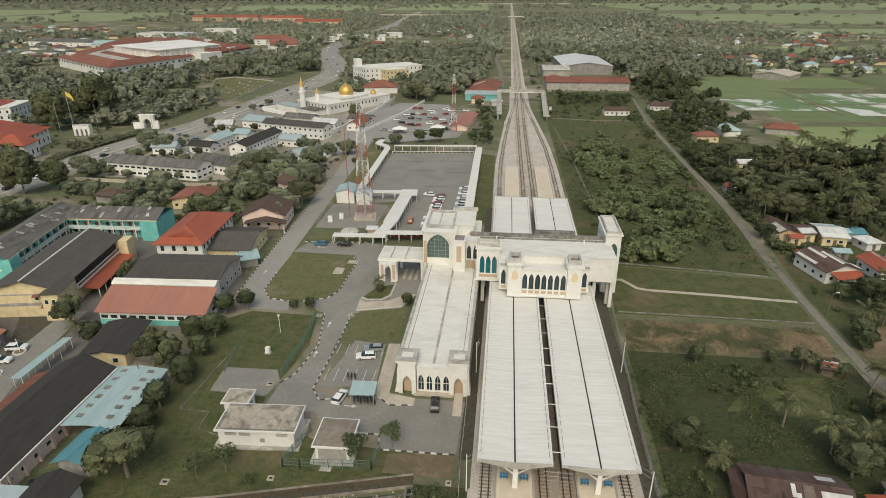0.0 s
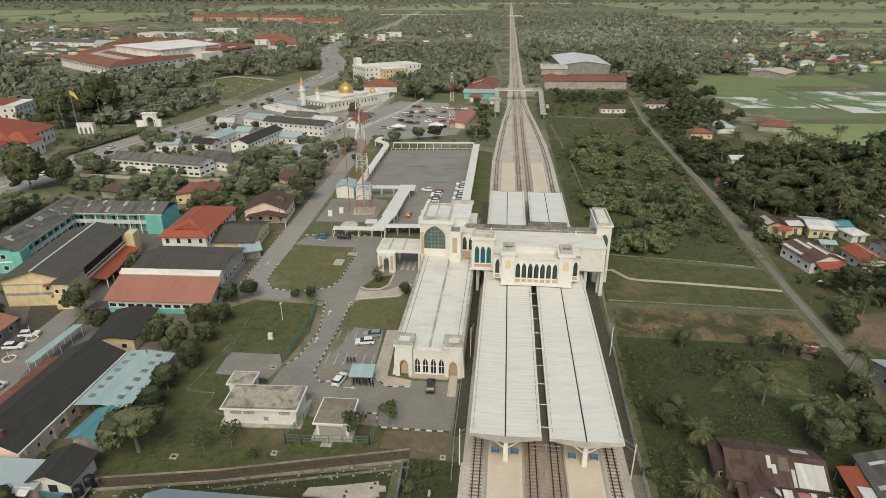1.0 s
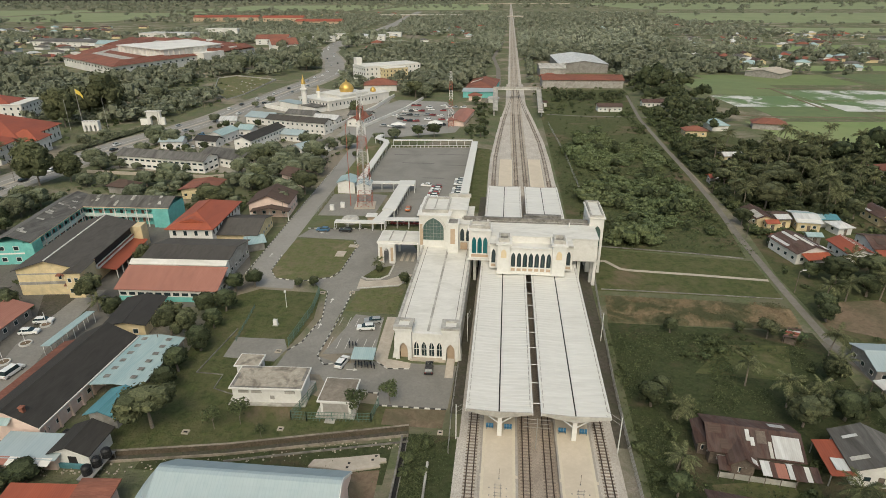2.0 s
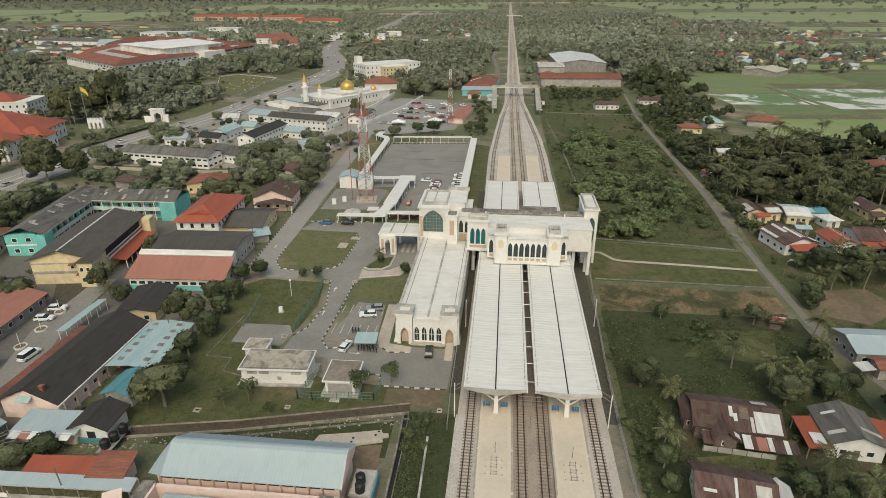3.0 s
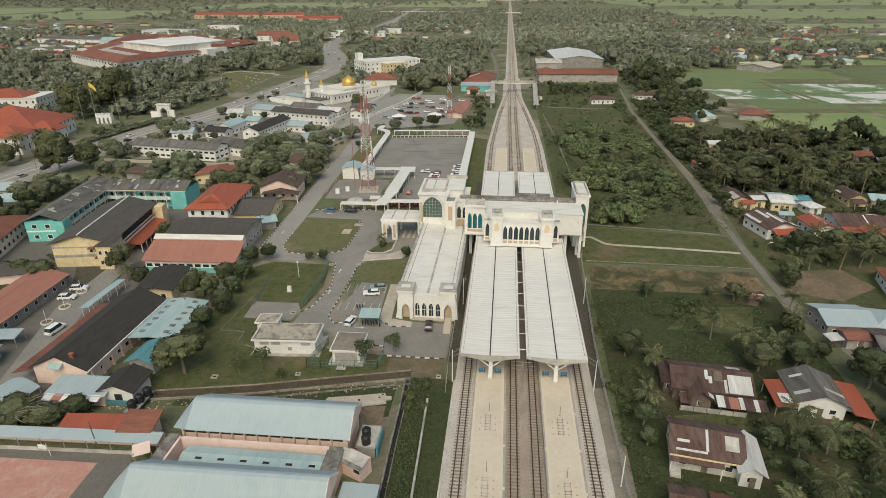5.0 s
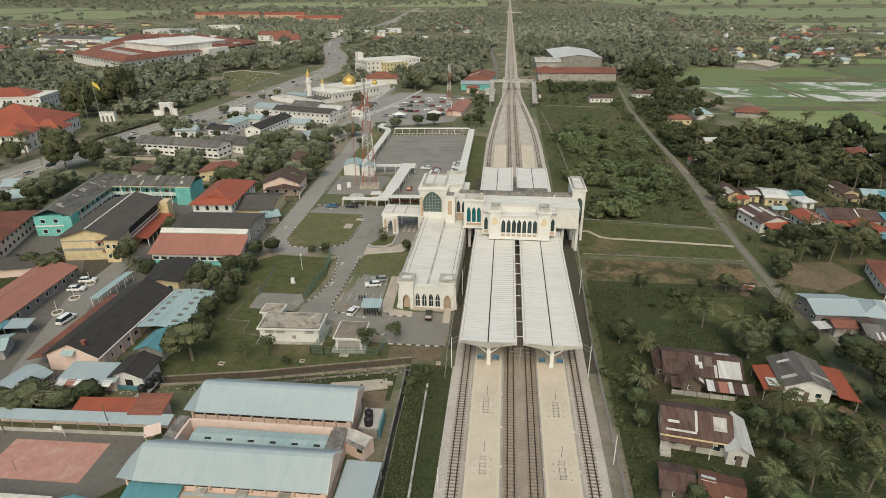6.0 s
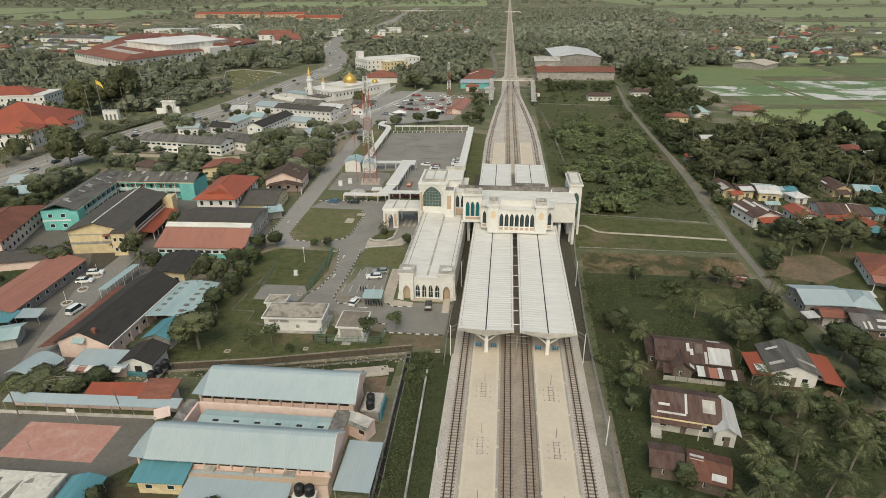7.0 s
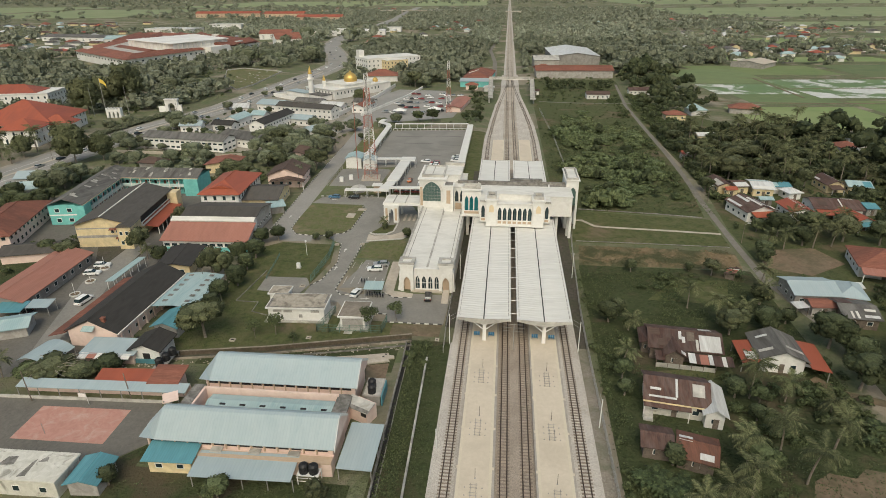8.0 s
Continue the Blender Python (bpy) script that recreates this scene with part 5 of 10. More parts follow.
# ---- covered walks and the car park's white walls ----
def covered_walk(line, width, h, label):
    c = thing("covered_walk", 0, 0, 0, 0, label, "covered walkway", "covered walkways")
    s = Shape()
    s.ribbon(line, width, h, h + 0.16)
    part("roof", s, CANOPY, c)
    f = Shape()
    f.ribbon([(x, y) for x, y in line], width + 0.15, h - 0.18, h - 0.004)
    part("fascia", f, WHITE, c)
    for (x0, y0), (x1, y1) in zip(line, line[1:]):
        L = math.hypot(x1 - x0, y1 - y0)
        n = max(1, int(L / 3.6))
        nx, ny = -(y1 - y0) / L * (width / 2 - 0.25), (x1 - x0) / L * (width / 2 - 0.25)
        for i in range(n + 1):
            t = i / n
            for sg in (-1, 1):
                x, y = x0 + (x1 - x0) * t + sg * nx, y0 + (y1 - y0) * t + sg * ny
                part("post", Shape().box(x - 0.08, y - 0.08, 0, x + 0.08, y + 0.08, h - 0.18), STEELW, c)


covered_walk([(-60, 91.8), (-44.0, 92.4)], 2.4, 2.7, "white roofed walkway from the road to the hall")
covered_walk([(-44.2, 94.6), (-29.4, 95.6)], 2.6, 2.9, "white roofed walkway from the road to the hall")
covered_walk([(-46.6, 92.4), (-45.4, 98), (-44.8, 103)], 3.6, 2.8, "short white roofed walkway link")
covered_walk([(-44.8, 103), (-44.6, 112), (-44.2, 130)], 4.4, 3.0, "broad white roofed walkway along the car park")
covered_walk([(-62, 133), (-44.5, 134)], 2.8, 2.9, "white roofed walkway crossing to the car park")
covered_walk([(-46.5, 132.8), (-40.5, 133.2)], 6.0, 3.1, "square white kiosk roof at the car park")
covered_walk([(-62.4, 133), (-64.2, 199), (-65.6, 203.4)], 2.6, 2.6, "long white walkway roof along the car park")
covered_walk([(-65.6, 203.4), (-70.5, 208), (-70.0, 216)], 3.0, 2.6, "white walkway roof bending towards the town")
covered_walk([(-21.2, 84), (-21.0, 120), (-21.6, 203)], 2.9, 3.0, "long white walkway roof beside the railway")
covered_walk([(-62, 204.6), (-23, 207.6)], 1.5, 2.6, "white walkway roof at the far end of the car park")
bal = thing("railing", 0, 0, 0, 0, "low white railing along the car park end", "railing")
part("rail", Shape().ribbon([(-62, 199.6), (-24, 203)], 0.12, 0.95, 1.1), STEELW, bal)
for k in range(20):
    x = -62 + k * 2
    part("post", Shape().box(x - 0.1, 199.5 + k * 0.18, 0, x + 0.1, 199.7 + k * 0.18, 0.98), STEELW, bal)
solid("hedge_strip", Shape().ribbon([(-62, 201.5), (-24, 205)], 1.8, 0, 0.12), LAWN, "strip of grass behind the railing", "lawn", "structure")
# small shelters beside the walk
kiosk = thing("kiosk", -49.5, 98.2, 0, 4, "small white flat-roofed guard kiosk", "kiosk")
part("wall", Shape().box(-1.3, -1.2, 0, 1.3, 1.2, 2.6), TERRA, kiosk)
part("roof", Shape().box(-1.8, -1.7, 2.6, 1.8, 1.7, 2.85), CANOPY, kiosk)
dome = thing("shelter", -56.5, 97.5, 0, 4, "low rounded grey shelter beside the compound", "shelter")
part("roof", Shape().lathe([(2.9, 1.5), (2.6, 1.9), (1.6, 2.3), (0.1, 2.5)], 0, 0, 12), CONC, dome)
part("wall", Shape().lathe([(2.3, 0), (2.3, 1.5)], 0, 0, 12), GREYWALL, dome)


# ---- buildings ----
PANE_MESH = {}


def pane_mesh(material):
    """A unit window: a recessed dark pane inside a thin frame, one metre square."""
    if material.name not in PANE_MESH:
        frame_shape = Shape().box(-0.5, -0.06, 0, -0.42, 0.02, 1).box(0.42, -0.06, 0, 0.5, 0.02, 1).box(-0.42, -0.06, 0, 0.42, 0.02, 0.08).box(-0.42, -0.06, 0.92, 0.42, 0.02, 1)
        PANE_MESH[material.name] = (frame_shape.mesh("window", WHITE_FAR), Shape().box(-0.42, -0.03, 0.08, 0.42, 0.02, 0.92).mesh("pane", material))
    return PANE_MESH[material.name]


def window(parent, x, y, z, rot, w, h, material=None, near=True):
    f, p = pane_mesh(material or GLASS)
    if near:
        ob = part("window", f, None, parent)
        ob.matrix_local = pose(x, y, z, 0, 0, rot) @ Matrix.Diagonal((w, 1, h, 1))
        part("pane", p, None, ob)
    else:
        ob = part("window", p, None, parent)
        ob.matrix_local = pose(x, y, z, 0, 0, rot) @ Matrix.Diagonal((w, 1.6, h, 1))


def building(name, A, w, d, rot, eave, ridge, roofm, wallm, label, category="building", roof="gable", along="x", over=0.7, rows=((1.0, 1.2),), ww=1.2, gap=2.6, near=True, sides="f r l", group="", gable_mat=None, t=0.14, base=0.0, glass=None):
    """A walled block under a roof. A: the eave corner nearest the viewer on the west; w along local x, d along local y. along: the way the ridge runs. rows: sills and heights of the window rows."""
    b = thing(name, A[0], A[1], 0, rot, label, category, group)
    x0, y0, x1, y1 = over, over, w - over, d - over
    wall = Shape().box(x0, y0, 0, x1, y1, eave)
    if roof == "gable":
        if along == "y":
            wall.sweep([(x0, eave), (x1, eave), (w / 2, ridge - (ridge - eave) * over / (w / 2) - 0.05)], 1, y0, y1)
        else:
            wall.sweep([(y0, eave), (y1, eave), (d / 2, ridge - (ridge - eave) * over / (d / 2) - 0.05)], 0, x0, x1)
    part("wall", wall, wallm, b)
    if roof == "gable":
        if along == "y":
            part("roof", Shape().sweep([(0, eave), (w / 2, ridge), (w / 2, ridge + t), (0, eave + t)], 1, 0, d), roofm, b)
            part("roof", Shape().sweep([(w / 2, ridge), (w, eave), (w, eave + t), (w / 2, ridge + t)], 1, 0, d), roofm, b)
            part("ridge_cap", Shape().sweep([(w / 2 - 0.3, ridge + t - 0.08), (w / 2 + 0.3, ridge + t - 0.08), (w / 2, ridge + t + 0.09)], 1, 0, d), roofm, b)
        else:
            part("roof", Shape().sweep([(0, eave), (d / 2, ridge), (d / 2, ridge + t), (0, eave + t)], 0, 0, w), roofm, b)
            part("roof", Shape().sweep([(d / 2, ridge), (d, eave), (d, eave + t), (d / 2, ridge + t)], 0, 0, w), roofm, b)
            part("ridge_cap", Shape().sweep([(d / 2 - 0.3, ridge + t - 0.08), (d / 2 + 0.3, ridge + t - 0.08), (d / 2, ridge + t + 0.09)], 0, 0, w), roofm, b)
    elif roof == "hip":
        k = min(w, d) / 2
        if w > d:
            r0, r1 = (k, d / 2), (w - k, d / 2)
        else:
            r0, r1 = (w / 2, k), (w / 2, d - k)
        v = [(0, 0, eave), (w, 0, eave), (w, d, eave), (0, d, eave), (*r0, ridge), (*r1, ridge)]
        f = [(0, 1, 5, 4), (1, 2, 5), (2, 3, 4, 5), (3, 0, 4)] if w > d else [(0, 1, 4), (1, 2, 5, 4), (2, 3, 5), (3, 0, 4, 5)]
        part("roof", Shape().add(v, f + [(3, 2, 1, 0)]).box(0, 0, eave - 0.2, w, d, eave - 0.004), roofm, b)
        part("ridge_cap", Shape().tube((*r0, ridge), (*r1, ridge), 0.14), roofm, b)
    elif roof == "mono":
        part("roof", Shape().sweep([(0, eave), (d, ridge), (d, ridge + t), (0, eave + t)], 0, 0, w), roofm, b)
    elif roof == "flat":
        part("roof", Shape().box(0, 0, eave, w, d, eave + 0.3), wallm, b)
        part("roof_deck", Shape().box(0.22, 0.22, eave + 0.3, w - 0.22, d - 0.22, eave + 0.36), roofm, b)
    for z, h in rows:
        if "f" in sides:
            n = max(1, int((x1 - x0 - 1) / gap))
            for i in range(n):
                window(b, x0 + (x1 - x0) * (i + 0.5) / n, y0, z, 0, ww, h, glass, near)
        n = max(1, int((y1 - y0 - 1) / gap))
        for key, x, r in (("r", x1, 90), ("l", x0, -90)):
            if key in sides:
                for i in range(n):
                    window(b, x, y0 + (y1 - y0) * (i + 0.5) / n, z, r, ww, h, glass, near)
    c, s = math.cos(radians(rot)), math.sin(radians(rot))
    n, m = max(1, int(w / 4)), max(1, int(d / 4))
    for i in range(n + 1):
        for j in range(m + 1):
            lx, ly = w * i / n, d * j / m
            BLOCKED.append((A[0] + c * lx - s * ly, A[1] + s * lx + c * ly, 2.6))
    return b


def patch(b, pts, z_of, material, name="roof_sheet", label=""):
    """A loose sheet lying 3 cm over a sloping roof: pts are local x, y corners, z_of the height there."""
    v = [(x, y, z_of(x, y) + dz) for dz in (0.19, 0.25) for x, y in pts]
    part(name, Shape().add(v, [(3, 2, 1, 0), (4, 5, 6, 7), (0, 1, 5, 4), (1, 2, 6, 5), (2, 3, 7, 6), (3, 0, 4, 7)]), material, b, label)


def slope_x(d, eave, ridge):
    return lambda x, y: eave + (ridge - eave) * (1 - abs(y - d / 2) / (d / 2))


def slope_y(w, eave, ridge):
    return lambda x, y: eave + (ridge - eave) * (1 - abs(x - w / 2) / (w / 2))


rnd = random.Random(7)

# service buildings on the south lawn
b = building("substation", (-55.6, 4.6), 13.6, 7.0, 3, 3.3, 3.3, BEIGE, WHITE, "white flat-roofed substation with a blotched roof", "building", "flat", over=0.45, rows=(), sides="")
part("roof_edge", Shape().box(0.24, 0.24, 3.62, 13.3, 0.6, 3.67).box(0.24, 6.2, 3.62, 4.2, 6.75, 3.67).box(0.24, 0.6, 3.62, 0.8, 4.6, 3.67).box(12.8, 2.6, 3.62, 13.36, 6.7, 3.67), DARKCONC, b, "mouldy dark roof margin")
for x in (1.6, 4.0, 10.2):
    v = part("louvre", Shape().box(x, 0.38, 2.3, x + 1.9, 0.46, 2.9), GREYWALL, b)
    for k in range(4):
        part("slat", Shape().box(x + 0.05, 0.33, 2.36 + k * 0.14, x + 1.85, 0.38, 2.42 + k * 0.14), CONC, v)
part("hatch", Shape().box(7.4, 0.40, 1.0, 8.2, 0.46, 1.8), GREYWALL, b)
part("plinth", Shape().box(-0.4, -0.4, 0, 14.0, 7.4, 0.25), CONC, b)
b = building("meter_house", (-57.9, 11.9), 5.0, 4.2, 2, 2.9, 2.9, BEIGE, WHITE, "small white flat-roofed meter house", "building", "flat", over=0.4, rows=(), sides="")
part("door", Shape().box(4.55, 1.6, 0, 4.66, 2.6, 2.1), GREYWALL, b)
b = building("pump_house", (-38.6, 2.9), 6.4, 7.0, 1, 3.0, 3.0, BROWNSCREED, WHITE, "small white pump house with a brown flat roof", "building", "flat", over=0.45, rows=(), sides="")
part("shutter", Shape().box(0.9, 0.40, 0.4, 5.5, 0.46, 2.5), GREYWALL, b, "grey roller shutter")
part("plinth", Shape().box(-0.3, -0.5, 0, 6.7, 7.2, 0.45), CONC, b)
part("steps", Shape().box(1.6, -1.8, 0, 3.4, -0.5, 0.22), CONC, b)

# carport with motorcycles
cp = thing("carport", -36.2, 17.4, 0, 2, "pale teal sheet carport on thin posts", "carport")
part("roof", Shape().sweep([(0, 2.4), (3.8, 2.75), (3.8, 2.85), (0, 2.5)], 0, 0, 4.6), SKYROOF, cp)
for x in (0.2, 4.4):
    for y in (0.2, 3.6):
        part("post", Shape().box(x - 0.05, y - 0.05, 0, x + 0.05, y + 0.05, 2.42), STEELG, cp)

# red-roofed two-storey white block
b = building("office_block", (-104.6, 70.4), 14.4, 25.5, 5, 6.6, 9.6, REDROOF, WHITE, "white two-storey block under a red hipped roof", "building", "hip", over=0.9, rows=((1.0, 1.6), (4.2, 1.7)), ww=1.15, gap=2.5)
part("gablet", Shape().sweep([(3.4, 7.9), (11, 7.9), (7.2, 8.9)], 1, 2.6, 8), REDROOF, b)
for x in (4.4, 7.5, 10.4):
    part("awning", Shape().sweep([(0.1, 2.7), (0.9, 3.1), (0.9, 3.2), (0.1, 2.8)], 0, x - 0.7, x + 0.7), TILE, b, "small red window awning")
building("canteen", (-93.3, 74.5), 14.5, 17.5, 5, 3.5, 5.6, DARKROOF, CREAM, "low yellow hall under a dark brown roof", "building", "gable", "x", rows=((1.2, 0.9),), gap=2.2)
building("lean_to", (-80.6, 70.5), 6, 5, 30, 2.4, 3.2, SKYROOF, GREYWALL, "pale blue sheet lean-to", "shed", "mono", rows=())
b = building("assembly_hall", (-100.6, 39.4), 25.8, 8.0, 2.5, 3.3, 6.1, PINKROOF, WHITE, "long hall with a faded red roof and teal base", "building", "mono", "x", rows=((1.5, 1.0),), ww=1.9, gap=2.1, glass=GLASS)
part("teal_base", Shape().box(0.6, 0.62, 0, 25.2, 0.70, 1.3), TEALWALL, b, "teal painted base")
b = building("clerestory_hall", (-101.0, 47.4), 25.2, 3.2, 2.5, 6.4, 7.1, HALLROOF, WHITE, "narrow white clerestory roof strip", "building", "gable", "x", over=0.3, rows=())
building("workshop", (-101.6, 50.8), 24, 18, 2.5, 4.6, 6.4, DARKROOF, GREYWALL, "long dark-roofed workshop behind the hall", "building", "gable", "x", rows=((1.2, 1.0),), sides="r")
b = building("bungalow", (-92.3, 98.8), 14.5, 14, 6, 4.6, 7.6, BROWNROOF, PINKWALL, "pinkish bungalow with a dark tiled gable roof", "house", "gable", "y", rows=((1.2, 1.1),))
part("porch_roof", Shape().sweep([(2, 3.2), (8.5, 4.6), (15, 3.2), (15, 3.35), (8.5, 4.75), (2, 3.35)], 1, -3.5, 0.2), BROWNROOF, b)
for x in (2.4, 8.5, 14.6):
    part("porch_post", Shape().box(x - 0.12, -3.3, 0, x + 0.12, -3.0, 3.3), WHITE, b)
building("red_bungalow", (-125.0, 115.0), 13.0, 13.5, 4, 3.6, 4.5, TILE, CREAM, "low house with a red-brown roof", "house", "gable", "y", rows=((1.0, 1.1),), near=False)

# turquoise school block: two wings meeting at a corner
def school_wing(A, w, d, rot, label, end_left=False, end_right=False):
    b = thing("school_block", A[0], A[1], 0, rot, label, "school building", "school blocks")
    part("wall", Shape().box(0.6, 2.4, 0, w - 0.6, d - 0.5, 6.6), TEALWALL, b)
    part("roof", Shape().sweep([(0, 6.5), (d / 2, 8.7), (d / 2, 8.85), (0, 6.65)], 0, 0, w), ASBESTOS, b)
    part("roof", Shape().sweep([(d / 2, 8.7), (d, 6.5), (d, 6.65), (d / 2, 8.85)], 0, 0, w), ASBESTOS, b)
    part("eave_board", Shape().box(0, -0.05, 6.35, w, 0.05, 6.6), CREAMTILE, b)
    part("gallery_floor", Shape().box(0.4, 0.5, 3.1, w - 0.4, 2.4, 3.35), WHITE_FAR, b)
    part("gallery_parapet", Shape().box(0.4, 0.45, 3.35, w - 0.4, 0.6, 4.35), PARAPET, b, "pale green gallery parapet")
    part("eave_wall", Shape().box(0.4, 0.5, 5.7, w - 0.4, 0.64, 6.4), TEALWALL, b, "turquoise board under the eave")
    n = int(w / 3.4)
    for i in range(n + 1):
        x = 0.5 + (w - 1.0) * i / n
        part("post", Shape().box(x - 0.13, 0.35, 0, x + 0.13, 0.62, 6.4), WHITE_FAR, b)
    for z in (0.3, 3.5):
        for i in range(n):
            x = 0.5 + (w - 1.0) * (i + 0.5) / n
            part("door", Shape().box(x - 1.2, 2.33, z, x - 0.3, 2.4, z + 2.1), TILE if i % 3 else SHADEDARK, b)
            window(b, x + 0.6, 2.4, z + 0.9, 0, 1.3, 1.2)
    for x0, x1, yes in ((0.2, 4.6, end_left), (w - 5.5, w - 0.2, end_right)):
        if yes:
            part("end_block", Shape().box(x0, -0.2, 0, x1, 2.4, 6.3), TEALWALL, b, "solid turquoise end bay")
    for z in (0.9, 4.2):
        for y in (4.6, 8.4):
            window(b, 0.6, y, z, -90, 1.5, 1.3)
    part("end_band", Shape().box(0.48, 2.4, 3.1, 0.6, d - 0.5, 3.5), WHITE_FAR, b, "pale floor band")
    for k in range(int(w * 0.75)):
        x, L = rnd.uniform(1, w - 3), rnd.uniform(0.6, 2.2)
        y = d / 2 - L - rnd.uniform(0.05, 0.5) if k % 3 else rnd.uniform(0.4, d / 2 - 2.4)
        patch(b, [(x, y), (x + rnd.uniform(0.5, 1.3), y), (x + rnd.uniform(0.5, 1.3), y + L), (x, y + L)], slope_x(d, 6.5, 8.7), rnd.choice((CONC, CONC, ASBESTOS, ASBESTOS, DARKCONC)))
    c, s = math.cos(radians(rot)), math.sin(radians(rot))
    for i in range(int(w / 4) + 1):
        for ly in (0, d / 2, d):
            BLOCKED.append((A[0] + c * 4 * i - s * ly, A[1] + s * 4 * i + c * ly, 3))


school_wing((-142.6, 86.8), 29.6, 11.5, 2, "two-storey turquoise school block with open galleries", False, True)
school_wing((-135.9, 57.4), 39.9, 11.5, 100.5, "two-storey turquoise school wing with open galleries", True, False)

# cream classroom block
b = building("classroom_block", (-126.6, 39.2), 17.0, 33, 9.5, 6.9, 9.4, DARKROOF, CREAM, "cream two-storey classroom block under a dark roof", "school building", "gable", "y", rows=(), sides="", over=0.8)
part("wall_band", Shape().box(0.82, 0.70, 3.3, 13.2, 0.796, 3.65), GREYWALL, b, "grey concrete floor band")
part("ridge_strip", Shape().box(8.3, 0, 9.5, 8.7, 33, 9.66), HALLROOF, b, "white ridge flashing")
for z in (2.9, 5.6):
    part("band", Shape().box(0.72, 0.72, z, 16.28, 0.8, z + 0.35), GREYWALL, b, "grey string course")
# flat near-black plate on the wall paints the shade inside the gallery
part("gallery_recess", Shape().box(16.1, 8, 3.6, 16.26, 30, 6.6), SHADEDARK, b, "painted shade of the open gallery")
part("gallery_parapet", Shape().box(16.26, 7.6, 3.5, 16.9, 30.4, 4.6), WHITE_FAR, b)
part("gallery_band", Shape().box(16.9, 7.6, 4.2, 16.98, 30.4, 4.7), TILE, b)
part("gallery_awning", Shape().sweep([(16.2, 3.2), (20.6, 2.5), (20.6, 2.62), (16.2, 3.32)], 1, 9, 30), REDROOF, b, "red sheet awning")
for k in range(7):
    part("post", Shape().box(20.2, 9.4 + k * 3.3, 0, 20.4, 9.6 + k * 3.3, 2.5), STEELW, b)
part("stair_block", Shape().box(13.4, -1.5, 0, 17.2, 5.5, 6.8), CREAM, b)
part("stair_roof", Shape().sweep([(13.0, 6.8), (17.6, 6.8), (15.3, 7.9)], 1, -1.9, 5.9), DARKROOF, b)
part("stair_block", Shape().box(15.6, 29.5, 0, 19.4, 33.5, 6.8), CREAM, b)
for z, x in ((4.3, 14.4), (4.3, 16.0), (1.4, 14.4), (1.4, 16.0)):
    window(b, x, -1.5, z, 0, 0.9, 1.2)
for z, x in ((4.2, 12.4), (1.4, 12.4), (4.2, 11.0)):
    window(b, x, 0.72, z, 0, 0.9, 1.2)
    part("awning", Shape().sweep([(-0.2, z + 1.2), (0.7, z + 1.5), (0.7, z + 1.6), (-0.2, z + 1.3)], 0, x - 0.6, x + 0.6), TILE, b)

# long low sheds of the school yard
b = building("long_shed", (-124.2, 1.7), 11.5, 28.5, 4, 2.9, 4.6, PINKROOF, GREYWALL, "long open shed under a faded red roof", "shed", "gable", "y", rows=((1.0, 1.2),), gap=3.0)
b = building("school_hall", (-93.8, -9.2), 12.0, 28.5, 0.3, 3.7, 6.6, BLACKROOF, PINKWALL, "long pinkish hall under a black pitched roof", "school building", "gable", "y", rows=((1.2, 0.9),), sides="r", gap=2.4, over=0.6)
part("gutter", Shape().box(11.85, 0, 3.55, 12.25, 28.5, 3.75), HALLROOF, b, "white gutter")
part("chimney", Shape().box(8.0, 1.4, 4.6, 8.7, 2.0, 6.6).box(7.9, 1.3, 6.4, 8.8, 2.1, 6.55), TILE, b, "small orange brick chimney")
part("lean_roof", Shape().sweep([(-3.8, 2.3), (0.4, 3.4), (0.4, 3.5), (-3.8, 2.4)], 1, 0, 27), TILE, b, "red lean-to roof")
part("window_awning", Shape().sweep([(-0.6, 4.3), (0.6, 4.9), (0.6, 4.98), (-0.6, 4.38)], 0, 4.4, 7.0), SKYROOF, b)
window(b, 5.7, 0.58, 4.0, 0, 1.6, 0.9)
for k in range(9):
    part("buttress", Shape().box(11.4, 1.6 + k * 3, 0, 11.8, 2.0 + k * 3, 3.2), PINKWALL, b)
building("side_hall", (-92.6, 22.6), 9.5, 13.5, 10, 3.2, 4.1, BLACKROOF, CREAM, "dark-roofed hall with a beige gable", "school building", "gable", "y", rows=((1.0, 1.2),), sides="f")
b = thing("roofed_yard", -82.2, 3.2, 0, 1.5, "pale blue translucent sheet roof over a yard", "canopy")
part("roof", Shape().sweep([(0, 3.3), (5.2, 3.75), (10.4, 3.2), (10.4, 3.3), (5.2, 3.85), (0, 3.4)], 1, 0, 17), SKYROOF, b)
for i in range(2):
    for j in range(6):
        x, y = 2.0 + i * 5.2, 2.0 + j * 2.6
        part("skylight", Shape().box(x, y, 3.58 + i * 0.1, x + 1.1, y + 0.9, 3.72 + i * 0.05), DARKCONC, b)
for x in (0.3, 10.1):
    for k in range(5):
        part("post", Shape().box(x - 0.07, 0.4 + k * 4, 0, x + 0.07, 0.55 + k * 4, 3.3), STEELG, b)
keep_clear(-83, 2, -72, 20)
b = building("teal_shed", (-78.0, -4.2), 6.5, 7.6, -3, 2.6, 3.8, TEALROOF, GREYWALL, "low shed with a teal sheet roof", "shed", "gable", "y", rows=())
b = thing("yard_walk", -101.2, 15.4, 0, 0, "narrow pale blue roof over a footway", "covered walkway")
part("roof", Shape().sweep([(0, 2.5), (2.2, 2.7), (2.2, 2.8), (0, 2.6)], 1, 0, 14.5), SKYROOF, b)
for k in range(5):
    for x in (0.2, 2.0):
        part("post", Shape().box(x - 0.05, 0.4 + k * 3.4, 0, x + 0.05, 0.5 + k * 3.4, 2.5), STEELW, b)
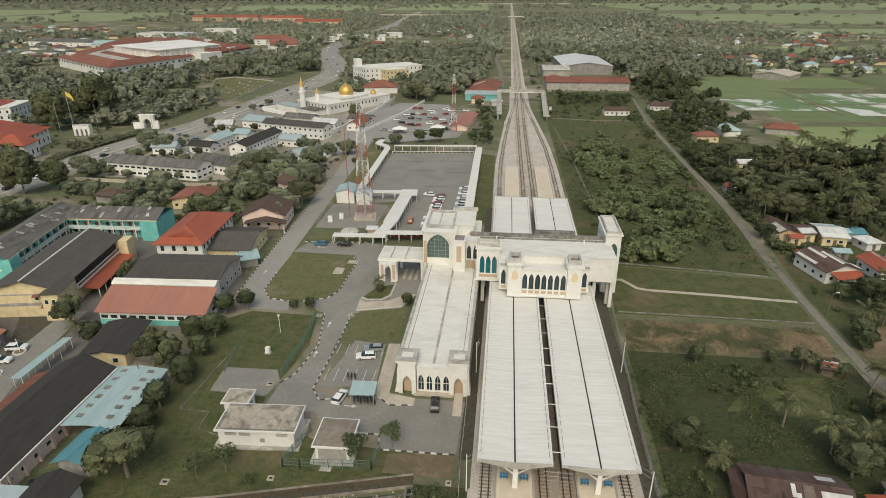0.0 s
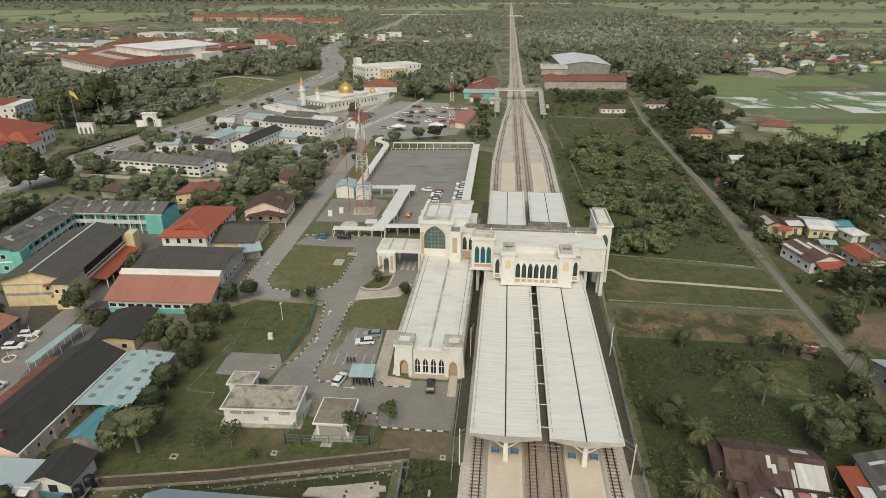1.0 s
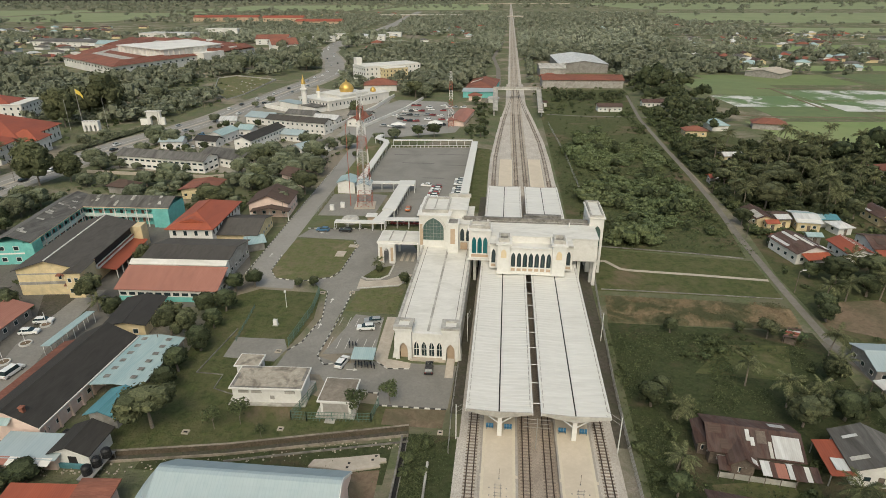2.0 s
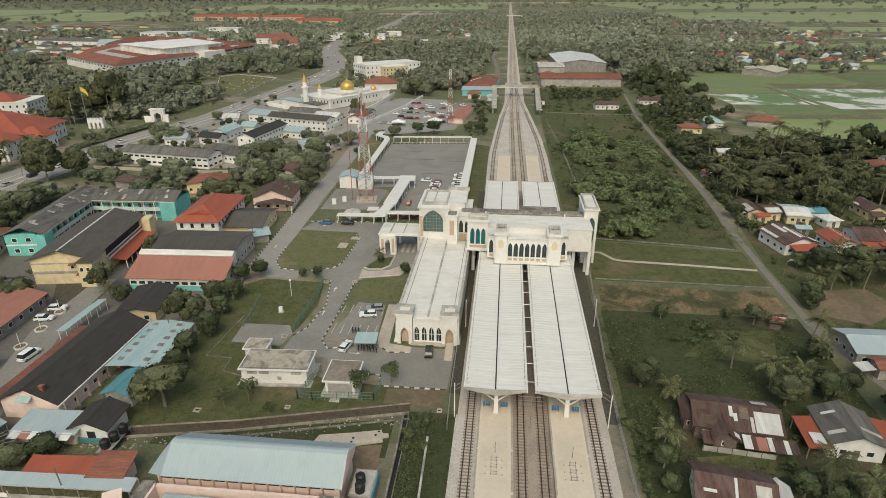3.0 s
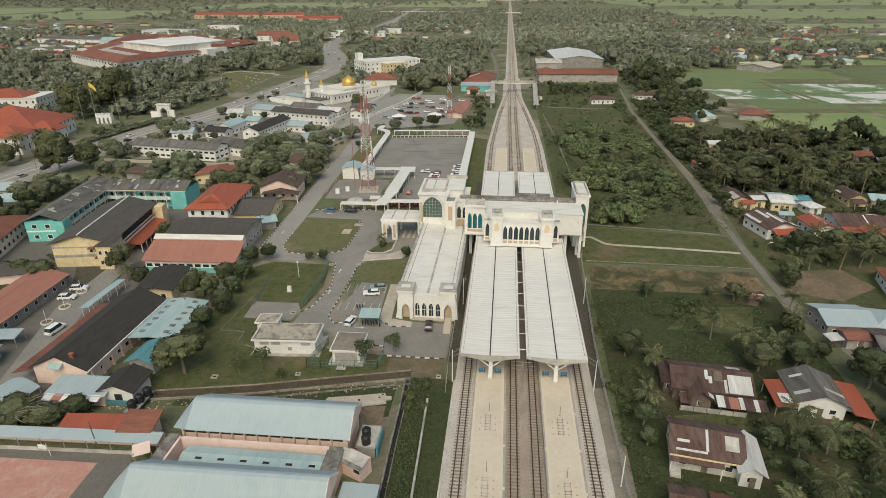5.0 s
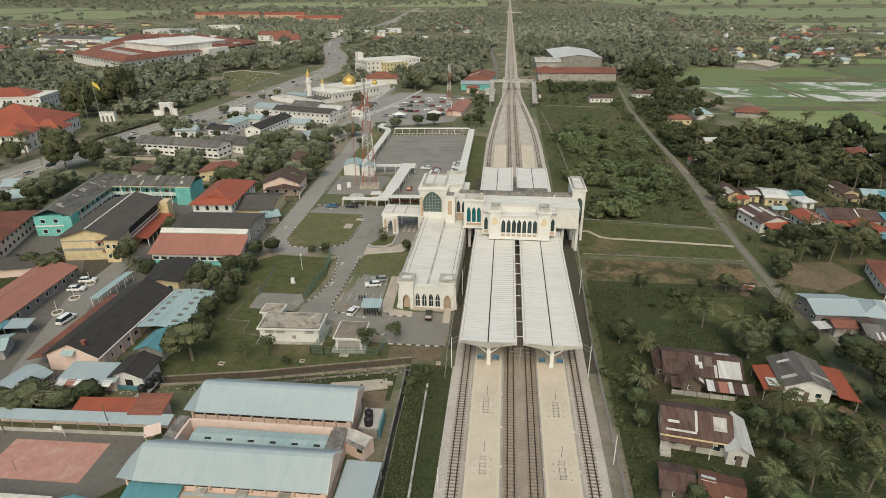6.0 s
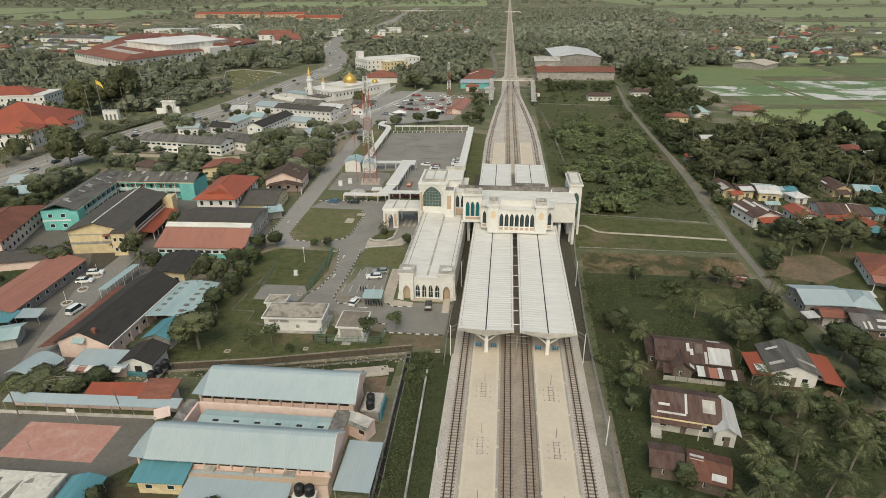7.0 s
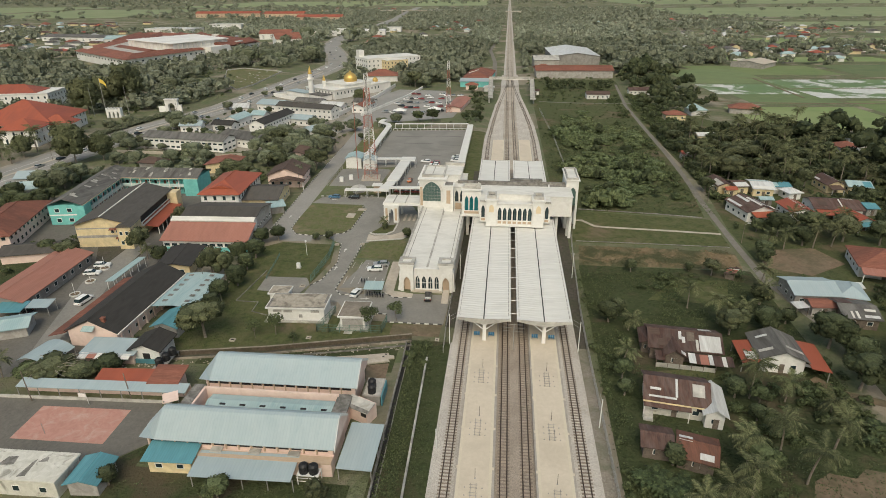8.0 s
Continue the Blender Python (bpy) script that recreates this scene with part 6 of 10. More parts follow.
b = building("porch_house", (-86.6, -15.0), 11.5, 5.6, 2, 2.5, 2.9, BLUEROOF, PINKWALL, "house front with a pale blue porch roof", "house", "mono", rows=((0.9, 1.0),))
for k, m in enumerate((ZINC, PINKROOF, HALLROOF, RUST, ZINC, HALLROOF)):
    part("rust_sheet", Shape().sweep([(-1.2 + 0.15 * (k % 2), 2.32), (0.4, 2.62), (0.4, 2.7), (-1.2 + 0.15 * (k % 2), 2.4)], 0, 0.4 + k * 1.75, 2.1 + k * 1.75), m, b, "streaked old eave sheet")
b = thing("porch_canopy", -97.6, -18.0, 0, -10, "barrel-vaulted grey-blue car canopy", "canopy")
vault = [(7.4 * k / 10, 2.3 + 1.15 * math.sin(math.pi * k / 10)) for k in range(11)]
part("roof", Shape().sweep(vault + [(x, z + 0.08) for x, z in vault[::-1]], 1, 0, 7.0), BLUEROOF, b)
for x in (0.15, 7.25):
    for y in (0.2, 3.5, 6.8):
        part("post", Shape().box(x - 0.06, y - 0.06, 0, x + 0.06, y + 0.06, 2.35), STEELG, b)
keep_clear(-98, -20, -90, -11)
b = building("black_shed", (-77.2, -13.8), 7.2, 7.0, 1, 2.9, 4.4, BLACKROOF, WHITE, "white shed under a black roof", "shed", "gable", "y", rows=())
part("opening", Shape().box(3.0, 0.62, 0.4, 4.4, 0.72, 2.2), SHADEDARK, b)
part("blue_skirt", Shape().box(0.6, 0.3, 0, 7.0, 0.64, 0.9), TEALROOF, b)
part("white_sheet", Shape().sweep([(0.2, 3.0), (2.0, 3.7), (2.0, 3.8), (0.2, 3.1)], 1, 0.2, 5.5), WHITE, b)


def water_tank(x, y, z, r=0.75):
    tk = thing("water_tank", x, y, z, 0, "ribbed black plastic water tank", "water tank", "water tanks")
    part("barrel", Shape().lathe([(r, 0), (r, 0.35), (r * 0.95, 0.4), (r, 0.45), (r, 0.9), (r * 0.95, 0.95), (r, 1.0), (r, 1.3), (r * 0.6, 1.6), (0.2, 1.65)], 0, 0, 12), BLACKPLASTIC, tk)
    part("lid", Shape().lathe([(0.26, 1.62), (0.26, 1.74)], 0, 0, 10), BLACKPLASTIC, tk)
    return tk


t0 = water_tank(-69.6, -15.2, 1.2)
stand = thing("tank_stand", -69.4, -13.4, 0, 0, "rough steel stand under black tanks", "tank stand")
for dx, dy in ((-1, -3), (1, -3), (-1, 3), (1, 3)):
    part("leg", Shape().box(dx - 0.06, dy - 0.06, 0, dx + 0.06, dy + 0.06, 1.1), STEELG, stand)
part("deck", Shape().box(-1.1, -3.2, 1.1, 1.1, 3.2, 1.2), STEELG, stand)
for x, y in ((-69.2, -13.4), (-68.9, -11.4)):
    copy_thing(t0, pose(x, y, 1.2))
for x, y in ((-79.6, -10.2), (-78.9, -8.6), (-79.2, -6.8)):
    copy_thing(t0, pose(x, y, 0))

# red shed and the long blue strip roof by the court
b = building("red_shed", (-77.6, -23.6), 12.5, 3.6, 4, 2.6, 3.2, REDROOF, PINKWALL, "low shed under a bright red roof", "shed", "mono", rows=())
building("red_store", (-67.2, -23.4), 6.0, 5.0, 4, 2.9, 3.6, TILE, PINKWALL, "pink store under a mossy red roof", "shed", "mono", rows=())
b = thing("strip_roof", -91.0, -26.0, 0, 2, "long pale blue strip roof beside the court", "canopy")
part("roof", Shape().sweep([(0, 2.5), (2.3, 2.9), (2.3, 3.0), (0, 2.6)], 0, 0, 32), BLUEROOF, b)
part("back_wall", Shape().box(0, 2.2, 0, 32, 2.35, 2.7), PINKWALL, b)
for k in range(9):
    part("post", Shape().box(k * 3.95, 0.1, 0, k * 3.95 + 0.12, 0.22, 2.5), STEELG, b)
solid("low_wall", Shape().ribbon([(-104, -26.4), (-62, -24.8)], 0.3, 0, 0.6), CONC, "low concrete wall along the court", "wall")

# market halls with pale blue curved roofs
def market_hall(A, w, d, rot, eave, ridge, label, hip_end):
    b = thing("market_hall", A[0], A[1], 0, rot, label, "hall", "blue-roofed halls")
    part("wall", Shape().box(1.2, 0.9, 0, w - 0.5, d - 0.9, eave - 0.25), PINKWALL, b)
    prof = [(0, eave), (d * 0.34, ridge - 0.75), (d * 0.43, ridge - 0.15), (d * 0.5, ridge), (d * 0.57, ridge - 0.15), (d * 0.66, ridge - 0.75), (d, eave)]
    part("roof", Shape().sweep(prof + [(y, z + 0.12) for y, z in prof[::-1]], 0, hip_end, w), BLUEROOF, b)
    k = len(prof)
    v = [(hip_end + 0.002, y, z + 0.12) for y, z in prof] + [(0.0, d * 0.08 + y * 0.84, eave - 0.3 + (z - eave) * 0.1) for y, z in prof]
    part("roof_hip", Shape().add(v, [(i, i + 1, k + i + 1, k + i) for i in range(k - 1)]), BLUEROOF, b, "sloping hipped end of the blue roof")
    part("gable", Shape().sweep([(y, z - 0.05) for y, z in prof] + [(d - 0.9, eave - 0.6), (0.9, eave - 0.6)], 0, w - 0.3, w + 0.04), PINKWALL, b)
    part("gable_trim", Shape().sweep([(y, z + 0.14) for y, z in prof] + [(y, z - 0.32) for y, z in prof[::-1]], 0, w + 0.042, w + 0.14), WHITE, b)
    n = int(w / 2.2)
    for i in range(n):
        x = 1.6 + (w - 2.6) * (i + 0.5) / n
        part("vent_opening", Shape().box(x - 0.8, 0.82, eave - 1.1, x + 0.8, 0.9, eave - 0.45), SHADEDARK, b)
        part("pilaster", Shape().box(x - 1.05, 0.7, 0, x - 0.85, 0.9, eave - 0.3), TERRA, b)
    keep_clear(A[0], A[1], A[0] + w, A[1] + d)
    return b


market_hall((-57.2, -23.4), 29.3, 9.2, 0.4, 4.5, 7.3, "long hall under a pale blue curved metal roof", 2.4)
hb = market_hall((-59.6, -38.5), 31.8, 8.6, 0.6, 4.3, 7.4, "long hall under a pale blue curved metal roof", 3.0)
part("front_ledge", Shape().box(10, -1.2, 2.6, 31.5, 0.3, 2.8), TERRA, hb, "stained pinkish concrete ledge")
part("front_wall", Shape().box(9, -1.0, 0, 31.5, 0.85, 2.6), PINKWALL, hb)
b = thing("courtyard_roof", -53.5, -28.7, 0, 0, "low translucent blue roof between the halls", "canopy")
part("roof", Shape().sweep([(0, 2.9), (1.7, 3.4), (1.75, 3.25), (3.6, 2.95), (3.6, 3.05), (1.75, 3.35), (1.7, 3.5), (0, 3.0)], 0, 0, 22.4), SKYROOF, b)
for k in range(6):
    part("skylight", Shape().box(2.5 + k * 3.6, 0.7, 3.18, 3.5 + k * 3.6, 1.3, 3.32), SHADEDARK, b)
for k in range(5):
    part("post", Shape().box(0.2 + k * 5.4, 0.2, 0, 0.34 + k * 5.4, 0.34, 2.95), STEELG, b)
b = thing("courtyard_wall", 0, 0.9, 0, 0, "pink parapet wall round the courtyard", "wall")
part("wall", Shape().box(-55.2, -25.4, 0, -30.8, -25.0, 3.9), PINKWALL, b)
part("wall", Shape().box(-55.4, -30.5, 0, -55.0, -25.0, 3.9), PINKWALL, b)
part("flat_roof", Shape().box(-57.4, -30.6, 3.6, -55.5, -24.6, 3.9), DARKCONC, b, "mouldy flat roof")
part("flat_roof", Shape().box(-31.0, -31, 3.3, -28.4, -24.6, 3.6), DARKCONC, b, "mouldy flat roof")
part("wall", Shape().box(-57.2, -30.4, 0, -55.6, -25.7, 3.6).box(-30.7, -30.8, 0, -28.6, -25.7, 3.3), PINKWALL, b)
b = thing("gate_roof", -61.6, -27.8, 0, 30, "tilted pinkish sheet roof at the hall corner", "canopy")
part("roof", Shape().sweep([(0, 2.3), (2.4, 2.7), (2.4, 2.78), (0, 2.38)], 0, 0, 2.6), PINKWALL, b)
part("post", Shape().box(0.1, 0.2, 0, 0.3, 0.4, 2.65).box(2.3, 2.1, 0, 2.45, 2.25, 2.6), STEELG, b)
b = thing("annex", -29.3, -25.6, 0, -25, "pink annex with a tilted mouldy tiled roof", "building")
part("wall", Shape().box(0.3, 0.3, 0, 4.3, 3.0, 2.9), PINKWALL, b)
part("roof", Shape().sweep([(-0.3, 2.9), (2.1, 3.5), (2.1, 3.7), (-0.3, 3.1)], 0, -0.2, 4.8), CONC, b)
part("roof_edge", Shape().sweep([(-0.3, 3.11), (0.3, 3.26), (0.3, 3.28), (-0.3, 3.13)], 0, -0.18, 4.78), DARKCONC, b, "mouldy dark roof margin")
part("opening", Shape().box(3.0, 0.26, 1.5, 4.1, 0.32, 2.7), SHADEDARK, b)
for x, y in ((-26.0, -19.4), (-25.7, -21.1)):
    copy_thing(t0, pose(x, y, 2.36))
b = building("tank_room", (-27.3, -22.0), 3.3, 5.2, 0, 2.0, 2.0, CONC, GREYWALL, "grey block room carrying black tanks", "building", "flat", over=0.2, rows=(), sides="")
part("pipe_duct", Shape().box(3.3, 0.2, 0, 3.55, 5.0, 2.1), TEALROOF, b, "teal painted edge wall")
b = thing("zinc_shelter", -27.6, -39.8, 0, -1, "streaked zinc lean-to roof beside the hall", "canopy")
part("roof", Shape().sweep([(0, 2.4), (9.6, 3.1), (9.6, 3.2), (0, 2.5)], 0, 0.4, 5.9), BLUEROOF, b)
for x in (0.6, 5.7):
    for y in (0.3, 5, 9.3):
        part("post", Shape().box(x - 0.06, y - 0.06, 0, x + 0.06, y + 0.06, 2.4 + y * 0.07), STEELG, b)
b = thing("front_canopy", -49.0, -43.4, 0, 1.5, "long pale grey-blue sheet canopy before the hall", "canopy")
part("roof", Shape().sweep([(0, 2.3), (5.0, 2.75), (5.0, 2.85), (0, 2.4)], 0, 0, 15.8), BLUEROOF, b)
for k in range(5):
    part("post", Shape().box(0.3 + k * 3.9, 0.3, 0, 0.42 + k * 3.9, 0.42, 2.35), STEELG, b)
for k in range(3):
    part("loose_sheet", Shape().box(1.5 + k * 6.2, 4.6, 2.85, 3.3 + k * 6.2, 5.8, 3.0), CONC, b)
b = building("guard_house", (-57.4, -41.6), 8.2, 5.0, 2, 2.7, 3.5, TEALROOF, CREAM, "cream hut under a teal sheet roof", "hut", "mono", rows=((1.0, 0.9),), gap=2.6, sides="f")
b = building("old_flat_block", (-80.4, -47.6), 13.4, 6.0, 1, 3.0, 3.0, STAINED, STAINED, "white flat-roofed block with dark stained roof", "building", "flat", over=0.3, rows=((0.9, 1.1),), sides="f", gap=3.0)
for x0, y0, x1, y1 in ((1, 1, 3.2, 2.2), (2.4, 2.6, 4.8, 4.6), (7.0, 0.6, 8.2, 4.2), (8.2, 3.6, 9.6, 4.8)):
    part("roof_stain", Shape().prism([(x0, y0), (x1, y0 + 0.3), (x1 - 0.4, y1), (x0 + 0.5, y1 - 0.2)], 3.37, 3.38), DARKCONC, b, "dark mould patch")
building("teal_canopy", (-66.4, -47.0), 5.4, 6.0, 4, 2.4, 3.2, TEALROOF, GREYWALL, "teal sheet canopy beside the flat block", "canopy", "gable", "y", over=0.5, rows=(), sides="")
copy_thing(t0, pose(-32.0, -40.3, 1.9))
copy_thing(t0, pose(-30.5, -40.3, 1.9))
st = thing("tank_stand", -31.25, -40.3, 0, 0, "pale steel tank stand", "tank stand")
for dx in (-1.6, 1.6):
    for dy in (-0.8, 0.8):
        part("leg", Shape().box(dx - 0.05, dy - 0.05, 0, dx + 0.05, dy + 0.05, 1.8), STEELW, st)
for z in (0.7, 1.3):
    part("rail", Shape().box(-1.75, -0.84, z, 1.75, -0.76, z + 0.07), STEELW, st)
part("deck", Shape().box(-1.7, -0.9, 1.8, 1.7, 0.9, 1.9), STEELW, st)
pole = thing("court_post", -79.2, -34.6, 0, 0, "leaning timber ball-net post", "post")
part("pole", Shape().tube((0, 0, 0), (-0.1, 0, 2.4), 0.045), STEELG, pole)
for x, y, h in ((-88.0, -26.6, 6.5), (-69.6, -24.9, 6.0), (-77, 19, 5)):
    lp = thing("yard_pole", x, y, 0, 0, "leaning grey timber utility pole", "pole", "yard poles")
    part("pole", Shape().tube((0, 0, 0), (-0.5, 0.2, h), 0.11, 0.08), TIMBER, lp)
hoop = thing("ball_hoop", -76.8, -26.6, 0, 0, "pale steel ball-hoop frame", "hoop")
part("post", Shape().tube((0, 0, 0), (0.1, -0.3, 3.0), 0.06), STEELW, hoop)
part("board", Shape().box(-0.8, -0.9, 2.4, 0.6, -0.82, 3.2), STEELW, hoop)

# round white planters down the middle of the school yard
def planter(x, y):
    p = thing("planter", x, y, 0.02, 0, "round white concrete planter with a small shrub", "planter", "yard planters")
    part("rim", Shape().lathe([(1.3, 0), (1.3, 0.4), (1.05, 0.4), (1.05, 0.25)], 0, 0, 14), KERBW, p)
    part("soil", Shape().lathe([(1.04, 0.0), (1.04, 0.28)], 0, 0, 14), SOIL, p)
    part("lamp_post", Shape().tube((0, 0, 0.28), (0, 0, 3.4), 0.06, 0.05), STEELW, p)


for x, y in ((-109.6, 27.2), (-108.4, 19.4), (-107.6, 12.4)):
    planter(x, y)


# ---- village houses east of the railway ----
def village_house(A, w, d, rot, eave, ridge, roofm, wallm, label, along="x", patches=(), porch=None, roof="gable"):
    b = building("house", A, w, d, rot, eave, ridge, roofm, wallm, label, "house", roof, along, over=0.6, rows=((1.0, 1.0),), gap=2.6, group="village houses")
    z = slope_x(d, eave, ridge) if along == "x" else slope_y(w, eave, ridge)
    for x0, y0, x1, y1, m in patches:
        patch(b, [(x0, y0), (x1, y0), (x1, y1), (x0, y1)], z, m)
    part("door", Shape().box(w * 0.45, 0.52, 0, w * 0.45 + 0.9, 0.62, 2.0), TIMBER, b)
    if porch:
        px0, px1, depth, pm = porch
        part("porch_roof", Shape().sweep([(-depth, eave - 0.75), (0.6, eave - 0.1), (0.6, eave), (-depth, eave - 0.65)], 0, px0, px1), pm, b)
        for x in (px0 + 0.2, px1 - 0.2):
            part("porch_post", Shape().box(x - 0.07, -depth + 0.15, 0, x + 0.07, -depth + 0.3, eave - 0.72), WHITE_FAR, b)
    return b


village_house((26.4, -2.4), 14.4, 9.2, -6, 2.8, 4.7, RUST, TIMBER, "old timber house under a rusted patched zinc roof", "x", ((6.0, 2.4, 6.6, 4.2, ZINC), (6.6, 1.7, 7.2, 3.0, ZINC), (9.9, 0.15, 13.9, 3.7, ZINC), (9.2, 0.1, 9.7, 2.6, CONC), (10.4, 6.4, 12.8, 7.8, ZINC), (2.0, 0.6, 3.2, 2.2, BROWNROOF), (7.6, 2.2, 9.0, 4.2, TIMBER), (0.4, 3.0, 2.4, 4.3, BROWNROOF)))
village_house((25.2, -0.4), 3.2, 6.0, -6, 2.4, 3.2, RUST, TIMBER, "rusty lean-to at the side of the house", "y")
village_house((28.8, -4.9), 4.6, 5.4, -6, 2.5, 4.0, RUST, TIMBER, "rusty front gable of the old timber house", "y", ((0.3, 0.4, 1.0, 3.0, BROWNROOF), (3.4, 0.3, 4.3, 1.4, ZINC)))
b = thing("veranda", 27.4, -5.4, 0, -6, "patchy rusty veranda roofs before the house", "veranda")
for k, (x0, x1, m) in enumerate(((0.0, 1.8, RUST), (6.2, 7.5, ZINC), (7.55, 8.3, RUST), (8.35, 9.9, PINKROOF), (9.95, 10.7, ZINC), (10.75, 12.4, RUST), (12.45, 13.2, HALLROOF), (13.25, 14.4, RUST))):
    lift = 0.08 * (k * 5 % 3)
    part("roof_sheet", Shape().sweep([(-0.1 * (k % 3), 2.0 + lift), (2.6, 2.5 + lift), (2.6, 2.58 + lift), (-0.1 * (k % 3), 2.08 + lift)], 0, x0, x1), m, b)
part("wall", Shape().box(0.2, 0.6, 0, 11.4, 0.75, 1.0), CONC, b)
for k in range(6):
    part("post", Shape().box(0.1 + k * 2.2, 0.1, 0, 0.2 + k * 2.2, 0.2, 2.05), TIMBER, b)
hb2 = village_house((21.9, -19.6), 11.2, 8.8, -9, 3.2, 5.2, RUST, STAINED, "timber house with a dark rusty roof and pale skylight strips", "x", ((1.2, 1.9, 3.0, 2.3, ZINC), (1.0, 0.6, 5.6, 0.9, ZINC), (5.4, 1.0, 5.8, 4.3, ZINC), (8.2, 1.6, 10.2, 3.8, CONC)), (0.2, 8.0, 0.8, RUST))
part("eave_board", Shape().box(0.1, -0.1, 2.95, 11.0, 0.0, 3.2), CREAM, hb2, "cream eave board")
for k in range(5):
    part("shutter", Shape().box(1.0 + k * 2.0, 0.5, 1.9, 2.2 + k * 2.0, 0.58, 2.6), PINKROOF if k % 2 else SHADEDARK, hb2)
part("step", Shape().box(0.4, -1.6, 0, 2.0, -0.9, 0.4).box(0.4, -0.9, 0, 2.0, 0.5, 0.8), CONC, hb2)
village_house((31.2, -22.6), 4.2, 8.8, -9, 2.8, 4.0, ZINC, WHITE, "white annex under bright zinc sheets", "y")
village_house((19.4, -30.8), 5.2, 5.6, -8, 2.5, 3.4, RUST, TIMBER, "small hut under a dark rusty roof", "x")
village_house((24.2, -32.4), 6.4, 6.6, -16, 2.4, 3.6, REDRUST, TIMBER, "small hut with rusty roof and pale sheets", "x", ((0.4, 3.0, 2.4, 4.4, ZINC), (3.6, 0.5, 5.6, 1.5, ZINC)))
village_house((46.6, -5.0), 9.2, 9.6, -4, 3.0, 4.9, ASBESTOS, WHITE, "white house under a grey sheet roof", "y", ((0.6, 2.0, 3.0, 2.8, CONC), (5.4, 2.4, 8.8, 3.2, CONC), (1.2, 6.8, 3.2, 7.4, ZINC)))
b = thing("car_porch", 55.4, -7.2, 0, -6, "orange-red sheet porch roof beside the house", "canopy")
part("roof", Shape().sweep([(0, 2.9), (3.6, 2.4), (3.6, 2.5), (0, 3.0)], 1, 0, 10), REDROOF, b)
part("post", Shape().box(3.2, 0.3, 0, 3.35, 0.45, 2.42).box(3.2, 9.5, 0, 3.35, 9.65, 2.42), STEELG, b)
b = thing("car_porch", 43.6, -5.4, 0, -4, "orange-red sheet porch roof beside the house", "canopy")
part("roof", Shape().sweep([(0, 2.3), (3.4, 2.8), (3.4, 2.9), (0, 2.4)], 1, 0, 8), REDROOF, b)
part("roof_panel", Shape().box(1.0, 1.0, 2.72, 3.0, 3.6, 2.85), ZINC, b)
part("post", Shape().box(0.1, 0.3, 0, 0.25, 0.45, 2.32).box(0.1, 7.5, 0, 0.25, 7.65, 2.32), STEELG, b)
village_house((64.6, 22.4), 11, 10.0, 1, 3.0, 4.4, BLUEROOF, GREYWALL, "house under a broad pale blue roof", "x", roof="gable")
village_house((74.5, 23.0), 6.5, 9.0, -12, 3.0, 4.6, BLUEROOF, GREYWALL, "house wing under a grey-blue hipped roof", "x", roof="hip")
village_house((66.5, 17.8), 6.5, 4.6, 1, 2.5, 3.2, TILE, GREYWALL, "small red-roofed porch beside the house", "x")
village_house((71.0, 13.4), 8.0, 9.4, -6, 2.6, 3.8, ASBESTOS, TIMBER, "old house under a grey and zinc roof", "x", ((4.5, 0.6, 7.5, 1.4, ZINC), (5.0, 2.6, 7.2, 3.3, HALLROOF), (0.4, 5.0, 3.4, 8.8, RUST), (3.0, 0.2, 3.5, 2.4, HALLROOF), (2.0, 0.2, 2.4, 2.2, HALLROOF)))
for x, y, w, d, rot, z0, z1, m, lab in ((78.2, 28.4, 5.0, 2.6, -3, 2.7, 3.0, ZINC, "bright zinc sheet roof"), (76.8, 20.4, 3.0, 9.6, 14, 2.5, 2.8, PINKROOF, "faded pink sheet roof"), (63.4, 17.6, 3.2, 2.6, 14, 2.2, 2.5, ZINC, "loose zinc sheet roof")):
    ad = thing("lean_to", x, y, 0, rot, lab + " leaning on the blue-roofed house", "canopy")
    part("roof", Shape().sweep([(0, z0), (d, z1), (d, z1 + 0.09), (0, z0 + 0.09)], 0, 0, w), m, ad)
    for px in (0.2, w - 0.2):
        for py in (0.2, d - 0.2):
            part("post", Shape().box(px - 0.06, py - 0.06, 0, px + 0.06, py + 0.06, z0), TIMBER, ad)
village_house((81.5, 8.4), 9, 8, -18, 2.8, 4.2, REDROOF, GREYWALL, "house under an orange-red roof", "x")
village_house((87.5, 40.0), 13, 14.5, -14, 3.2, 5.8, TILE, WHITE, "white house under a dark red hipped roof", "x", (), (0.5, 8.5, 3.4, PINKROOF), "hip")
village_house((73.2, 105.6), 6.4, 11.5, 6, 2.8, 4.0, RUST, CREAM, "long cream house with a rusty roof", "y", ((0.3, 0.5, 2.4, 7, CONC), (3.6, 6.0, 5.8, 11, BROWNROOF)))
village_house((79.4, 105.4), 5.6, 8.6, 8, 2.8, 3.8, BROWNROOF, CREAM, "cream house under patched brown and zinc sheets", "x", ((0.4, 0.3, 5.2, 3.2, ZINC),))
village_house((75.4, 102.6), 4.4, 3.4, 8, 2.5, 3.2, REDROOF, CREAM, "small red-roofed porch house", "x")
village_house((84.6, 103.8), 7.8, 11.8, -6, 2.9, 4.0, ZINC, CREAM, "cream house under a pale zinc roof", "x", ((0.4, 0.4, 7.2, 2.2, HALLROOF), (0.6, 6.4, 7.0, 9.0, SKYROOF)))
village_house((83.4, 93.4), 4.8, 3.8, 0, 2.3, 2.9, SKYROOF, GREYWALL, "low shed under pale teal sheets", "x")
